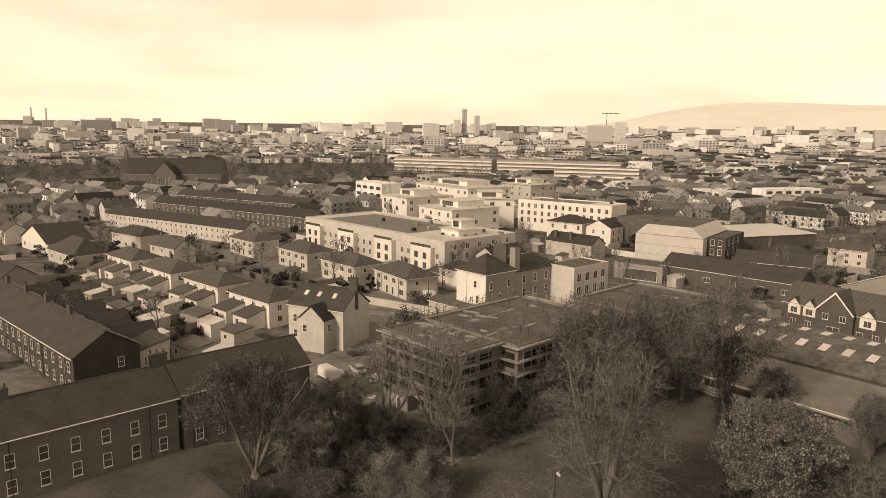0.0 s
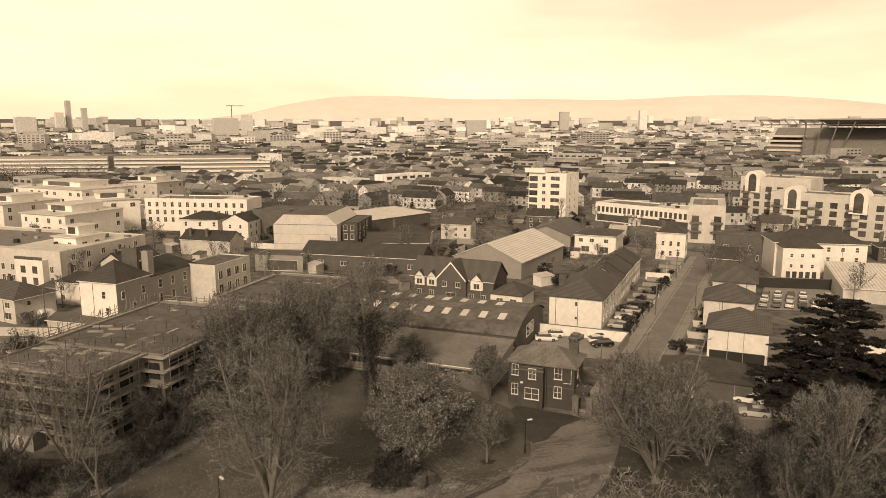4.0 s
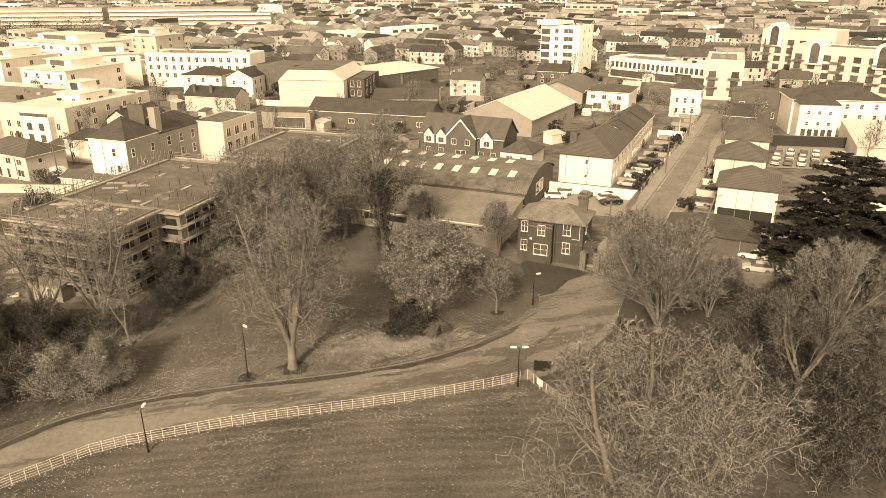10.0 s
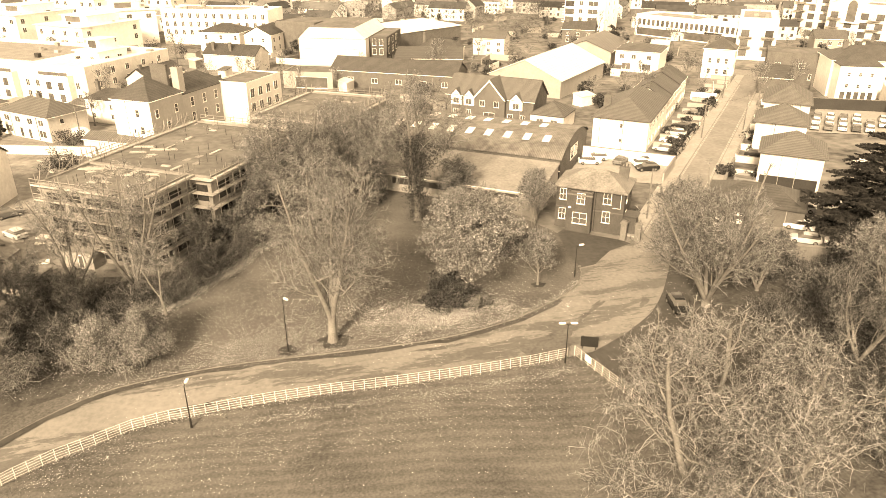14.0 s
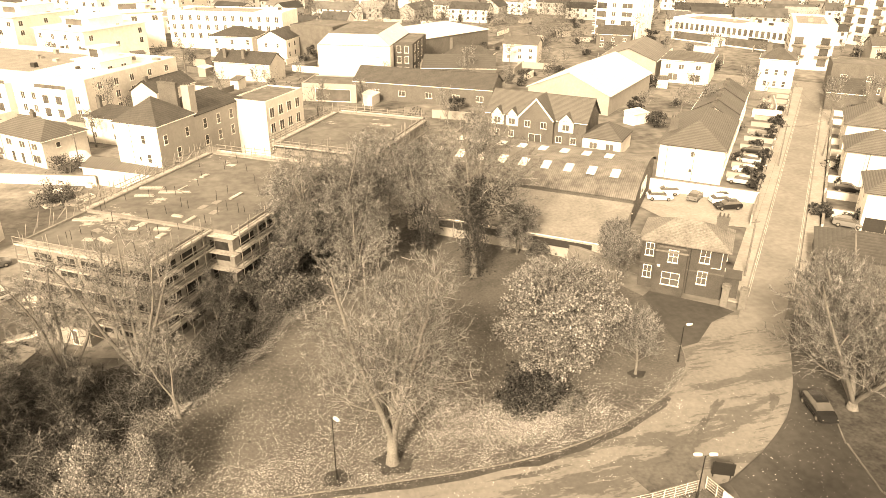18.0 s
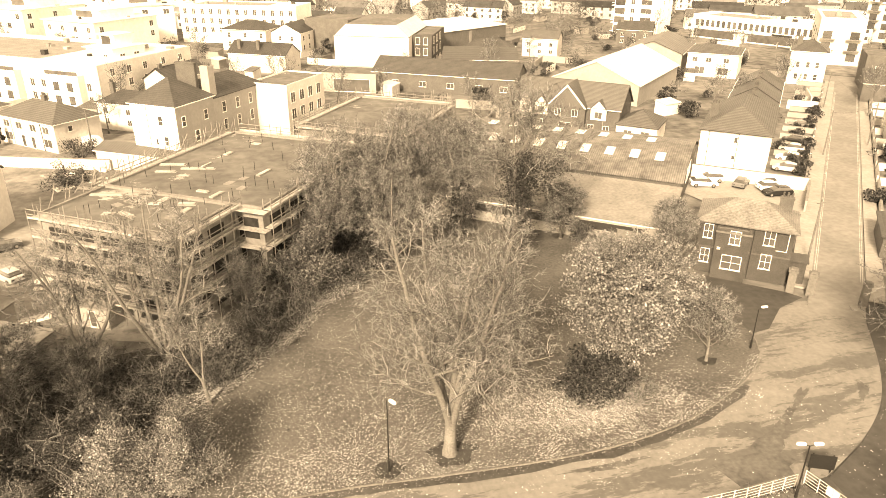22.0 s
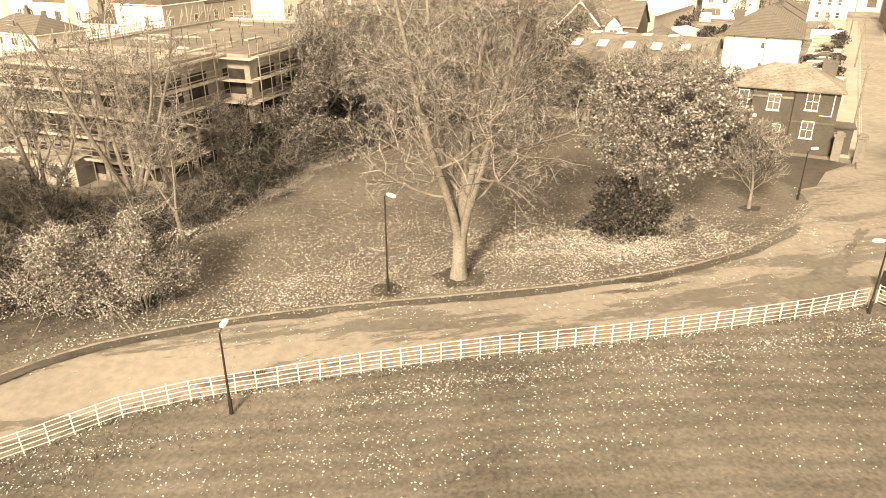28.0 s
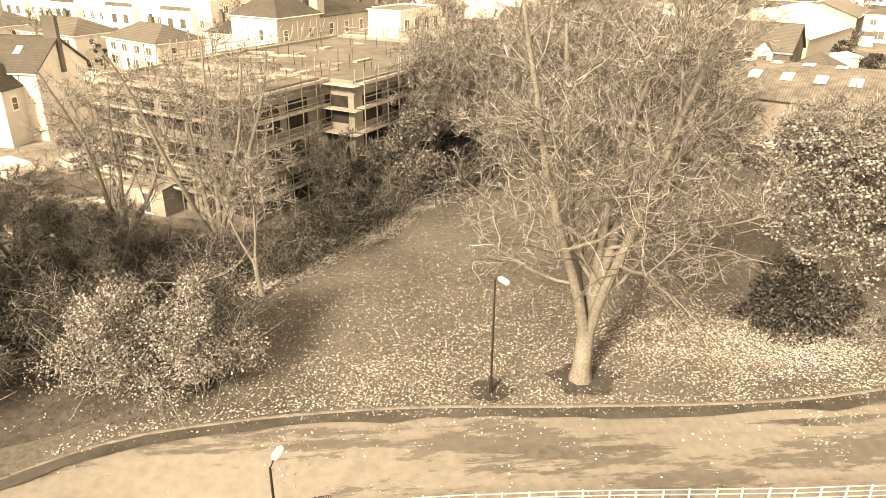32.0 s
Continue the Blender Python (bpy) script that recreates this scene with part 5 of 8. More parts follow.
for p, t, w, h in (((-178, 655), -11, 100, 15), ((-75, 632), -8, 110, 15), ((-20, 560), -9, 66, 13)):
    b = building("balcony_flats", "long four-storey flats with pale balcony bands", p, t, w, 12, h, "flat", 0, 0, GREYWALL, WET_ROOF, category="apartment block")
    for k in range(4):
        part("balcony_band", Mesh().box(0.5, -1.2, 2.2 + k * 3.2, w - 0.5, 0.02, 3.4 + k * 3.2), WHITE, b)
st = thing("stadium", "grey stadium stand with a sloping roof and steel masts", "stadium", pose(700, 760, 0, 0, 0, -55))
part("stand", Mesh().side_prism([(0, 0), (60, 0), (60, 36), (40, 36), (0, 14)], 0, 150), CONCRETE, st)
part("stand_roof", Mesh().side_prism([(-24, 46), (62, 38), (62, 39.5), (-24, 47.5)], 60, 190), GREYWALL, st)
for k in range(4):
    part("terrace_band", Mesh().box(-2, -2, 6 + k * 6, 40, 20, 8.5 + k * 6), CREAM, st)
    part("mast", Mesh().tube((40 + k * 14, -6, 0), (46 + k * 18, -20, 46), 1.2, 0.9, 6), STEEL, st)
part("truss", Mesh().tube((-10, -20, 46), (130, -20, 46), 0.8, 0.8, 5).tube((-10, -14, 40), (130, -14, 40), 0.8, 0.8, 5), STEEL, st)
for k in range(14):
    part("truss_web", Mesh().tube((-10 + k * 10, -20, 46), (-5 + k * 10, -14, 40), 0.5, 0.5, 4), STEEL, st)


# ---- kerbs, walls and small structures ----
kerb("drive_kerb", ROAD_N, "low stone kerb between the drive and the lawn")
kerb("bed_kerb", [Vector((54.3, 60.6)), Vector((51.9, 56.2)), Vector((50.3, 51)), Vector((49.4, 45.8)), Vector((48.6, 38))], "low stone kerb between apron and shrubbery")
kerb("street_kerb", [Vector(on_street(-2, 0.05)), Vector(on_street(60, 0.05))], "stone kerb along the street")


def wall_run(name, label, a, b, height, material, thick=0.25, cap=True):
    m = Mesh()
    v = Vector(b) - Vector(a)
    top = thing(name, label, "wall", pose(a[0], a[1], 0, 0, 0, math.degrees(math.atan2(v.y, v.x))))
    part("wall", Mesh().box(0, -thick / 2, -0.2, v.length, thick / 2, height), material, top)
    if cap:
        part("coping", Mesh().box(-0.03, -thick / 2 - 0.05, height, v.length + 0.03, thick / 2 + 0.05, height + 0.08), CONCRETE, top)
    return top


wall_run("yard_wall", "white rendered yard wall below the corner house", (65.5, 119.5), (81.5, 106.5), 2.0, WHITE)
wall_run("yard_wall", "white rendered yard wall beside the street", (81.5, 106.5), (74.5, 99.0), 1.8, GREYWALL)
wall_run("park_wall", "old stone boundary wall of the park", (30, 119), (47.5, 90), 2.0, STONE, 0.4)
wall_run("park_wall", "old stone boundary wall of the park", on_street(0, -7.5), (98, 56), 2.2, STONE, 0.4)
for i in range(13):
    s = 44 + i * 6.4
    wall_run("garden_wall", "low white garden wall beside the footpath", on_street(s, 2.4), on_street(s + 4.4, 2.4), 0.9, CREAM if i % 3 else GREYWALL)
    wall_run("garden_divider", "low wall between front gardens", on_street(s + 5.4, 2.6), on_street(s + 5.4, 8.2), 0.9, GREYWALL, 0.2)
for i in range(11):
    s = 22 + i * 8.6
    wall_run("garden_wall", "low pale garden wall beside the footpath", on_street(s, -7.6), on_street(s + 5.8, -7.6), 1.0, CREAM if i % 2 else GREYWALL)
    wall_run("garden_divider", "rendered wall between front gardens", on_street(s + 7, -7.8), on_street(s + 7, -14), 1.2, CREAM, 0.2)
for i, p in enumerate(((-118, 150), (-108, 145), (-98, 139), (-90, 134), (-82, 129), (-73, 124), (-66, 119), (-58, 114), (-104, 134), (-92, 126), (-79, 118), (-112, 158), (-70, 108), (-62, 104), (-54, 101), (-50, 107))):
    b = building("garden_shed", "small flat-roofed rendered shed behind the houses", p, -31 + (i % 3) * 3, 3.5 + (i * 7 % 4), 3.0 + (i * 5 % 3) * 0.7, 2.4, "mono", 0.5, 0.15, (WHITE, CREAM, GREYWALL)[i % 3], METAL_ROOF if i % 2 else PALE_ROOF,
                 category="shed", windows=[("f", 1.6, 0.9, 0.9, 0.9, "plain")], group="garden sheds", trim=False)
for i in range(9):
    a = Vector((-124, 158)) + Vector((0.857, -0.515)) * (i * 8.6)
    wall_run("garden_wall", "grey block wall between back gardens", (a.x, a.y), (a.x - 10.3, a.y - 17.1), 1.7, GREYWALL, 0.2)
wall_run("lane_wall", "long grey wall along the back lane", (-134, 140), (-52, 94), 1.9, GREYWALL)
wall_run("site_wall", "pale yard wall beside the muddy site", (-46, 152), (-22, 143), 1.8, CREAM)


def pole(x, y, h, label="tall dark timber utility pole"):
    top = thing("utility_pole", label + " beside the street", "pole", pose(x, y, 0), group="utility poles")
    part("shaft", Mesh().tube((0, 0, -0.2), (0, 0, h), 0.14, 0.1, 7), BARK, top)
    part("crossarm", Mesh().box(-0.6, -0.05, h - 0.5, 0.6, 0.05, h - 0.4), BARK, top)


poles = [(63.3, 85.2), (97.5, 121.5), on_street(70, -6.6), on_street(100, 1.6), (-26, 152)]
for p in poles:
    pole(p[0], p[1], 8.0)
for a, b in zip(poles[:3], poles[1:4]):
    w = thing("overhead_wire", "thin dark overhead wire between the poles", "wire")
    prev = None
    m = Mesh()
    for k in range(9):
        t = k / 8
        q = (a[0] + (b[0] - a[0]) * t, a[1] + (b[1] - a[1]) * t, 7.7 - 0.7 * 4 * t * (1 - t))
        if prev:
            m.tube(prev, q, 0.018, 0.018, 3)
        prev = q
    part("cable", m, BLACK, w)


# ---- vehicles ----
PAINTS = {c: mat("car_paint_" + c, GREY(v, 1.0, 1.0), rough=0.25, spread=0.05, grain=2, bump=0.0) for c, v in (("white", 0.75), ("silver", 0.45), ("grey", 0.16), ("black", 0.02), ("dull", 0.09))}


def loft(sections):
    """A closed body from cross sections: x, half width low, half width high, z low, z mid, z high."""
    m = Mesh()
    n = 8
    for x, wl, wh, z0, z1, z2 in sections:
        m.v += [(x, -wl, z0), (x, -wl * 1.02, z1), (x, -wh, z2), (x, -wh * 0.4, z2 + 0.02), (x, wh * 0.4, z2 + 0.02), (x, wh, z2), (x, wl * 1.02, z1), (x, wl, z0)]
    for i in range(len(sections) - 1):
        a, b = i * n, (i + 1) * n
        m.f += [(a + j, b + j, b + (j + 1) % n, a + (j + 1) % n) for j in range(n)]
    m.f.append(tuple(range(n)))
    m.f.append(tuple(range(len(m.v) - 1, len(m.v) - n - 1, -1)))
    return m


def car_template(colour, van=False):
    top = thing("van" if van else "car", f"parked {colour} {'panel van' if van else 'hatchback car'} with dark windows", "van" if van else "car", group="parked vehicles")
    paint = PAINTS[colour]
    if van:
        L, H = 5.0, 1.95
        part("body", loft([(-2.5, 0.92, 0.86, 0.35, 0.9, H), (1.0, 0.95, 0.86, 0.35, 0.9, H), (1.5, 0.95, 0.8, 0.35, 0.95, 1.75), (2.1, 0.93, 0.85, 0.35, 0.8, 1.12), (2.5, 0.86, 0.8, 0.38, 0.7, 0.85)]), paint, top, smooth=False)
        part("windscreen", loft([(1.25, 0.8, 0.74, 1.2, 1.5, 1.84), (1.6, 0.86, 0.72, 1.12, 1.3, 1.6), (2.05, 0.84, 0.8, 1.08, 1.12, 1.17)]), GLASS, top)
    else:
        L = 4.2
        part("body", loft([(-2.1, 0.78, 0.74, 0.4, 0.6, 0.85), (-1.9, 0.86, 0.82, 0.3, 0.65, 0.98), (-0.6, 0.88, 0.84, 0.24, 0.65, 0.95), (0.8, 0.88, 0.84, 0.24, 0.65, 0.92), (1.6, 0.86, 0.8, 0.28, 0.62, 0.82), (2.1, 0.76, 0.7, 0.36, 0.52, 0.66)]), paint, top)
        part("window", loft([(-1.85, 0.76, 0.62, 0.93, 1.05, 1.12), (-1.3, 0.8, 0.62, 0.93, 1.1, 1.4), (0.2, 0.8, 0.62, 0.92, 1.1, 1.42), (1.0, 0.8, 0.7, 0.88, 0.92, 0.97)]), GLASS, top)
        part("roof", loft([(-1.45, 0.62, 0.58, 1.36, 1.38, 1.4), (-0.6, 0.64, 0.6, 1.4, 1.43, 1.47), (0.1, 0.62, 0.58, 1.38, 1.41, 1.45), (0.35, 0.58, 0.54, 1.33, 1.35, 1.38)]), paint, top)
    s = 1.2 if van else 1.0
    tyre = Mesh().tube((0, -0.1, 0), (0, 0.1, 0), 0.32, 0.32, 12).data("tyre", RUBBER)
    rim = Mesh().tube((0, -0.105, 0), (0, 0.105, 0), 0.19, 0.19, 8).data("rim", STEEL)
    for x in (-1.3 * s, 1.32 * s):
        for y in (-0.8, 0.8):
            t = part("wheel", tyre, None, top, at=pose(x, y, 0.32))
            part("rim", rim, None, t)
    for y in (-0.55, 0.55):
        part("headlight", Mesh().box(L / 2 - 0.2, y - 0.16, 0.56, L / 2 - 0.04, y + 0.16, 0.68), SKYLIGHT, top)
        part("tail_light", Mesh().box(-L / 2 - 0.01, y - 0.14, 0.62, -L / 2 + 0.1, y + 0.14, 0.78), BRICK_DARK, top)
    return top


SA = math.degrees(math.atan2(S.y, S.x))
parked = [((52.4, 59.9), -105, "black"), ((67.3, 112.4), -20, "white"), ((69.6, 114.2), 160, "white"), ((75.6, 106.0), 170, "black"), ((76.2, 108.2), -10, "white"), ((77.4, 110.2), 165, "white"), ((73, 111), 40, "grey")]
parked = [((p[0], p[1]), r, c) for p, r, c in parked]
cycle = ("silver", "black", "grey", "white", "black", "dull", "silver", "grey")
k = 0
for i in (0, 1, 2, 3, 5, 8):
    parked.append((on_street(44 + i * 6.4 + 2.6, 5.6), SA + 90, cycle[(i * 3) % 8]))
for i in (0, 1, 3, 5):
    parked.append((on_street(25 + i * 8.6 + random.uniform(-1, 1), -11), SA - 90, cycle[(i * 5 + 2) % 8]))
parked += [(on_street(12, -9.5), SA, "white"), (on_street(15, -11.6), SA, "white"), (on_street(18.5, -9.8), SA + 4, "grey"), (on_street(27, -24), SA + 90, "white"), (on_street(24, -20), SA + 90, "silver"), (on_street(20, -24), SA + 85, "dull"), (on_street(16, -20), SA + 90, "white"), (on_street(17, -25.5), SA + 90, "silver"), (on_street(12, -25.5), SA + 90, "white"), (on_street(11, -21), SA + 95, "silver")]
for i in range(6):
    for j in range(3):
        if (i, j) not in ((5, 0), (4, 2)):
            a = Vector((125.6, 121.2)) + Vector((0.885, -0.466)) * (i * 2.75) + Vector((0.70, 0.714)) * (j * 5.2)
            parked.append(((a.x, a.y), 46 + random.uniform(-3, 3), ("silver", "white", "grey", "silver", "white", "silver", "dull")[(i * 2 + j) % 7]))
for i in range(9):
    a = Vector((-128, 212)) + Vector((0.862, -0.507)) * (i * 11 + random.uniform(-1.5, 1.5)) + Vector((0.5, 0.86)) * (6.2 if i % 2 else -0.5)
    parked.append(((a.x, a.y), -30.5 + (i % 2) * 180, cycle[(i * 3 + 1) % 8]))
for i, p in enumerate(((-30, 165), (-33, 167), (-24, 108), (-27, 104), (3, 186), (6, 188), (9, 184), (-20, 105.5), (12, 190), (30, 225), (-30, 113), (-49, 158.5))):
    parked.append((p, 20 + i * 37, cycle[(i + 3) % 8]))
templates = {c: car_template(c) for c in PAINTS}
used = set()
for p, r, c in parked:
    m = pose(p[0], p[1], 0.03 if abs(p[0]) > 40 else 0.0, 0, 0, r)
    if c in used:
        copy_thing(templates[c], m)
    else:
        templates[c].matrix_basis = m
        used.add(c)
van = car_template("white", True)
van.matrix_basis = pose(-30.2, 99.6, 0, 0, 0, -38)
copy_thing(van, pose(-27.5, 158.5, 0, 0, 0, -30))
sheet("car_park", [(122, 119.5), (138, 111.5), (155, 127.5), (140, 137)], 0.01, PAVING, "pale concrete car park behind the houses", "car park", cell=30)
wall_run("car_park_wall", "dark high wall behind the car park", (137, 137.5), (160, 125.5), 2.6, DARKTRIM)
sheet("yard", [(61, 118), (66, 119.5), (81.5, 106.5), (74, 98.5), (64, 104)], 0.012, PAVING, "pale concrete yard beside the lodge", "yard", cell=30)
sheet("builders_yard", [on_street(8, -16), on_street(8, -33), on_street(33, -33), on_street(33, -16)], 0.015, DIRT, "cluttered pale yard behind the houses", "yard", cell=30)


# ---- trees ----
def tree_chains(seed, height, spread, low, trunk_r, stems=1, splay=14, bole=0.0, first=0.2, counts=(12, 8, 6, 4), angles=(52, 44, 46, 50), ratios=(0.5, 0.5, 0.5, 0.55),
                up=0.1, wiggle=1.0, twig=0.014, lean=(0, 0), flare=1.5, droop=0.0):
    """Curved, tapering runs of a bare tree: stems, boughs, branches and twigs that end at an egg-shaped outline."""
    rng = random.Random(seed)
    runs = []
    mid, half = (height + low) / 2, (height - low) / 2
    steps = (9, 7, 5, 3, 2, 2)
    bends = (0.06, 0.13, 0.2, 0.26, 0.3, 0.3)

    def outside(p, slack):
        return ((p.x - lean[0] * p.z) ** 2 + (p.y - lean[1] * p.z) ** 2) / spread ** 2 + ((p.z - mid) / half) ** 2 > slack and p.z > low * 0.6

    def grow(p, d, length, r, level):
        n = steps[level]
        slack = rng.uniform(0.78, 1.12)
        step, bend = length / n, bends[level] * wiggle
        end = max(twig * 0.55, r * (0.3 if level == 0 else 0.28))
        pts = [(p, r, d)]
        rise = (0.03 if level == 0 else up * (1.0 if level < 3 else 0.6)) - droop * (level > 1)
        for i in range(n):
            d = Vector((d.x + rng.gauss(0, bend), d.y + rng.gauss(0, bend), d.z + rng.gauss(0, bend) + rise)).normalized()
            p = p + d * step
            pts.append((p, r + (end - r) * (i + 1) / n, d))
            if level and outside(p, slack) or level == 0 and p.z > height * 0.97:
                break
        runs.append((level, [q[0] for q in pts], [q[1] for q in pts]))
        m = len(pts) - 1
        if level >= len(counts) or m < 1:
            return
        lo = first if level == 0 else 0.15
        for k in range(max(2, round(counts[level] * m / n))):
            f = min(0.999, lo + (1 - lo) * (k + rng.random()) / max(1, round(counts[level] * m / n))) * m
            (a, ra, _), (b, rb, bd) = pts[int(f)], pts[int(f) + 1]
            t = f - int(f)
            base, rr = a.lerp(b, t), ra + (rb - ra) * t
            az = 2.4 * k + rng.uniform(-0.8, 0.8)
            e1 = bd.orthogonal().normalized()
            e2 = bd.cross(e1)
            th = radians(angles[level] * rng.uniform(0.75, 1.2))
            nd = bd * math.cos(th) + (e1 * math.cos(az) + e2 * math.sin(az)) * math.sin(th)
            f /= m
            ln = height * ratios[0] * (1.1 - 0.5 * f) if level == 0 else length * ratios[level] * (1.2 - 0.5 * f)
            grow(base, nd, ln * rng.uniform(0.75, 1.2), max(twig, rr * (rng.uniform(0.28, 0.46) if level == 0 else rng.uniform(0.42, 0.66))), level + 1)

    ax = Vector((lean[0], lean[1], 1)).normalized()
    if bole:
        runs.append((0, [ax * z + Vector((0, 0, -0.2)) for z in (0, 0.35, 0.9, bole * 0.55, bole + 0.35)], [trunk_r * q for q in (flare * 1.15, flare * 0.9, 1.12, 1.0, 0.92)]))
    for k in range(stems):
        az = 2 * math.pi * k / stems + rng.uniform(-0.4, 0.4)
        o = splay * rng.uniform(0.5, 1.3) if stems > 1 else rng.uniform(0, 3)
        d = (ax + Vector((math.cos(az), math.sin(az), 0)) * math.tan(radians(o))).normalized()
        off = Vector((math.cos(az), math.sin(az), 0)) * trunk_r * (0.45 if stems > 1 else 0)
        grow(ax * (bole - 0.2) + off, d, (height * 0.95 - bole) / max(0.5, d.z) * rng.uniform(0.85, 1.0), trunk_r * (0.62 if stems > 1 else 0.92 if bole else 1.0), 0)
    return runs


def tubes(runs, sides, raw=False):
    """Joins runs of points, each a tube with shared rings, to one mesh with numpy."""
    V, F, base = [], [], 0
    by_length = {}
    for r in runs:
        by_length.setdefault(len(r[1]), []).append(r)
    ring = np.arange(sides)
    for m, group in sorted(by_length.items()):
        P = np.array([[q[:] for q in r[1]] for r in group])
        R = np.array([r[2] for r in group])
        D = np.gradient(P, axis=1)
        D /= np.linalg.norm(D, axis=2)[..., None] + 1e-9
        main = P[:, -1] - P[:, 0]
        main /= np.linalg.norm(main, axis=1)[:, None] + 1e-9
        ref = np.where(np.abs(main[:, 2:3]) < 0.8, np.array([[0, 0, 1.0]]), np.array([[1.0, 0, 0]]))
        A = np.cross(D, ref[:, None, :])
        A /= np.linalg.norm(A, axis=2)[..., None] + 1e-9
        B = np.cross(D, A)
        t = 2 * math.pi * ring / sides
        W = P[:, :, None, :] + (A[:, :, None, :] * np.cos(t)[None, None, :, None] + B[:, :, None, :] * np.sin(t)[None, None, :, None]) * R[:, :, None, None]
        n = len(group)
        idx = base + (np.arange(n)[:, None, None] * m + np.arange(m)[None, :, None]) * sides + ring[None, None, :]
        nx = np.roll(idx, -1, axis=2)
        F.append(np.stack([idx[:, :-1], nx[:, :-1], nx[:, 1:], idx[:, 1:]], -1).reshape(-1, 4))
        V.append(W.reshape(-1, 3))
        base += n * m * sides
    V, F = np.concatenate(V), np.concatenate(F)
    return (V, F) if raw else quads(V, F)


def add_twigs(runs, per, length, radius, seed, up=0.3):
    """Short pointed twigs set along the finest runs: three long sides each."""
    rng = np.random.default_rng(seed)
    P, D = [], []
    for r in runs:
        for _ in range(per):
            i = int(rng.integers(0, len(r[1]) - 1))
            a, b = r[1][i], r[1][i + 1]
            P.append(a.lerp(b, rng.random())[:])
            D.append((b - a).normalized()[:])
    P, D = np.array(P), np.array(D)
    n = len(P)
    D = D * 0.9 + rng.normal(size=(n, 3)) * 0.62 + np.array([0, 0, up])
    D /= np.linalg.norm(D, axis=1)[:, None]
    A = np.cross(D, rng.normal(size=(n, 3)))
    A /= np.linalg.norm(A, axis=1)[:, None] + 1e-9
    B = np.cross(D, A)
    V = np.zeros((n, 4, 3))
    for k in range(3):
        t = 2 * math.pi * k / 3
        V[:, k] = P + (A * math.cos(t) + B * math.sin(t)) * radius
    V[:, 3] = P + D * (length * rng.uniform(0.5, 1.3, size=(n, 1)))
    base = np.arange(n)[:, None] * 4
    F = np.concatenate([base + np.array([[0, 1, 3]]), base + np.array([[1, 2, 3]]), base + np.array([[2, 0, 3]])])
    return V.reshape(-1, 3), F


def quads(V, F):
    me = bpy.data.meshes.new("mesh")
    me.vertices.add(len(V))
    me.vertices.foreach_set("co", np.ascontiguousarray(V, dtype=np.float32).ravel())
    me.loops.add(F.size)
    me.loops.foreach_set("vertex_index", np.ascontiguousarray(F, dtype=np.int32).ravel())
    me.polygons.add(len(F))
    me.polygons.foreach_set("loop_start", np.arange(len(F), dtype=np.int32) * F.shape[1])
    me.update(calc_edges=True)
    return me


def twig_mesh(runs, sides, tips):
    """Runs as tubes and pointed tips, joined to one mesh."""
    V, F = tubes(runs, sides, True)
    W, T = tips
    me = bpy.data.meshes.new("crown")
    me.vertices.add(len(V) + len(W))
    me.vertices.foreach_set("co", np.concatenate([V, W]).astype(np.float32).ravel())
    me.loops.add(F.size + T.size)
    me.loops.foreach_set("vertex_index", np.concatenate([F.ravel(), T.ravel() + len(V)]).astype(np.int32))
    me.polygons.add(len(F) + len(T))
    me.polygons.foreach_set("loop_start", np.concatenate([np.arange(len(F)) * 4, F.size + np.arange(len(T)) * 3]).astype(np.int32))
    me.update(calc_edges=True)
    return me


def leaf_mesh(C, size, rng, flat=0.0, droop=0.0):
    """A small folded quad at every centre."""
    n = len(C)
    N = rng.normal(size=(n, 3))
    N[:, 2] = np.abs(N[:, 2]) + flat
    N /= np.linalg.norm(N, axis=1)[:, None]
    T = np.cross(N, rng.normal(size=(n, 3)))
    T /= np.linalg.norm(T, axis=1)[:, None] + 1e-9
    B = np.cross(N, T)
    s = size * rng.uniform(0.6, 1.35, size=(n, 1))
    V = np.stack([C - T * s * 0.6, C + B * s * 0.4 - N * s * 0.1, C + T * s * 0.6, C - B * s * 0.4 + N * s * 0.08], 1)
    return quads(V.reshape(-1, 3), np.arange(n * 4).reshape(n, 4))


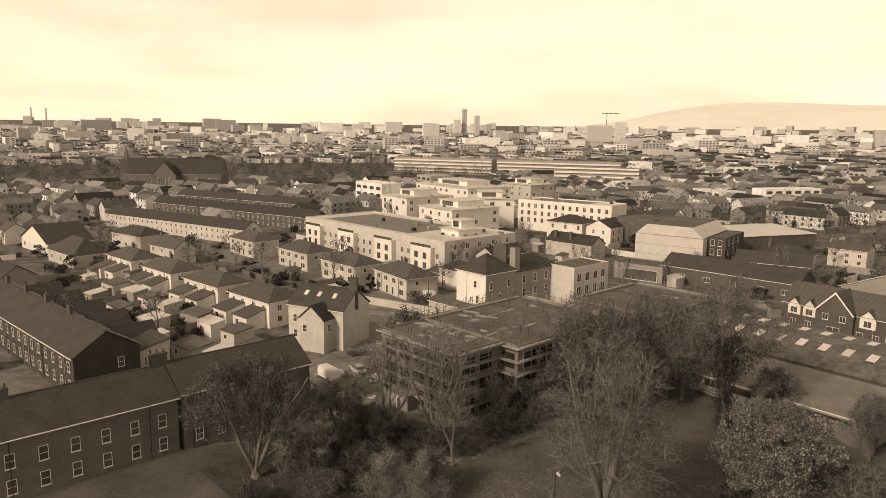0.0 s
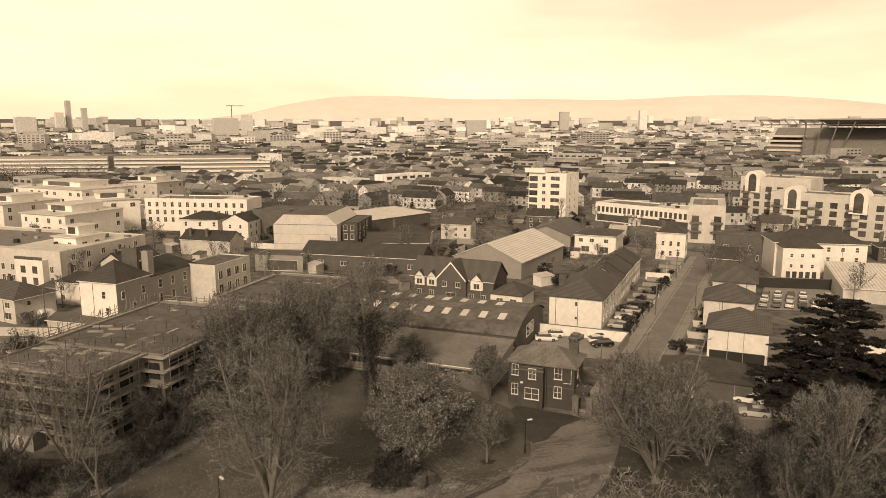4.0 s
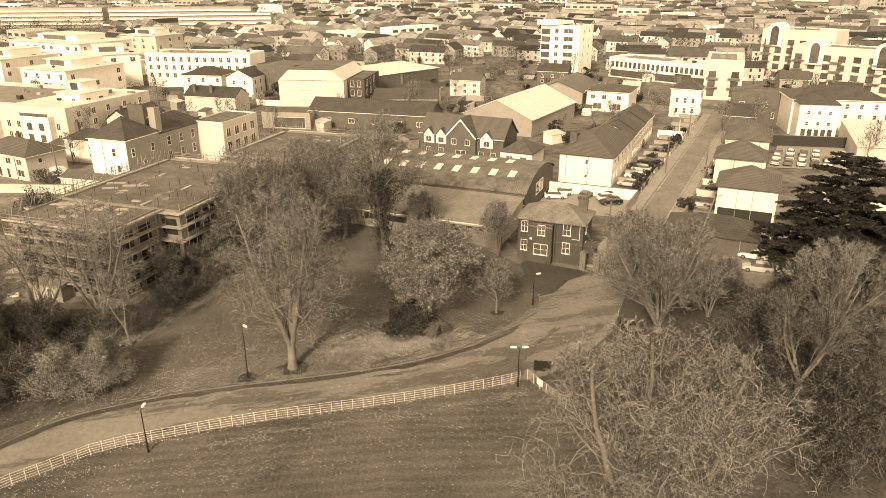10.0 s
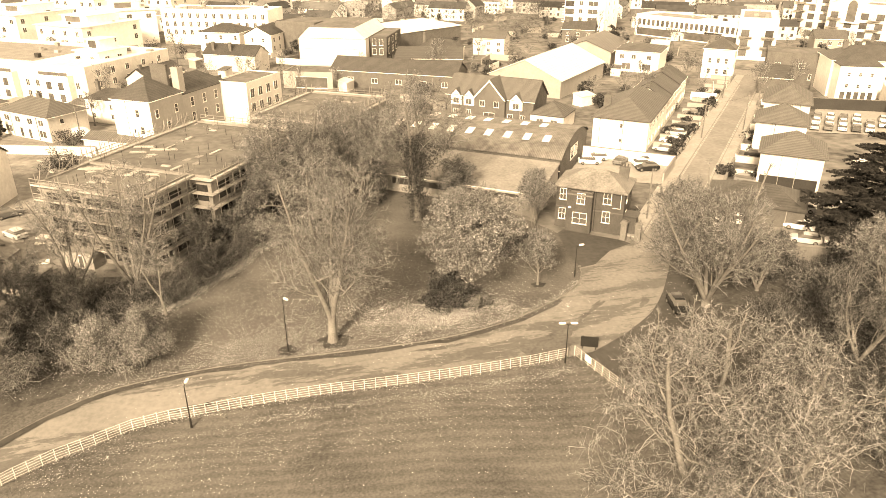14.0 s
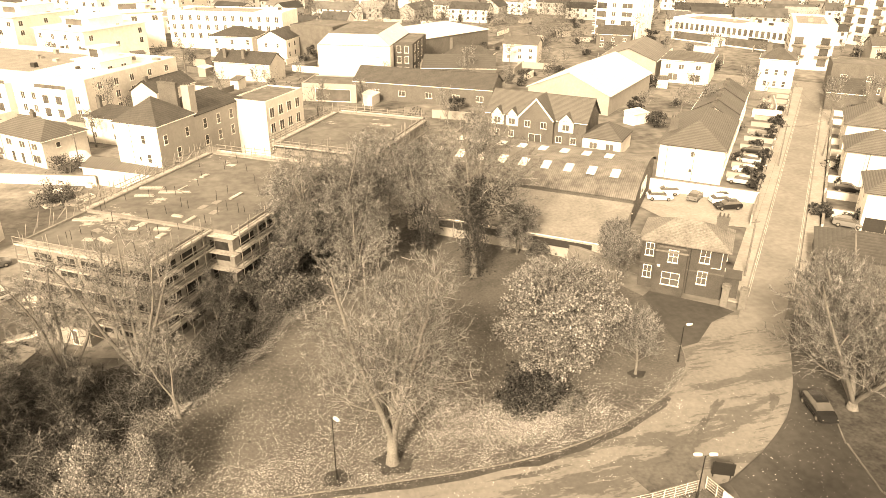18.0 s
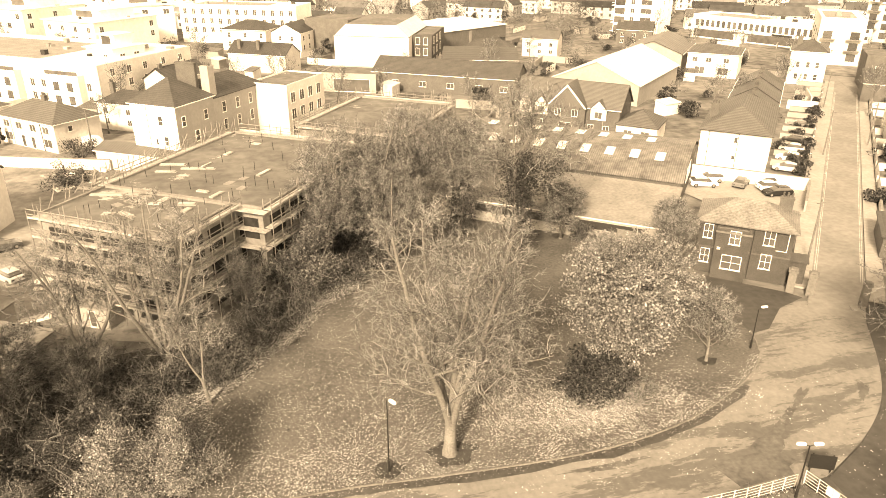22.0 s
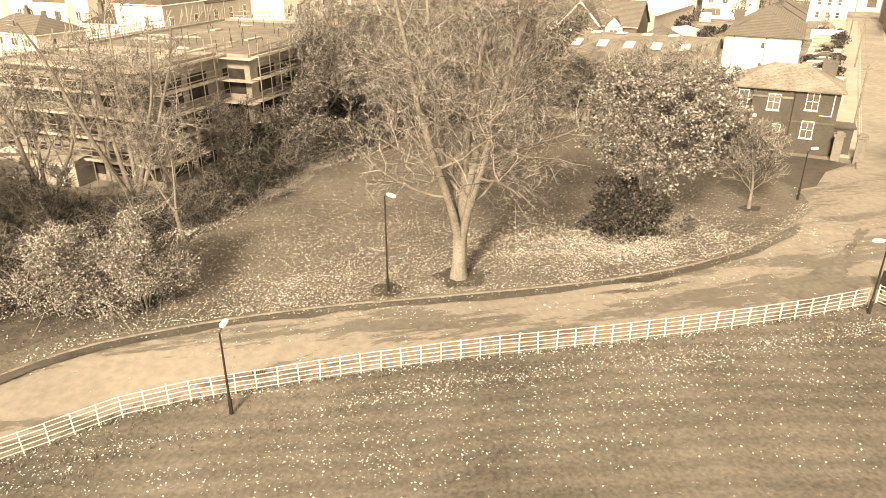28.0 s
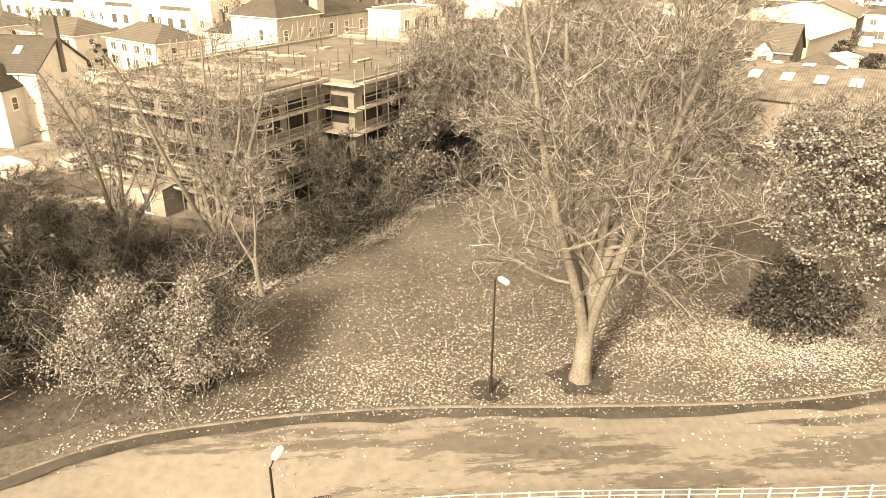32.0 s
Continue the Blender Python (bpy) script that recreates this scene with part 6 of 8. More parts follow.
def bare_tree(x, y, height, spread, trunk_r, seed, label, twigs=None, bark=None, name="bare_tree", ivy=0, leaves=None, turn=0.0, low=None, tips=9, tip=(0.6, 0.016), **kw):
    top = thing(name, label, "tree", pose(x, y, ground_z(x, y) if y < 105 else 0, 0, 0, turn))
    runs = tree_chains(seed, height, spread, height * 0.15 if low is None else low, trunk_r, **kw)
    big, fine = [r for r in runs if r[0] < 2], [r for r in runs if r[0] > 1]
    me = tubes(big, 7)
    me.materials.append(bark or BARK)
    me.polygons.foreach_set("use_smooth", [True] * len(me.polygons))
    part("trunk", me, None, top)
    last = max(r[0] for r in fine)
    me = twig_mesh(fine, 3, add_twigs([r for r in fine if r[0] == last], tips, tip[0], tip[1], seed))
    me.materials.append(twigs or TWIG)
    part("crown", me, None, top)
    rng = np.random.default_rng(seed)
    if ivy:
        C = []
        for r in big:
            for p, q in zip(r[1], r[1][1:]):
                if q.z < ivy:
                    n = int((p - q).length * (420 if r[0] == 0 else 110))
                    t = rng.random((n, 1))
                    C.append(np.array(p[:]) * (1 - t) + np.array(q[:]) * t + rng.normal(size=(n, 3)) * (0.85 if r[0] == 0 else 0.45))
        me = leaf_mesh(np.concatenate(C), 0.17, rng)
        me.materials.append(LEAF_DARK)
        part("ivy", me, None, top, "dark ivy on the trunk")
    if leaves:
        count, size, mt, lo, hi = leaves
        ends = [r for r in fine if lo <= r[1][-1].z <= hi]
        # leaves hang in sprays round some of the twigs
        ends = [ends[i] for i in rng.integers(0, len(ends), count // 16)]
        at = np.array([e[1][-1][:] for e in ends])
        C = np.repeat(at, 16, axis=0) + rng.normal(size=(len(at) * 16, 3)) * np.array([0.3, 0.3, 0.16])
        me = leaf_mesh(C, size, rng, 0.5)
        me.materials.append(mt)
        part("leaves", me, None, top)
    return top


def thicket(x, y, w, h, seed, label, twigs, count=90):
    """Undergrowth: arching bare stems that rise close together from the ground."""
    top = thing("thicket", label, "undergrowth", pose(x, y, ground_z(x, y)))
    rng = random.Random(seed)
    runs = []
    for k in range(count):
        a, r = rng.uniform(0, 2 * math.pi), w * 0.5 * math.sqrt(rng.random())
        p = Vector((math.cos(a) * r, math.sin(a) * r, -0.1))
        d = Vector((rng.gauss(0, 0.35), rng.gauss(0, 0.35), 1)).normalized()
        ln, pts = h * rng.uniform(0.6, 1.2), [p]
        for i in range(6):
            d = Vector((d.x + rng.gauss(0, 0.2), d.y + rng.gauss(0, 0.2), d.z - 0.12)).normalized()
            p = p + d * ln / 6
            pts.append(p)
        runs.append((1, pts, [0.03 - 0.0035 * i for i in range(7)]))
        for q in range(9):
            i = rng.randrange(2, 7)
            e, f = pts[i], Vector((rng.gauss(0, 1), rng.gauss(0, 1), rng.gauss(0.3, 0.6))).normalized()
            line = [e]
            for _ in range(3):
                f = (f + Vector((rng.gauss(0, 0.25), rng.gauss(0, 0.25), rng.gauss(0, 0.25)))).normalized()
                line.append(line[-1] + f * h * 0.09)
            runs.append((2, line, [0.014, 0.012, 0.01, 0.007]))
    me = tubes(runs, 3)
    me.materials.append(twigs)
    part("stem", me, None, top)
    g = np.random.default_rng(seed)
    C = g.normal(size=(count * 14, 3)) * np.array([w * 0.3, w * 0.3, h * 0.16]) + np.array([0, 0, h * 0.22])
    C[:, 2] = np.maximum(C[:, 2], 0.1)
    me = leaf_mesh(C, 0.15, g)
    me.materials.append(LEAF_DARK)
    part("foliage", me, None, top, "dark low leaves among the stems")
    return top


def shrub(x, y, w, h, seed, leaf, count, size, label, stems=TWIG, name="shrub", lumps=9, base=0.15):
    """A bush: stems, and leaves on the shells of uneven lumps, with gaps."""
    top = thing(name, label, "shrub", pose(x, y, ground_z(x, y)))
    rng = np.random.default_rng(seed)
    C, ss = [], []
    for k in range(lumps):
        a, r = rng.uniform(0, 2 * math.pi), w * 0.5 * math.sqrt(rng.random())
        z = h * (base + (0.85 - base) * rng.random())
        rr = w * rng.uniform(0.16, 0.3) * (1.1 - 0.4 * z / h)
        c = np.array([math.cos(a) * r * (1.1 - 0.5 * z / h), math.sin(a) * r * (1.1 - 0.5 * z / h), z])
        n = count // lumps
        d = rng.normal(size=(n, 3))
        d /= np.linalg.norm(d, axis=1)[:, None]
        C.append(c + d * rr * rng.uniform(0.55, 1.12, size=(n, 1)) * np.array([1, 1, 0.8]))
        p = Vector((c[0] * 0.15, c[1] * 0.15, -0.1))
        m = Vector(c * 0.6 + rng.normal(size=3) * 0.15)
        q = Vector(c)
        ss.append((0, [p, m, q], [0.05, 0.035, 0.02]))
        for _ in range(16 if count > 2500 else 5):
            e = Vector(c + rng.normal(size=3) * rr * 0.75)
            ss.append((1, [q, q.lerp(e, 0.5) + Vector(rng.normal(size=3) * rr * 0.12), e], [0.016, 0.012, 0.008]))
    C = np.concatenate(C)
    C[:, 2] = np.maximum(C[:, 2], 0.08)
    me = leaf_mesh(C, size, rng, 0.2)
    me.materials.append(leaf)
    me.name = "foliage"
    part("foliage", me, None, top)
    me = tubes(ss, 4)
    me.materials.append(stems)
    part("stem", me, None, top)
    return top


# the lawn's trees
PALE_TWIG = island_material("pale_twigs", 0.042, 0.385, 0.9)
LEAF_FADED = island_material("faded_leaves", 0.065, 0.37, 0.6)
TANGLE = island_material("bleached_twigs", 0.049, 0.434, 0.9)
bare_tree(12.9, 63.5, 20.8, 7.0, 0.46, 11, "tall bare tree with forked pale trunk and dense twigs", stems=5, splay=8, bole=3.3, low=1.8, first=0.06, counts=(11, 9, 8), angles=(62, 52, 52), ratios=(0.34, 0.55, 0.5), up=0.05, wiggle=1.2,
          twig=0.017, lean=(0.02, 0.0), twigs=PALE_TWIG, tips=8, tip=(0.5, 0.013))
bare_tree(30.3, 71.1, 13.4, 6.2, 0.26, 12, "tree still holding many pale leaves", stems=4, splay=22, bole=0.6, low=0.6, counts=(11, 8, 6), angles=(56, 46, 46), ratios=(0.45, 0.5, 0.5), up=0.05, leaves=(40000, 0.17, LEAF_FADED, 1.2, 11.4), name="leafy_tree", twigs=PALE_TWIG, tips=5, tip=(0.6, 0.018))
shrub(27.3, 67.9, 5.4, 3.9, 13, LEAF_DARK, 15000, 0.17, "dense dark evergreen shrub below the leafy tree", lumps=26, base=0.02)
bare_tree(38.9, 69.5, 7.0, 3.4, 0.12, 14, "small bare ornamental tree near the lodge", bole=1.2, low=1.0, first=0.03, counts=(20, 10, 8), angles=(44, 36, 38), ratios=(0.6, 0.5, 0.5), up=0.08, twig=0.016, twigs=PALE_TWIG, tips=7, tip=(0.5, 0.018))
bare_tree(29.6, 65.4, 2.4, 2.0, 0.07, 15, "small weeping bare tree on the lawn", bole=1.8, low=0.1, first=0.3, counts=(12, 8, 5), angles=(80, 50, 50), ratios=(0.9, 0.5, 0.5), up=-0.25, lean=(0.2, 0), name="weeping_tree", twig=0.014, twigs=PALE_TWIG, tips=4, tip=(0.4, 0.014))
SITE = dict(counts=(11, 9, 7), angles=(56, 48, 50), ratios=(0.4, 0.55, 0.5), up=0.06, wiggle=1.15, twig=0.02)
bare_tree(29.8, 94.2, 21.5, 7.8, 0.5, 16, "tall bare tree clad in dark ivy by the wall", ivy=13, low=3, stems=2, splay=8, bole=4, **SITE)
bare_tree(11.0, 100.5, 16.5, 8.5, 0.4, 17, "broad bare tree beside the building site", stems=3, splay=24, bole=1.6, low=1.5, ivy=6, **SITE)
bare_tree(21.5, 110.0, 15.5, 7.5, 0.35, 18, "bare tree against the workshop", stems=2, splay=14, bole=2, **SITE)
bare_tree(16.5, 106.5, 14.0, 7.2, 0.3, 19, "bare tree beside the building site", stems=2, splay=18, bole=1.5, **SITE)
bare_tree(7.0, 97.0, 11.5, 5.4, 0.25, 21, "bare tree beside the scaffold", stems=2, splay=16, bole=1.2, **SITE)
bare_tree(15.0, 97.0, 12.5, 6.2, 0.25, 38, "bare tree beside the building site", stems=3, splay=20, bole=1.0, **SITE)
bare_tree(25.5, 103.5, 15.0, 6.6, 0.3, 39, "bare tree near the workshop", ivy=7, stems=2, splay=10, bole=2, **SITE)
bare_tree(9.5, 105.5, 13.0, 5.6, 0.3, 40, "bare tree beside the scaffold", stems=2, splay=15, bole=1.4, **SITE)
bare_tree(28.5, 111.0, 13.5, 6.2, 0.3, 41, "bare tree against the workshop", stems=2, splay=12, bole=2, **SITE)
bare_tree(37.5, 99.0, 7.5, 4.2, 0.2, 42, "small bare tree beside the park wall", stems=3, splay=20, bole=0.6, **SITE)
for x, y, sd in ((44.5, 84.5, 20), (46.2, 88.0, 22)):
    bare_tree(x, y, 8.5, 2.8, 0.12, sd, "slender bare tree beside the lodge", stems=2, splay=8, bole=0.8, counts=(10, 8, 6), angles=(36, 38, 42), up=0.12, twigs=PALE_TWIG, tips=6)
bare_tree(55.8, 59.4, 15.0, 9.2, 0.4, 23, "round-headed bare tree with fine fanning branches beside the drive", stems=9, splay=36, bole=1.2, low=-1.0, first=0.1, counts=(10, 8, 7), angles=(40, 38, 40), ratios=(0.42, 0.52, 0.5), up=0.06, wiggle=0.7, twig=0.018, lean=(-0.12, 0.0), tips=8)
bare_tree(64.0, 61.0, 7.5, 5.0, 0.2, 63, "low bare tree in the shrubbery", stems=4, splay=26, bole=0.4, low=0.5, counts=(10, 8, 6), angles=(36, 38, 42), twigs=TWIG_DARK)
bare_tree(74.0, 52.0, 12.0, 6.8, 0.35, 24, "upright bare tree in the shrubbery beside the apron", stems=5, splay=26, bole=1.5, low=2.0, counts=(10, 8, 6), angles=(32, 34, 38), ratios=(0.42, 0.5, 0.5), up=0.08, wiggle=0.8, twigs=PALE_TWIG)
bare_tree(85.0, 52.0, 9.0, 6.0, 0.3, 25, "bare tree in the shrubbery beside the apron", stems=4, splay=28, bole=1.2, low=1, counts=(9, 7, 5), angles=(36, 36, 40), twigs=TWIG_DARK)
bare_tree(63.0, 44.5, 11.0, 5.5, 0.3, 36, "bare tree in the shrubbery beside the apron", stems=4, splay=26, bole=1.2, low=1.5, counts=(10, 8, 6), angles=(36, 36, 40), twigs=TWIG_DARK)
KNOT = dict(counts=(13, 11, 10), angles=(66, 62, 64), ratios=(0.5, 0.55, 0.45), up=0.0, wiggle=2.2, twig=0.017, twigs=TANGLE, bark=BARK, tips=9, tip=(0.42, 0.013))
bare_tree(34.0, 27.5, 18.6, 10.8, 0.55, 26, "large pale bare tree with tangled crown beside the field fence", stems=5, splay=38, bole=3.6, low=3.0, **KNOT)
# trees along the building site and at the lawn's western edge
SLIM = dict(counts=(7, 7, 5), angles=(46, 44, 50), ratios=(0.36, 0.52, 0.5), up=0.04, wiggle=1.2, twig=0.018, tips=5, tip=(0.7, 0.016))
bare_tree(-8.5, 82.0, 15.5, 6.6, 0.34, 29, "many-stemmed bare tree before the scaffold", stems=5, splay=24, bole=0.7, low=2.5, twigs=PALE_TWIG, **SLIM)
bare_tree(-15.0, 82.0, 14.0, 5.6, 0.3, 30, "many-stemmed bare tree before the scaffold", stems=4, splay=22, bole=0.6, low=2.5, twigs=PALE_TWIG, **SLIM)
bare_tree(-4.6, 74.5, 9.5, 3.4, 0.16, 31, "thin leaning bare tree on the bank", stems=2, splay=10, bole=2.6, low=3.0, lean=(-0.12, 0.05), twigs=PALE_TWIG, **SLIM)
bare_tree(-1.0, 88.5, 7.5, 4.2, 0.2, 32, "bare tree on the bank", stems=3, splay=22, bole=0.5, twigs=TWIG_DARK, **SLIM)
bare_tree(-20.0, 77.0, 8.5, 5.5, 0.26, 33, "drooping bare tree by the building site", stems=3, splay=26, bole=1.6, low=0.6, counts=(10, 8, 6), angles=(64, 50, 50), up=-0.06, wiggle=1.3, twig=0.02)
bare_tree(-26.5, 66.0, 14.5, 8.0, 0.45, 34, "broad bare tree before the old terrace", stems=6, splay=28, bole=1.4, low=1.2, first=0.1, counts=(11, 9, 7), angles=(40, 38, 42), ratios=(0.44, 0.52, 0.5), up=0.05, twig=0.02, twigs=TWIG_DARK)
bare_tree(-20.5, 66.5, 6.5, 4.6, 0.2, 35, "bare thicket tree at the lawn edge", stems=4, splay=28, bole=0.4, low=0.5, **SLIM)
bare_tree(-14.0, 76.5, 6.0, 4.2, 0.2, 37, "bare thicket tree at the lawn edge", stems=4, splay=28, bole=0.4, low=0.5, twigs=TWIG_DARK, **SLIM)
for i, (x, y, w, h) in enumerate(((-4.6, 78.4, 4.5, 3.4), (-1.2, 82.5, 5, 4.2), (2.4, 88.0, 5, 4.6), (-7.5, 79.5, 5, 3.4), (-10.5, 75.0, 5, 3.6), (-16.5, 73.5, 6, 4), (-12.0, 79.8, 5, 3.2), (-19.0, 80.5, 6, 3.6), (9.6, 94.2, 4, 3.4), (16.0, 100.5, 5, 3.5),
                                  (-24.0, 71.0, 6, 3.6), (60.0, 50.5, 6, 3.4), (67.5, 55.0, 7, 3.6), (72.0, 60.0, 7, 3.6), (79.0, 56.5, 7, 4), (69.0, 49.0, 7, 3.6), (64.5, 65.0, 6, 3), (83.0, 61.5, 7, 3.6), (76.0, 46.0, 8, 4), (61.5, 55.5, 5, 2.8), (58.5, 40.0, 6, 3.2), (66.0, 38.0, 7, 3.6), (61.0, 33.0, 6, 3.2), (69.5, 43.0, 7, 3.6), (56.0, 46.0, 5, 2.6), (55.0, 33.0, 5, 2.8))):
    thicket(x, y, w, h, 300 + i, "dark tangled bare undergrowth beneath the trees", TWIG_DARK, 80)
for i, (x, y, w, h, lf, n) in enumerate(((-6.0, 64.3, 5.2, 6.4, LEAF_PALE, 9000), (-10.8, 64.8, 5.8, 5.6, LEAF_PALE, 9000), (-6.2, 67.2, 5.4, 6.4, LEAF_MID, 9000), (-13.6, 68.0, 6.0, 4.6, LEAF_DARK, 6000), (-18.0, 70.5, 7.0, 4.5, LEAF_DARK, 6000),
                                         (-12.0, 72.0, 5.0, 3.0, LEAF_MID, 3600), (6.5, 93.5, 7.0, 8.8, LEAF_MID, 9000), (3.0, 92.0, 5.0, 6.0, LEAF_MID, 6000), (0.2, 84.8, 4.2, 4.2, LEAF_DARK, 4000), (-2.5, 80.5, 4.0, 2.8, LEAF_MID, 4000), (-17.0, 63.5, 5.0, 3.6, LEAF_MID, 4200),
                                         (20.0, 113.5, 6, 3.2, LEAF_DARK, 3200), (36.0, 106.0, 5, 2.6, LEAF_DARK, 3000), (41.0, 98.5, 4, 2.2, LEAF_MID, 2500), (-8.5, 77.0, 4, 2.2, LEAF_DARK, 2600), (70.0, 58.0, 7, 4.5, LEAF_MID, 5200), (80.0, 50.0, 8, 6.5, LEAF_MID, 6000),
                                         (78.0, 62.0, 7, 4.5, LEAF_DARK, 5200), (92.0, 52.0, 8, 6, LEAF_MID, 5200), (68.5, 46.0, 6, 4, LEAF_DARK, 4600), (-23.5, 60.0, 5, 3, LEAF_DARK, 4200), (-28, 152, 6, 3.2, LEAF_DARK, 2200), (-27.3, 136.3, 6.2, 3.6, LEAF_DARK, 2600), (12.5, 95.5, 4, 3.2, LEAF_DARK, 2800),
                                         (-21, 86, 5, 3, LEAF_DARK, 3000), (84, 66, 7, 4, LEAF_DARK, 4000), (66, 72, 5, 3, LEAF_DARK, 3000), (62, 47, 6, 3, LEAF_DARK, 4200), (59, 36, 6, 3, LEAF_DARK, 4200), (65, 41, 7, 3.6, LEAF_DARK, 4600), (73, 56, 6, 3, LEAF_DARK, 4000), (75, 49, 6, 3.6, LEAF_DARK, 4000), (70, 64, 6, 3, LEAF_DARK, 3600), (88, 60, 7, 4, LEAF_DARK, 4000))):
    shrub(x, y, w, h, 50 + i, LEAF_FADED if lf is LEAF_PALE and y < 70 else lf, int(n * 1.9) if y < 70 and x < 0 else n, 0.1 if y < 70 and x < 0 else 0.18, ("tall shrub with thinning pale leaves" if lf is LEAF_PALE else "untidy dark evergreen shrub" if lf is LEAF_DARK else "leafy shrub in fading winter colour") + " in the planting", lumps=22, base=0.04)


def cedar(x, y, h, seed):
    top = thing("cedar_tree", "dark spreading cedar with layered flat branches", "tree", pose(x, y, 0))
    rng = np.random.default_rng(seed)
    trunk = [(0, [Vector((0, 0, -0.2)), Vector((0.1, 0, h * 0.25)), Vector((0.2, 0, h * 0.5)), Vector((0, 0.2, h * 0.97))], [0.7, 0.5, 0.35, 0.06])]
    ss = []
    C = []
    for k in range(84):
        f = k / 83
        z = h * (0.05 + 0.93 * f)
        a = k * 2.4 + rng.uniform(-0.12, 0.12)
        ln = h * 0.68 * (1 - f * 0.72) * rng.uniform(0.7, 1.1)
        p = Vector((0, 0, z))
        q = Vector((math.cos(a) * ln, math.sin(a) * ln, z + ln * rng.uniform(-0.02, 0.2)))
        m = p.lerp(q, 0.55) + Vector((0, 0, ln * 0.07))
        ss.append((1, [p, m, q], [0.12 * (1.1 - f) + 0.02, 0.07, 0.025]))
        # flat sprays of needles stand out from both sides of each bough
        for j in range(int(6 + ln * 2)):
            t = rng.uniform(0.2, 1.0)
            o = np.array(p.lerp(m, t / 0.55)[:] if t < 0.55 else m.lerp(q, (t - 0.55) / 0.45)[:])
            b = a + rng.choice((-1, 1)) * rng.uniform(0.5, 1.2)
            wd = (0.35 + ln * 0.26 * math.sin(t * 2.6)) * rng.uniform(0.6, 1.25)
            n = int(22 + wd * 40)
            u = rng.random(n)
            g = np.stack([np.cos(b) * wd * u, np.sin(b) * wd * u, 0.12 * u * wd - 0.2 * (u * wd) ** 2 * 0.3], 1)
            C.append(o + g + rng.normal(size=(n, 3)) * np.array([0.15, 0.15, 0.06]))
    me = leaf_mesh(np.concatenate(C), 0.26, rng, 1.2)
    me.materials.append(LEAF_CEDAR)
    part("crown", me, None, top)
    me = tubes(trunk, 8)
    me.materials.append(BARK)
    part("trunk", me, None, top)
    me = tubes(ss, 5)
    me.materials.append(BARK)
    part("bough", me, None, top)


cedar(90.5, 68.5, 17.2, 71)
cedar(99.0, 60.5, 16.0, 72)

# small trees among the houses
proto = bare_tree(-114.0, 188.0, 7.5, 3.2, 0.16, 73, "small bare street tree", bole=1.6, counts=(10, 7), angles=(44, 44), tips=7, tip=(0.7, 0.026), up=0.1, name="street_tree", twig=0.02)
tagged(proto, group="street trees")
for i, p in enumerate(((-63, 158), (-53, 161), (-88, 176), (-100, 184), (-75, 166), (-98, 168), (-26, 168), (-12, 232), (100, 150), (98, 155), (92, 160), (64, 205), (60, 196), (112, 172), (118, 160), (130, 215), (-130, 176), (-140, 190), (-70, 112), (-160, 160), (96, 214), (140, 146), (-90, 110), (84, 228), (128, 143), (150, 118), (146, 116), (46, 238))):
    sc = 0.8 + (i * 37 % 10) / 14
    t = copy_thing(proto, pose(p[0], p[1], 0, 0, 0, i * 53))
    t.scale = (sc, sc, sc)
for i, (x, y, w, h) in enumerate(((-43.7, 163, 2.2, 5.5), (-45.5, 160, 3, 2), (-70, 150, 5, 2.4), (-118, 146, 7, 3), (-84, 122, 5, 2.4), (-60, 150, 5, 2), (104, 146, 6, 4), (90, 152, 5, 3.5), (110, 190, 7, 4), (76, 200, 6, 4), (-96, 146, 5, 2.5), (-134, 160, 6, 3), (52, 176, 5, 3.5), (112, 114, 5, 2), (108, 118, 5, 2.2), (88, 100, 4, 1.8), (-76, 132, 4, 2), (72, 146, 4, 3.5), (-20, 172, 5, 3))):
    shrub(x, y, w, h, 100 + i, LEAF_DARK, 1100, 0.3, "clipped dark evergreen bush in a garden", lumps=9)

hedge_proto = shrub(-109.0, 148.5, 3.2, 1.9, 140, LEAF_DARK, 900, 0.24, "overgrown dark garden hedge", lumps=8, name="garden_bush")
tagged(hedge_proto, group="garden bushes")
gr = random.Random(31)
for i in range(120):
    if i < 62:
        s, n = gr.uniform(0, 72), gr.uniform(4, 22)
        x, y = -122 + 0.857 * s - 0.515 * n, 160 - 0.515 * s - 0.857 * n
    elif i < 84:
        s, n = gr.uniform(0, 90), gr.uniform(-12, -3)
        x, y = -108 + 0.82 * s + 0.57 * n, 203 - 0.57 * s + 0.82 * n
    elif i < 104:
        x, y = on_street(gr.uniform(44, 108), gr.choice((3.4, 3.4, gr.uniform(4, 8))))
    else:
        x, y = on_street(gr.uniform(22, 110), gr.uniform(-16, -8.4))
    b = copy_thing(hedge_proto, pose(x, y, 0, 0, 0, i * 67))
    k = gr.uniform(0.5, 1.2)
    b.scale = (k * gr.uniform(0.7, 1.4), k, k)

# ---- fallen leaves and grass ----
rng = np.random.default_rng(5)
spots = []


def scatter(n, fn):
    for _ in range(n):
        spots.append(fn())


def drift(n, per, cx, cy, sx, sy, wide, deep):
    """Leaves in small drifts, the drifts thrown round one place."""
    for _ in range(n):
        px_, py_ = cx + rng.normal() * sx, cy + rng.normal() * sy
        scatter(int(rng.integers(per // 2, per * 2)), lambda: (px_ + rng.normal() * wide, py_ + rng.normal() * deep))


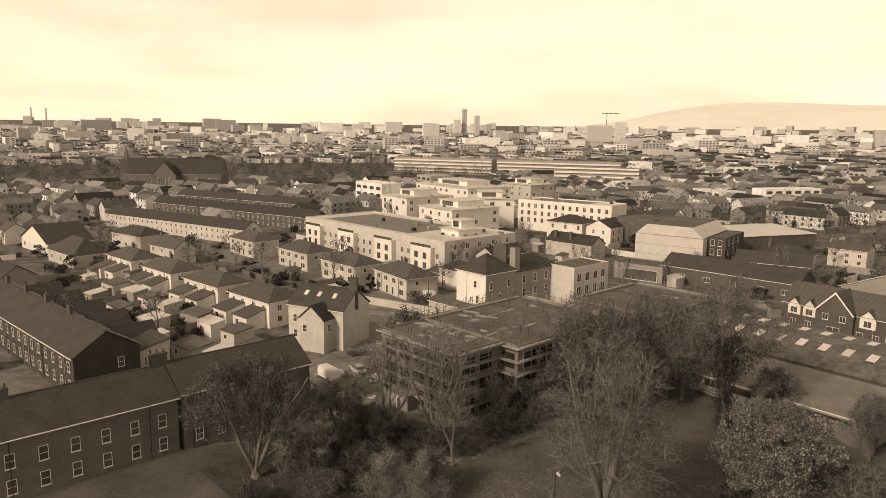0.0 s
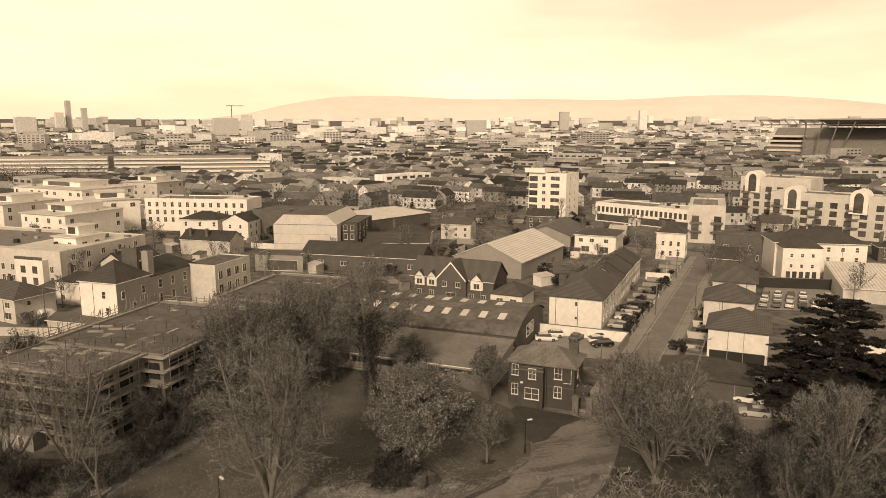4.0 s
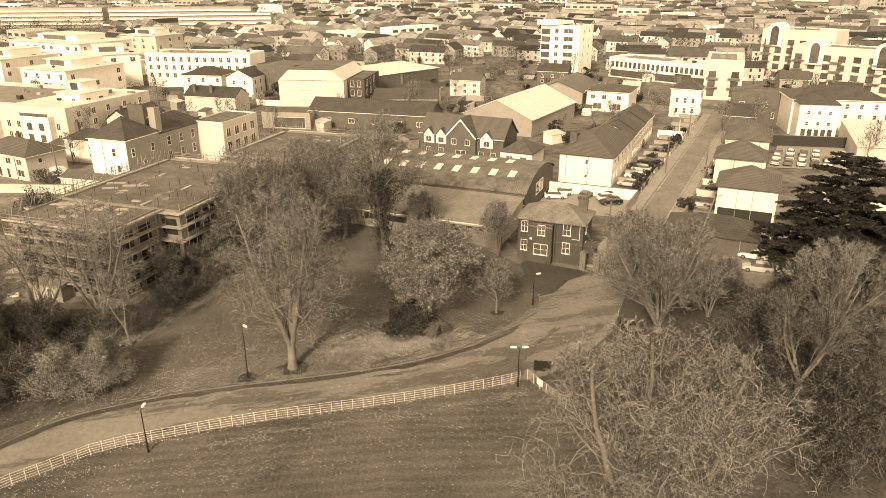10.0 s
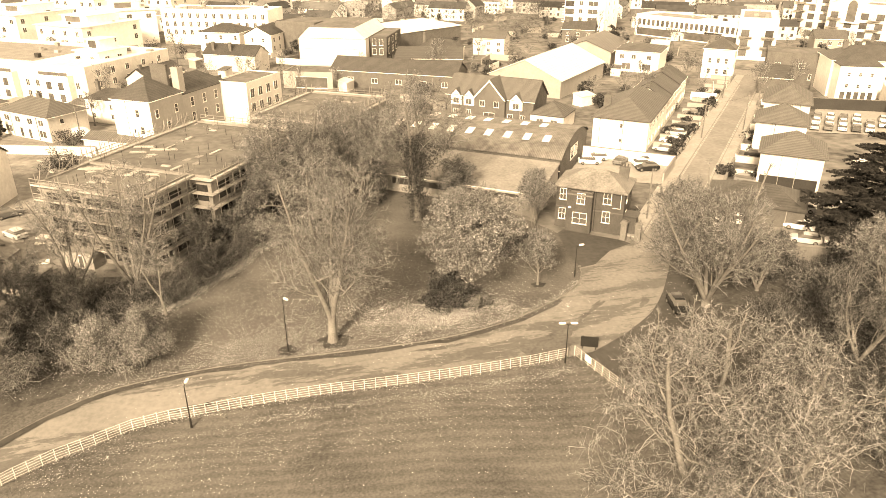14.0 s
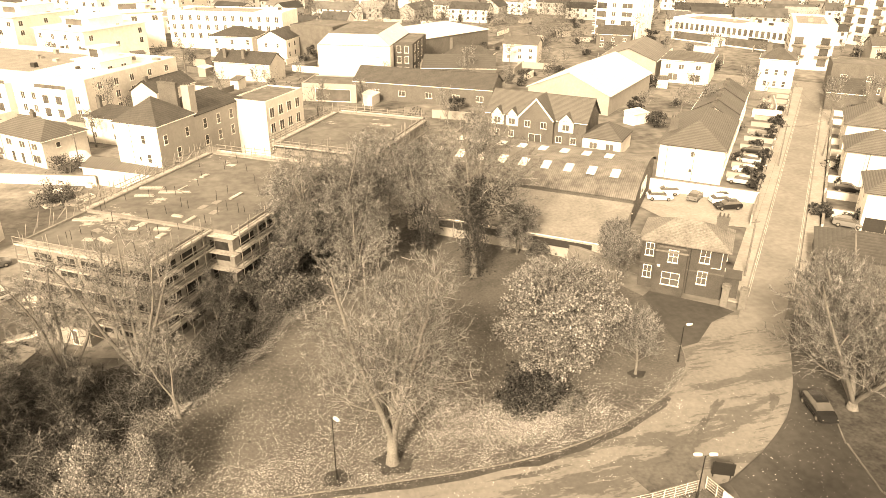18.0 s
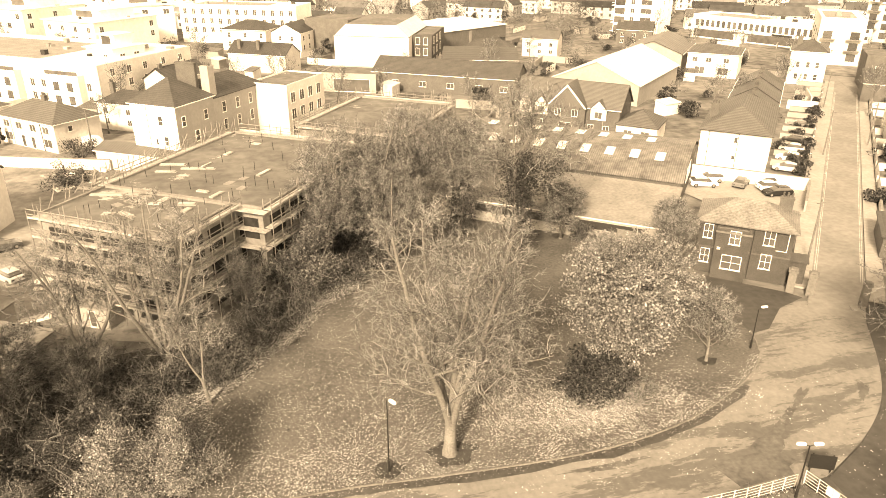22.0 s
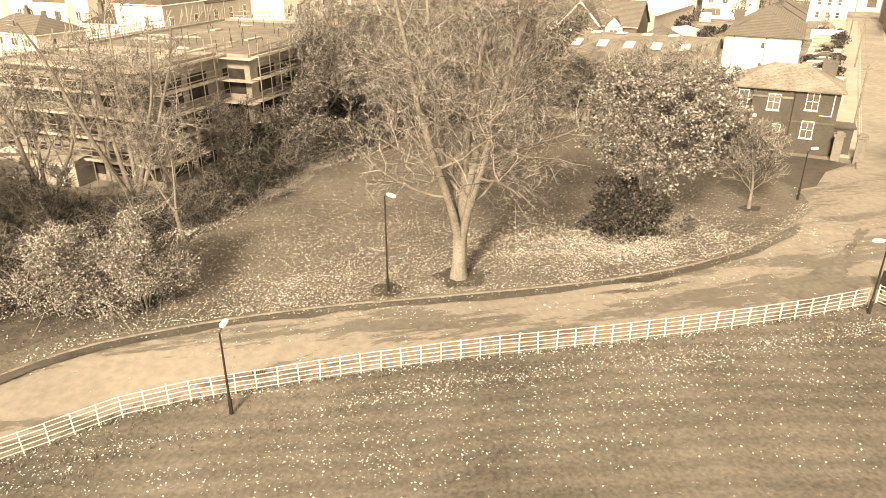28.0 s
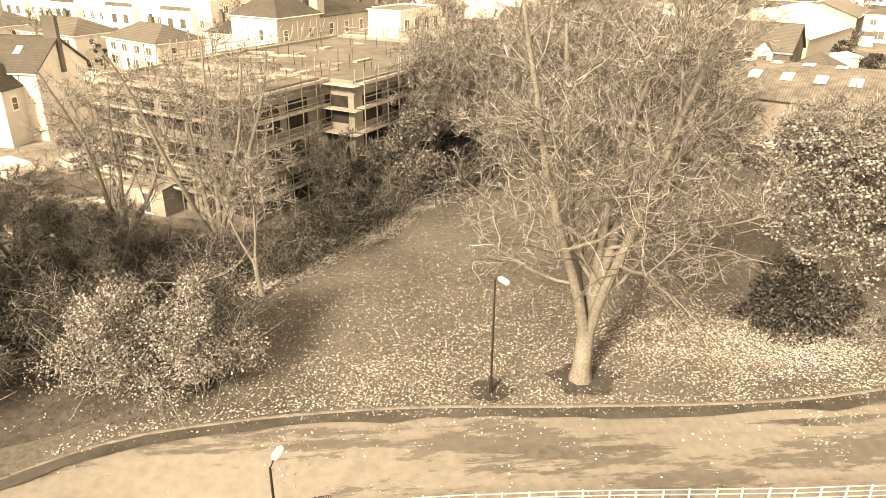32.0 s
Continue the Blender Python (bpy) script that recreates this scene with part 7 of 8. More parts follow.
drift(520, 16, 25.5, 65.6, 4.2, 1.9, 0.55, 0.35)
drift(380, 14, 22.0, 66.5, 7.5, 3.6, 0.6, 0.4)
drift(260, 12, 13.0, 69.0, 8.0, 5.0, 0.7, 0.5)
drift(260, 11, 3.0, 64.6, 4.6, 1.6, 0.6, 0.4)
drift(200, 9, 6.0, 70.0, 7.0, 5.0, 0.8, 0.6)
drift(120, 9, 30.0, 74.0, 6.0, 4.0, 0.8, 0.6)
for p, d in along(ROAD_N, 0.22):
    if -12 < p.x < 44:
        scatter(int(rng.integers(3, 15)), lambda: (p.x + rng.normal() * 0.2 - d.y * 0.1, p.y + 0.12 + abs(rng.normal()) * 0.5))
        scatter(int(rng.integers(0, 3)), lambda: (p.x + rng.normal() * 0.2, p.y - abs(rng.normal()) * 0.5))
scatter(3600, lambda: (rng.uniform(-6, 40), 62.5 + 25 * rng.random() ** 1.5))
for q in along([Vector((-4.2, 74.4)), Vector((-1.6, 77.2)), Vector((0.6, 80.6)), Vector((3.8, 83.2)), Vector((6, 88)), Vector((10.6, 91.6)), Vector((13.6, 95.5))], 0.25):
    scatter(120, lambda: (q[0].x - 0.1 - abs(rng.normal()) * 1.4 + 0.5 * rng.normal(), q[0].y + 0.1 + abs(rng.normal()) * 1.3))
for p, d in along(FENCE, 0.25):
    if -14 < p.x < 37:
        scatter(int(rng.integers(2, 12)), lambda: (p.x + rng.normal() * 0.25, p.y - 0.1 + rng.normal() * 0.22))
        scatter(int(rng.integers(0, 26)), lambda: (p.x + rng.normal() * 0.8, p.y - 2.0 + rng.normal() * 0.5))
drift(150, 9, 12, 49.5, 14, 1.8, 0.8, 0.35)
scatter(1600, lambda: (rng.uniform(-14, 38), 51 - abs(rng.normal()) * 6))
scatter(260, lambda: (rng.uniform(-10, 46), rng.uniform(55, 68)))
scatter(1500, lambda: (rng.uniform(-22, -3), rng.uniform(61, 76)))
scatter(1500, lambda: (rng.uniform(40, 66), rng.uniform(30, 66)))
bank_edge = smooth_line([(-5.2, 70.5), (-4.2, 74.4), (-1.6, 77.2), (0.6, 80.6), (3.8, 83.2), (6.0, 88.0), (10.6, 91.6), (13.6, 95.5), (19, 99.0), (24, 104)], 0.8)
bank_outline = [(p.x + 0.3 * math.sin(i * 1.9), p.y + 0.25 * math.sin(i * 2.7)) for i, p in enumerate(bank_edge)] + [ (26, 112), (6, 108), (-5, 86), (-24, 82), (-34, 66), (-22, 58), (-12.5, 61), (-7.5, 64), (-4.5, 68)]
sheet("bank", bank_outline, 0.115, SOIL, "dark leaf-strewn bank under the trees", "bank", cell=3)
scatter(2600, lambda: (rng.uniform(-12, 12), rng.uniform(66, 98)))
RINGS = ((13.1, 63.4, 1.75), (8.1, 62.9, 1.15), (39, 69.5, 0.9))
spots = [q for q in spots if rng.random() < 0.22 or all(math.hypot(q[0] - x, q[1] - y) > 0.85 * r for x, y, r in RINGS)]
C = np.array([(x, y, ground_z(x, y) + (0.14 if inside(x, y, lawn_outline) or inside(x, y, bank_outline) else 0.09 if inside(x, y, field_outline) else 0.03)) for x, y in spots])
me = leaf_mesh(C, 0.09, rng, 3.0)
me.materials.append(LITTER)
tagged(new("fallen_leaves", me), "pale fallen leaves lying over lawn and field", "leaves", kind="stuff")
# grass blades and weed tufts
tufts = []
for _ in range(5200):
    x, y = rng.uniform(-12, 38), 61.8 + 22 * rng.random() ** 1.4
    if inside(x, y, lawn_outline):
        tufts.append((x, y, 0.1, 0.1))
for p, d in along(FENCE, 0.3):
    if -16 < p.x < 37:
        tufts += [(p.x + rng.normal() * 0.3, p.y - 0.05 + rng.normal() * 0.12, 0.06, 0.2) for _ in range(2)]
        tufts += [(p.x + rng.normal() * 1.5, p.y - 1.6 + rng.normal() * 0.9, 0.06, rng.uniform(0.08, 0.22)) for _ in range(5)]
P = np.repeat(np.array([(x, y, ground_z(x, y) + z) for x, y, z, h in tufts]), 6, axis=0)
H = np.repeat(np.array([h for _, _, _, h in tufts]), 6)[:, None]
P[:, :2] += rng.normal(size=(len(P), 2)) * 0.07
W = rng.normal(size=(len(P), 3)) * np.array([0.014, 0.014, 0])
tip = P + np.concatenate([rng.normal(size=(len(P), 2)) * 0.6, np.ones((len(P), 1))], 1) * H
me = quads(np.stack([P - W, P + W, tip], 1).reshape(-1, 3), np.arange(len(P) * 3).reshape(-1, 3))
me.materials.append(island_material("grass_blades", 0.035, 0.21, 0.9))
tagged(new("grass_tufts", me), "tufts of rough grass on lawn and field edge", "grass", kind="stuff")
for x, y, r in RINGS:
    sheet("soil_ring", [(x + r * math.cos(a) * (1 + 0.18 * math.sin(3 * a + x) + 0.12 * math.sin(7 * a + y)), y + r * 0.8 * math.sin(a) * (1 + 0.15 * math.sin(5 * a + x) + 0.08 * math.sin(11 * a))) for a in [2 * math.pi * i / 40 for i in range(40)]], 0.131, SOIL_WET, "ring of bare dark soil in the lawn", "soil", cell=9)

# damp gutter along the north kerb, dark tarmac patches on the drive
gr = random.Random(8)
line = [p for p in ROAD_N if -30 < p.x < 40]
edge = []
for i, p in enumerate(line):
    d = (line[min(i + 1, len(line) - 1)] - line[max(i - 1, 0)]).normalized()
    edge.append((p, Vector((d.y, -d.x))))
gutter = Mesh()
widths = [0.75 + 0.12 * math.sin(i * 0.9) + gr.uniform(-0.1, 0.25) for i in range(len(edge))]
for i in range(len(edge) - 1):
    (p, o), (q, r) = edge[i], edge[i + 1]
    k, m = widths[i], widths[i + 1]
    z = 0.012
    gutter.face([(p.x + o.x * 0.02, p.y + o.y * 0.02, ground_z(p.x, p.y) + z), (p.x + o.x * k, p.y + o.y * k, ground_z(p.x, p.y) + z), (q.x + r.x * m, q.y + r.y * m, ground_z(q.x, q.y) + z), (q.x + r.x * 0.02, q.y + r.y * 0.02, ground_z(q.x, q.y) + z)])
tagged(new("gutter", gutter.data("gutter", GUTTER)), "dark damp gutter along the drive's kerb", "gutter", kind="structure")


def patch(x, y, rx, ry, turn, seed):
    g = random.Random(seed)
    pts = []
    for i in range(56):
        a = 2 * math.pi * i / 56
        k = 1 + 0.25 * math.sin(3 * a + seed) + g.uniform(-0.28, 0.2)
        u, v = rx * k * math.cos(a), ry * k * math.sin(a)
        pts.append((x + u * math.cos(turn) - v * math.sin(turn), y + u * math.sin(turn) + v * math.cos(turn)))
    sheet("tarmac_patch", pts, 0.014 + 0.004 * (seed - 3), ASPHALT_DAMP, "dark worn patch in the drive's surface", "patch", cell=1.5)


PATCHES = ((41.2, 61.2, 1.8, 0.3, 0.62), (43.6, 62.9, 1.6, 0.4, 0.6), (49.4, 62.2, 1.3, 0.45, 0.75), (24.0, 59.4, 3.2, 0.3, 0.0), (11.0, 58.4, 4.0, 0.4, -0.05))
for i, q in enumerate(PATCHES):
    patch(*q, i + 3)

# site clutter
for i in range(26):
    x, y = -22 + rng.normal() * 7, 141 + rng.normal() * 4
    if i > 15:
        x, y = -24 + rng.normal() * 4, 100 + rng.normal() * 4
    w, d, h = rng.uniform(0.5, 1.8), rng.uniform(0.4, 1.2), rng.uniform(0.2, 0.8)
    o = thing("pallet_stack" if i % 2 else "rubble_block", "weathered building material lying in the yard", "building material", pose(x, y, 0, 0, 0, i * 41), group="site clutter")
    part("block", Mesh().prism([(-w, -d), (w * 0.9, -d * 0.8), (w, d), (-w * 0.8, d * 0.9)], 0, h * 0.6), (TIMBER, CONCRETE, WHITE, GREYWALL)[i % 4], o)
    part("upper_block", Mesh().prism([(-w * 0.7, -d * 0.6), (w * 0.5, -d * 0.7), (w * 0.7, d * 0.5), (-w * 0.6, d * 0.7)], h * 0.6, h), (TIMBER, CONCRETE, WHITE, GREYWALL)[(i + 1) % 4], o)
for p, w, d in (((-18.2, 91.6), 4.4, 2.6), ((-25.5, 86.5), 6.5, 3.2), ((-27.5, 92.5), 3.4, 2.4)):
    o = building("site_hut", "low grey site hut with a flat roof", p, -30, w, d, 2.2, "mono", 0.25, 0.1, GREYWALL, CONCRETE, category="hut", trim=False, doors=[("f", 2.6, 0.8, 1.8)])


# ---- the town beyond ----
PARK = [(-70, -50), (-60, 60), (-40, 92), (-52, 98), (-36, 130), (-48, 150), (-32, 170), (6, 162), (28, 152), (36, 124), (60, 104), (80, 96), (104, 90), (130, 70), (120, -50)]


def near_built(x, y, gap=9.0):
    """Whether a house at this place would stand in the park, on a road or in another building."""
    if inside(x, y, PARK) or any((x - a) ** 2 + (y - b) ** 2 < (r + gap) ** 2 for a, b, r in FOOT):
        return True
    d = Vector((x, y)) - GATE
    s, n = d.dot(S), d.dot(N)
    if -10 < s < 150 and -22 < n < 16 or 128 < s < 152 and abs(n) < 80:
        return True
    q = Vector((x + 89, y - 191)).dot(Vector((0.505, 0.863)))
    return -155 < x < -20 and abs(q) < 12 or (x - 138) ** 2 + (y - 124) ** 2 < 26 ** 2 or (x - 740) ** 2 + (y - 730) ** 2 < 130 ** 2


FAR_WALL = island_material("far_walls", 0.25, 0.95)
FAR_ROOF = island_material("far_roofs", 0.028, 0.294, 0.6)
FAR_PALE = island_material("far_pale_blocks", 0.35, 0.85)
# skyline blocks and stacks: distance haze painted in as paler base colour
SKYLINE = island_material("skyline_haze_paint", 0.45, 0.9)
town = {"skyline": Mesh(), "walls": Mesh(), "roofs": Mesh(), "blocks": Mesh(), "glazing": Mesh()}


def town_house(x, y, a, w, d, h, rise):
    c, s = math.cos(a), math.sin(a)
    z0 = far_z(x, y)
    T = lambda u, v, z: (x + c * u - s * v, y + s * u + c * v, z + z0)
    W, Rf = town["walls"], town["roofs"]
    k = len(W.v)
    W.v += [T(-w / 2, -d / 2, -0.2), T(w / 2, -d / 2, -0.2), T(w / 2, d / 2, -0.2), T(-w / 2, d / 2, -0.2), T(-w / 2, -d / 2, h), T(w / 2, -d / 2, h), T(w / 2, d / 2, h), T(-w / 2, d / 2, h), T(-w / 2, 0, h + rise), T(w / 2, 0, h + rise)]
    W.f += [(k, k + 1, k + 5, k + 4), (k + 2, k + 3, k + 7, k + 6), (k + 1, k + 2, k + 6, k + 9, k + 5), (k + 3, k, k + 4, k + 8, k + 7)]
    k = len(Rf.v)
    o = 0.3
    Rf.v += [T(-w / 2 - o, -d / 2 - o, h - 0.1), T(w / 2 + o, -d / 2 - o, h - 0.1), T(w / 2 + o, 0, h + rise + 0.1), T(-w / 2 - o, 0, h + rise + 0.1), T(w / 2 + o, d / 2 + o, h - 0.1), T(-w / 2 - o, d / 2 + o, h - 0.1)]
    Rf.f += [(k, k + 1, k + 2, k + 3), (k + 3, k + 2, k + 4, k + 5)]
    if math.hypot(x, y) < 520:
        G = town["glazing"]
        n = max(2, int(w / 3.2))
        for i in range(n):
            u = -w / 2 + w * (i + 0.5) / n
            for z in (1.0, 3.4):
                if z + 1.3 < h:
                    g = len(G.v)
                    G.v += [T(u - 0.5, -d / 2 - 0.03, z), T(u + 0.5, -d / 2 - 0.03, z), T(u + 0.5, -d / 2 - 0.03, z + 1.2), T(u - 0.5, -d / 2 - 0.03, z + 1.2)]
                    G.f.append((g, g + 1, g + 2, g + 3))


def town_block(x, y, a, w, d, h, floors=True, layer="blocks"):
    c, s = math.cos(a), math.sin(a)
    z0 = far_z(x, y)
    T = lambda u, v, z: (x + c * u - s * v, y + s * u + c * v, z + z0)
    B, G = town[layer], town["glazing"]
    k = len(B.v)
    B.v += [T(u, v, z) for z in (-0.2, h) for u, v in ((-w / 2, -d / 2), (w / 2, -d / 2), (w / 2, d / 2), (-w / 2, d / 2))]
    B.f += [(k + 4, k + 5, k + 6, k + 7), (k, k + 1, k + 5, k + 4), (k + 1, k + 2, k + 6, k + 5), (k + 2, k + 3, k + 7, k + 6), (k + 3, k, k + 4, k + 7)]
    if floors:
        n = max(1, int(h / 3.3))
        m = max(2, int(w / 6))
        for i in range(n):
            z = 1.0 + i * (h - 0.8) / n
            for j in range(m):
                u0 = -w / 2 + w * (j + 0.18) / m
                u1 = -w / 2 + w * (j + 0.8) / m
                k = len(G.v)
                G.v += [T(u0, -d / 2 - 0.06, z), T(u1, -d / 2 - 0.06, z), T(u1, -d / 2 - 0.06, z + 1.6), T(u0, -d / 2 - 0.06, z + 1.6)]
                G.f.append((k, k + 1, k + 2, k + 3))


rnd = random.Random(9)
tree_spots = []
ring_d = 120.0
while ring_d < 2600:
    ring_d += 15 if ring_d < 700 else 20 if ring_d < 1300 else 34
    width = 21 if ring_d < 900 else 34
    az = -62.0 + rnd.random()
    while az < 64:
        az += math.degrees(width / ring_d) * rnd.uniform(0.8, 1.2)
        dist = ring_d + rnd.uniform(-5, 5)
        x, y = 9 + dist * math.sin(radians(az)), -4 + dist * math.cos(radians(az))
        if near_built(x, y):
            continue
        wood = (-45 < az < -8 and 520 < dist < 860) or (6 < az < 30 and 290 < dist < 345)
        r = rnd.random()
        if wood:
            for _ in range(2):
                tree_spots.append((x + rnd.uniform(-10, 10), y + rnd.uniform(-8, 8), rnd.uniform(8, 13)))
            if r < 0.93:
                continue
        zone = math.sin(x * 0.006 + 1.0) * math.cos(y * 0.005)
        a = radians(-35) + 0.9 * zone + (math.pi / 2 if rnd.random() < 0.2 else 0)
        if r < 0.025 + 0.05 * (dist > 900):
            town_block(x, y, a, rnd.uniform(14, 45), rnd.uniform(10, 18), rnd.choice((6, 7, 8, 9, 10, 12)) * (1.0 if dist < 900 else 1.2), dist < 1100)
        elif dist < 300 and r < 0.62:
            w, hip = rnd.uniform(9, 15), rnd.random() < 0.4
            building("house", rnd.choice(("pale rendered house with a slate roof", "brick house with a dark tiled roof", "cream house with a grey tiled roof")), (x - w / 2, y - 3), -35 + rnd.choice((0, 0, 90, 8, -8)), w, rnd.uniform(7, 8.5), rnd.uniform(4.2, 5.6),
                     "hip" if hip else "gable_u", rnd.uniform(2.0, 2.8), 0.3, rnd.choice((WHITE, CREAM, CREAM, BRICK, GREYWALL)), rnd.choice((SLATE, TILE)), windows=rows_of("f", (2, w / 2, w - 2), (1.0, 3.1), 1.1, 1.2, "mullion"), chimneys=[(1.2, 3.5, 8.4, 0.9)], group="houses of the town")
        elif dist < 300 and r < 0.8:
            if rnd.random() < 0.5:
                building("outbuilding", "low flat-roofed outbuilding behind the houses", (x - 4, y - 2), -35, rnd.uniform(6, 11), rnd.uniform(4, 6), 2.8, "mono", 0.7, 0.15, rnd.choice((WHITE, CREAM, GREYWALL, BRICK)), rnd.choice((PALE_ROOF, METAL_ROOF)), category="outbuilding", trim=False, group="outbuildings")
            tree_spots.append((x + rnd.uniform(-9, 9), y + rnd.uniform(-6, 6), rnd.uniform(3, 6)))
        elif r < 0.78:
            town_house(x, y, a, rnd.uniform(11, 22), rnd.uniform(6.5, 8.5), rnd.uniform(4.6, 5.8), rnd.uniform(2.0, 3.0))
            if rnd.random() < 0.4:
                town_house(x + rnd.uniform(-6, 6), y + 7.5, a + math.pi / 2, rnd.uniform(5, 8), 4.5, rnd.uniform(2.5, 4.4), 1.2)
            if rnd.random() < 0.5:
                tree_spots.append((x + rnd.uniform(-12, 12), y + rnd.uniform(5, 10), rnd.uniform(3, 8)))
        else:
            for _ in range(2):
                tree_spots.append((x + rnd.uniform(-9, 9), y + rnd.uniform(-6, 6), rnd.uniform(4, 10)))
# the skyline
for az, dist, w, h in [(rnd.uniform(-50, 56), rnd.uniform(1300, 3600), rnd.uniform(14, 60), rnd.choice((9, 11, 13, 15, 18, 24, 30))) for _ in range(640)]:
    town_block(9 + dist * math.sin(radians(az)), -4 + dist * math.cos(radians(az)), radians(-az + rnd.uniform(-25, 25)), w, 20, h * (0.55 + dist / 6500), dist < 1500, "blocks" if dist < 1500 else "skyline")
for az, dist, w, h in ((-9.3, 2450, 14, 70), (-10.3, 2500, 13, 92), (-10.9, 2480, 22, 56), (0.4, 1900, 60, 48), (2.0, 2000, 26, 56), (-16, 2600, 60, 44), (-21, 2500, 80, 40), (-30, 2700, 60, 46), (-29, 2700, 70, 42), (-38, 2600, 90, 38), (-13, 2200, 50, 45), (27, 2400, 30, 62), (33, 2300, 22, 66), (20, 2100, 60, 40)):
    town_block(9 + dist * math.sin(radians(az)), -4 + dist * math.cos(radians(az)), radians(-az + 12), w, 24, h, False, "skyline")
for nm, mt, lab in (("walls", FAR_WALL, "walls of the many small houses of the town"), ("roofs", FAR_ROOF, "slate and tile roofs of the town"), ("blocks", FAR_PALE, "pale blocks and offices of the far town"), ("glazing", GLASS, "dark windows of the far town"), ("skyline", SKYLINE, "blocks along the skyline, haze painted into their pale colour")):
    tagged(new("town_" + nm, town[nm].data("town_" + nm, mt)), lab, "town", kind="stuff")
for az, h in ((-42.0, 72), (-41.1, 70)):
    o = thing("chimney_stack", "tall thin industrial chimney on the skyline", "chimney", pose(9 + 3900 * math.sin(radians(az)), -4 + 3900 * math.cos(radians(az)), 55), group="power station stacks")
    part("shaft", Mesh().tube((0, 0, 0), (0, 0, h), 5, 3.5, 10), SKYLINE, o)
o = thing("crane", "tower crane on the far skyline", "crane", pose(9 + 2450 * math.sin(radians(0.9)), -4 + 2450 * math.cos(radians(0.9)), 20))
part("mast", Mesh().tube((0, 0, 0), (0, 0, 84), 1.6, 1.6, 4), STONE, o)
part("jib", Mesh().box(-16, -1, 80, 40, 1, 82.2), STONE, o)

rng = np.random.default_rng(21)
C, S_ = [], []
groups = {0.3: [], 0.5: [], 1.1: []}
for x, y, h in tree_spots:
    far = math.hypot(x, y)
    n, size = (420, 0.3) if far < 360 else (110, 0.5) if far < 900 else (20, 1.1)
    d = rng.normal(size=(n, 3))
    d /= np.linalg.norm(d, axis=1)[:, None]
    r = h * 0.42
    groups[size].append(np.array([x, y, far_z(x, y) + h * 0.58]) + d * rng.uniform(0.3, 1.08, size=(n, 1)) * np.array([r, r, h * 0.45]) + rng.normal(size=(n, 3)) * 0.3)
FAR_TWIG = island_material("far_twigs", 0.028, 0.119, 0.95)
for size, C in groups.items():
    me = leaf_mesh(np.concatenate(C), size, rng)
    me.materials.append(FAR_TWIG)
    tagged(new("town_trees", me), "bare and evergreen trees between the far houses", "trees", kind="stuff")

# gardens between the nearer houses
def free(x, y, gap):
    d = Vector((x, y)) - GATE
    s, n = d.dot(S), d.dot(N)
    q = Vector((x + 89, y - 191)).dot(Vector((0.505, 0.863)))
    on_road = -10 < s < 150 and -9 < n < 4 or 132 < s < 147 and abs(n) < 80 or -155 < x < -20 and abs(q) < 5
    site = inside(x, y, PARK) or inside(x, y, [(-52, 98), (-22, 90), (-4, 84), (6, 108), (34, 122), (26, 150), (4, 160), (-30, 168), (-46, 150)])
    yard = (x - 138) ** 2 + (y - 124) ** 2 < 24 ** 2 or 58 < x < 84 and 96 < y < 121
    return not (on_road or site or yard or any((x - a) ** 2 + (y - b) ** 2 < (r + gap) ** 2 for a, b, r in FOOT))


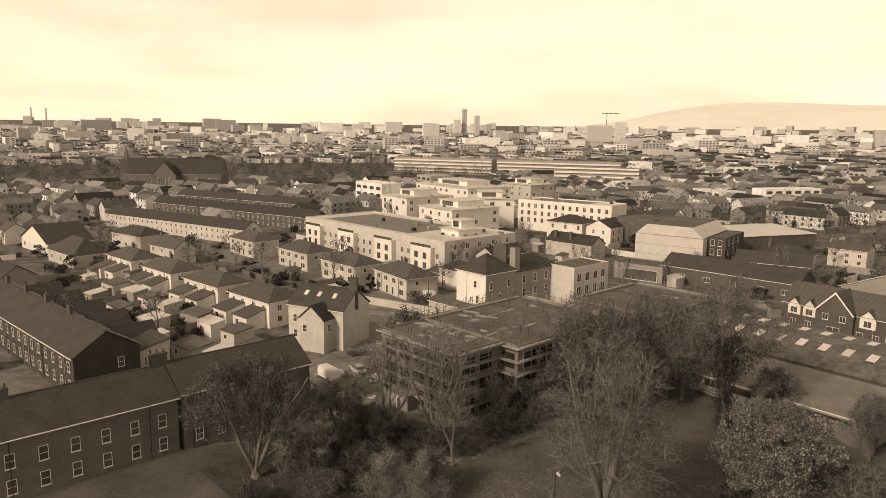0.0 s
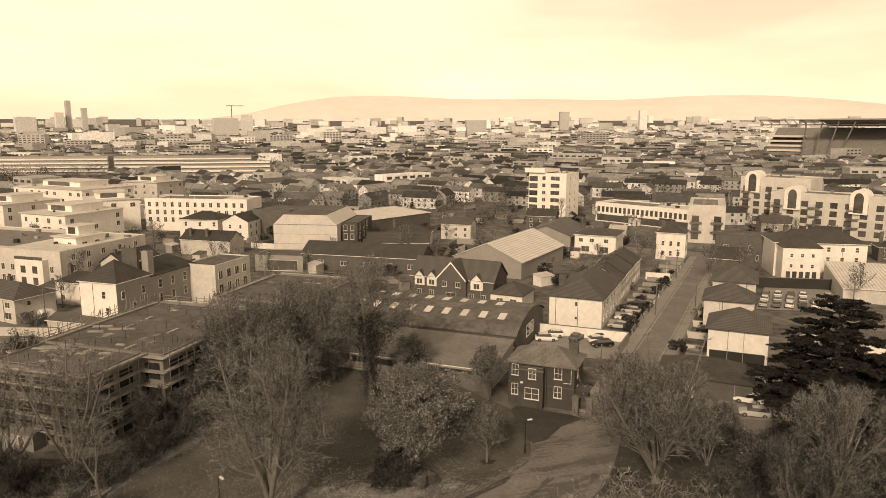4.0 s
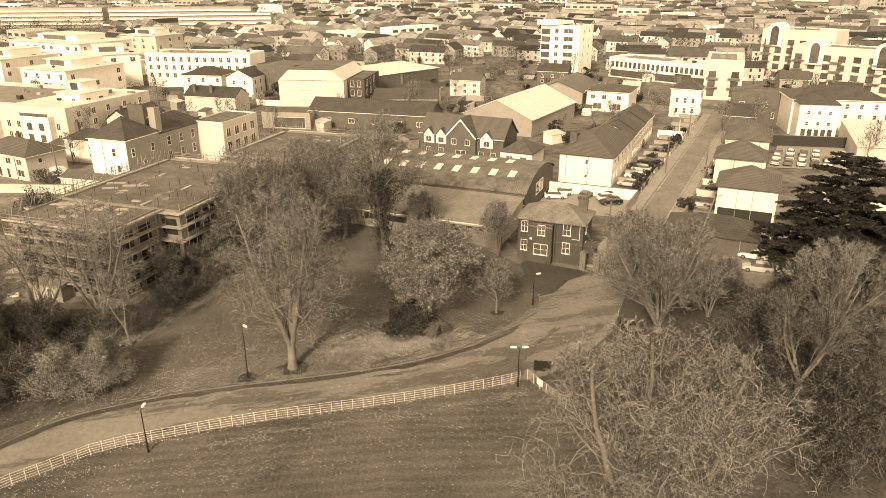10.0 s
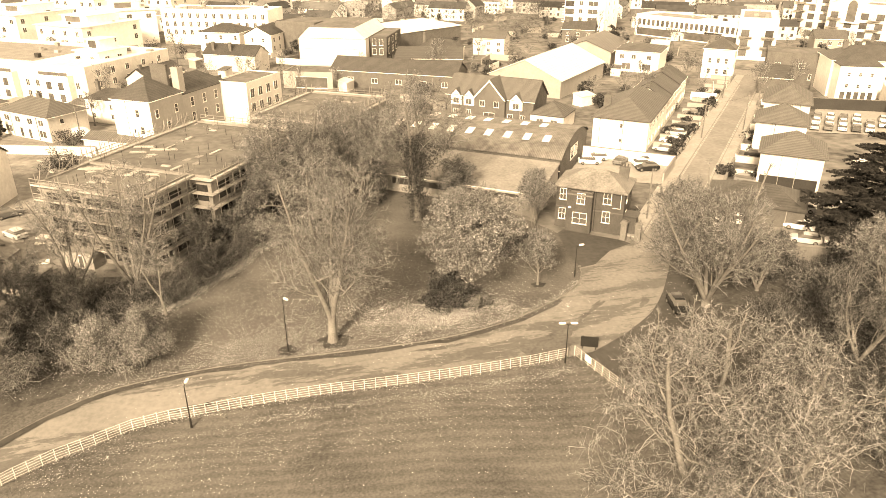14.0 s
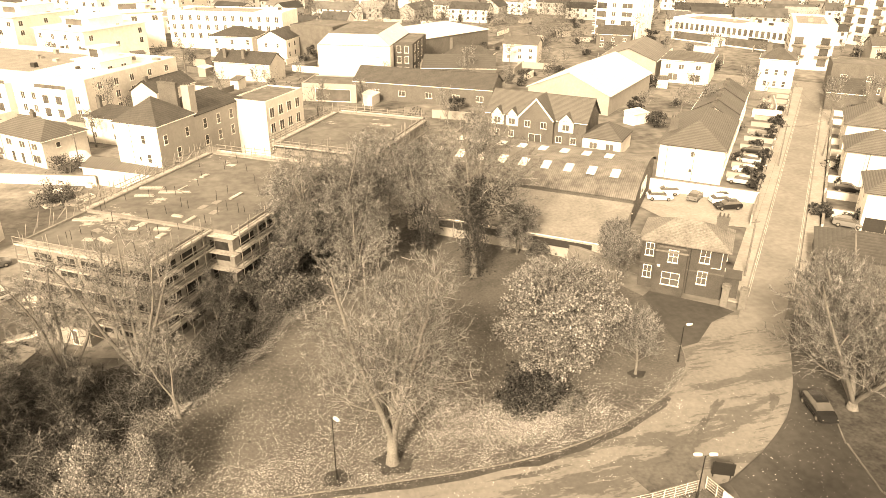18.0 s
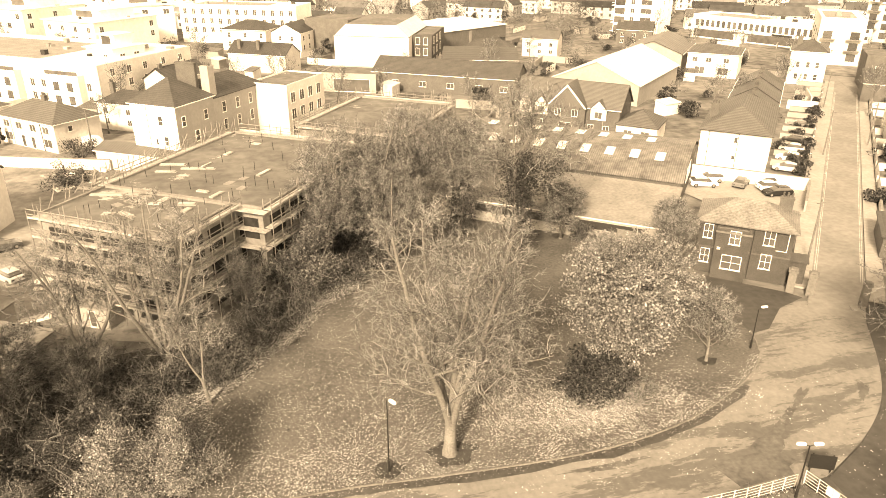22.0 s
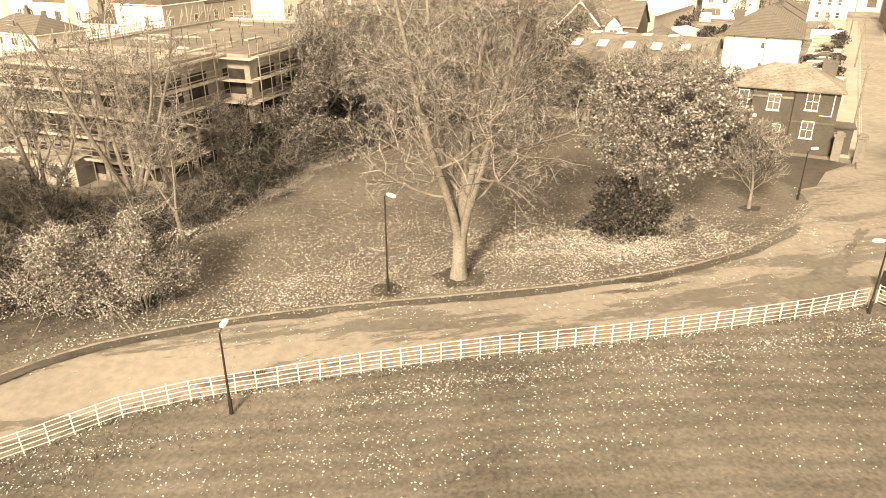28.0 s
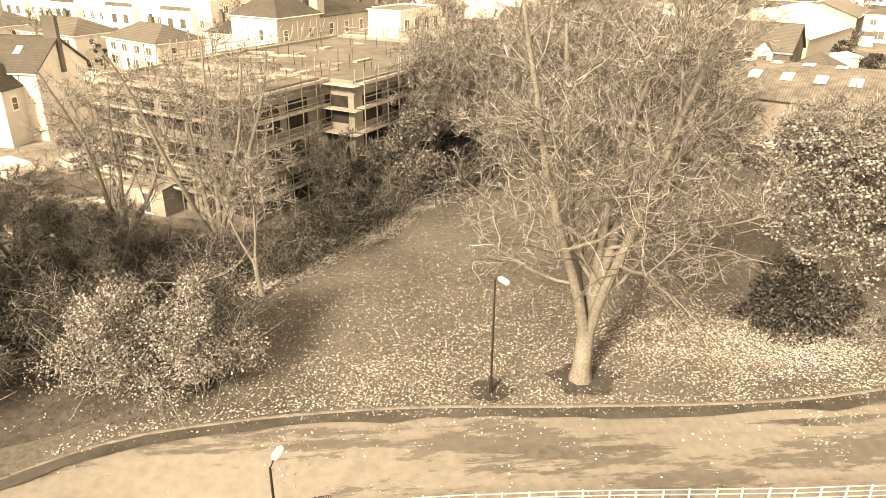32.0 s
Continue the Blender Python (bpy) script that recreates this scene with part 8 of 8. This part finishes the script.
gr = random.Random(77)
garden_tree = bare_tree(-139.0, 236.0, 8.0, 3.6, 0.16, 74, "bare garden tree between the houses", bole=1.0, counts=(9, 6), angles=(44, 44), tips=7, tip=(0.8, 0.03), up=0.08, name="garden_tree", twig=0.022)
tagged(garden_tree, group="garden trees")
evergreen = shrub(-133.0, 240.0, 4.4, 5.5, 141, LEAF_DARK, 1500, 0.3, "tall dark evergreen in a back garden", lumps=10, name="garden_evergreen")
tagged(evergreen, group="garden evergreens")
count = {"tree": 0, "bush": 0, "shed": 0, "wall": 0}
for _ in range(6000):
    far, az = 125 + 230 * gr.random() ** 0.8, radians(gr.uniform(-50, 50))
    x, y = 9 + far * math.sin(az), -4 + far * math.cos(az)
    kind = gr.choice(("tree", "tree", "bush", "bush", "bush", "shed", "wall", "wall"))
    if count[kind] >= {"tree": 110, "bush": 130, "shed": 45, "wall": 100}[kind] or not free(x, y, {"tree": 1.0, "bush": 0.3, "shed": 2.0, "wall": 1.0}[kind]):
        continue
    count[kind] += 1
    k = gr.uniform(0.5, 1.2)
    if kind in ("tree", "bush"):
        o = copy_thing(garden_tree if kind == "tree" else evergreen if count[kind] % 3 == 0 else hedge_proto, pose(x, y, 0, 0, 0, gr.uniform(0, 360)))
        o.scale = (k, k, k * gr.uniform(0.8, 1.2))
    elif kind == "shed":
        building("garden_shed", "small shed behind the houses", (x, y), -35 + gr.choice((0, 55, 90)), gr.uniform(2.5, 5), gr.uniform(2.2, 3.5), 2.2, "mono", 0.5, 0.15, gr.choice((WHITE, CREAM, GREYWALL, TIMBER)), gr.choice((METAL_ROOF, PALE_ROOF)), category="shed", group="garden sheds", trim=False)
    else:
        t = radians(gr.choice((-35, 55, -31, 47)))
        ln = gr.uniform(6, 14)
        wall_run("garden_wall", "block wall between back gardens", (x, y), (x + ln * math.cos(t), y + ln * math.sin(t)), gr.uniform(1.2, 1.9), gr.choice((GREYWALL, CREAM, WHITE, STONE)), 0.22, False)

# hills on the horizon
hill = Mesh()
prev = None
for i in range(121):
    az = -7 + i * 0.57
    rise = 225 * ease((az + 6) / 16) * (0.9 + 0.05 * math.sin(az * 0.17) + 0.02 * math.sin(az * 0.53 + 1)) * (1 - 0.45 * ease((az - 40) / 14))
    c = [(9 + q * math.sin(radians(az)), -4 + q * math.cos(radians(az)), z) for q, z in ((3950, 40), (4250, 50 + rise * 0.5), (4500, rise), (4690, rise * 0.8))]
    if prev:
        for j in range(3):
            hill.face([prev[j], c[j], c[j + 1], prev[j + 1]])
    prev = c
tagged(new("hills", hill.data("hills", HILL, True)), "low range of hills on the horizon, glowing to stand for haze", "hills", kind="structure")
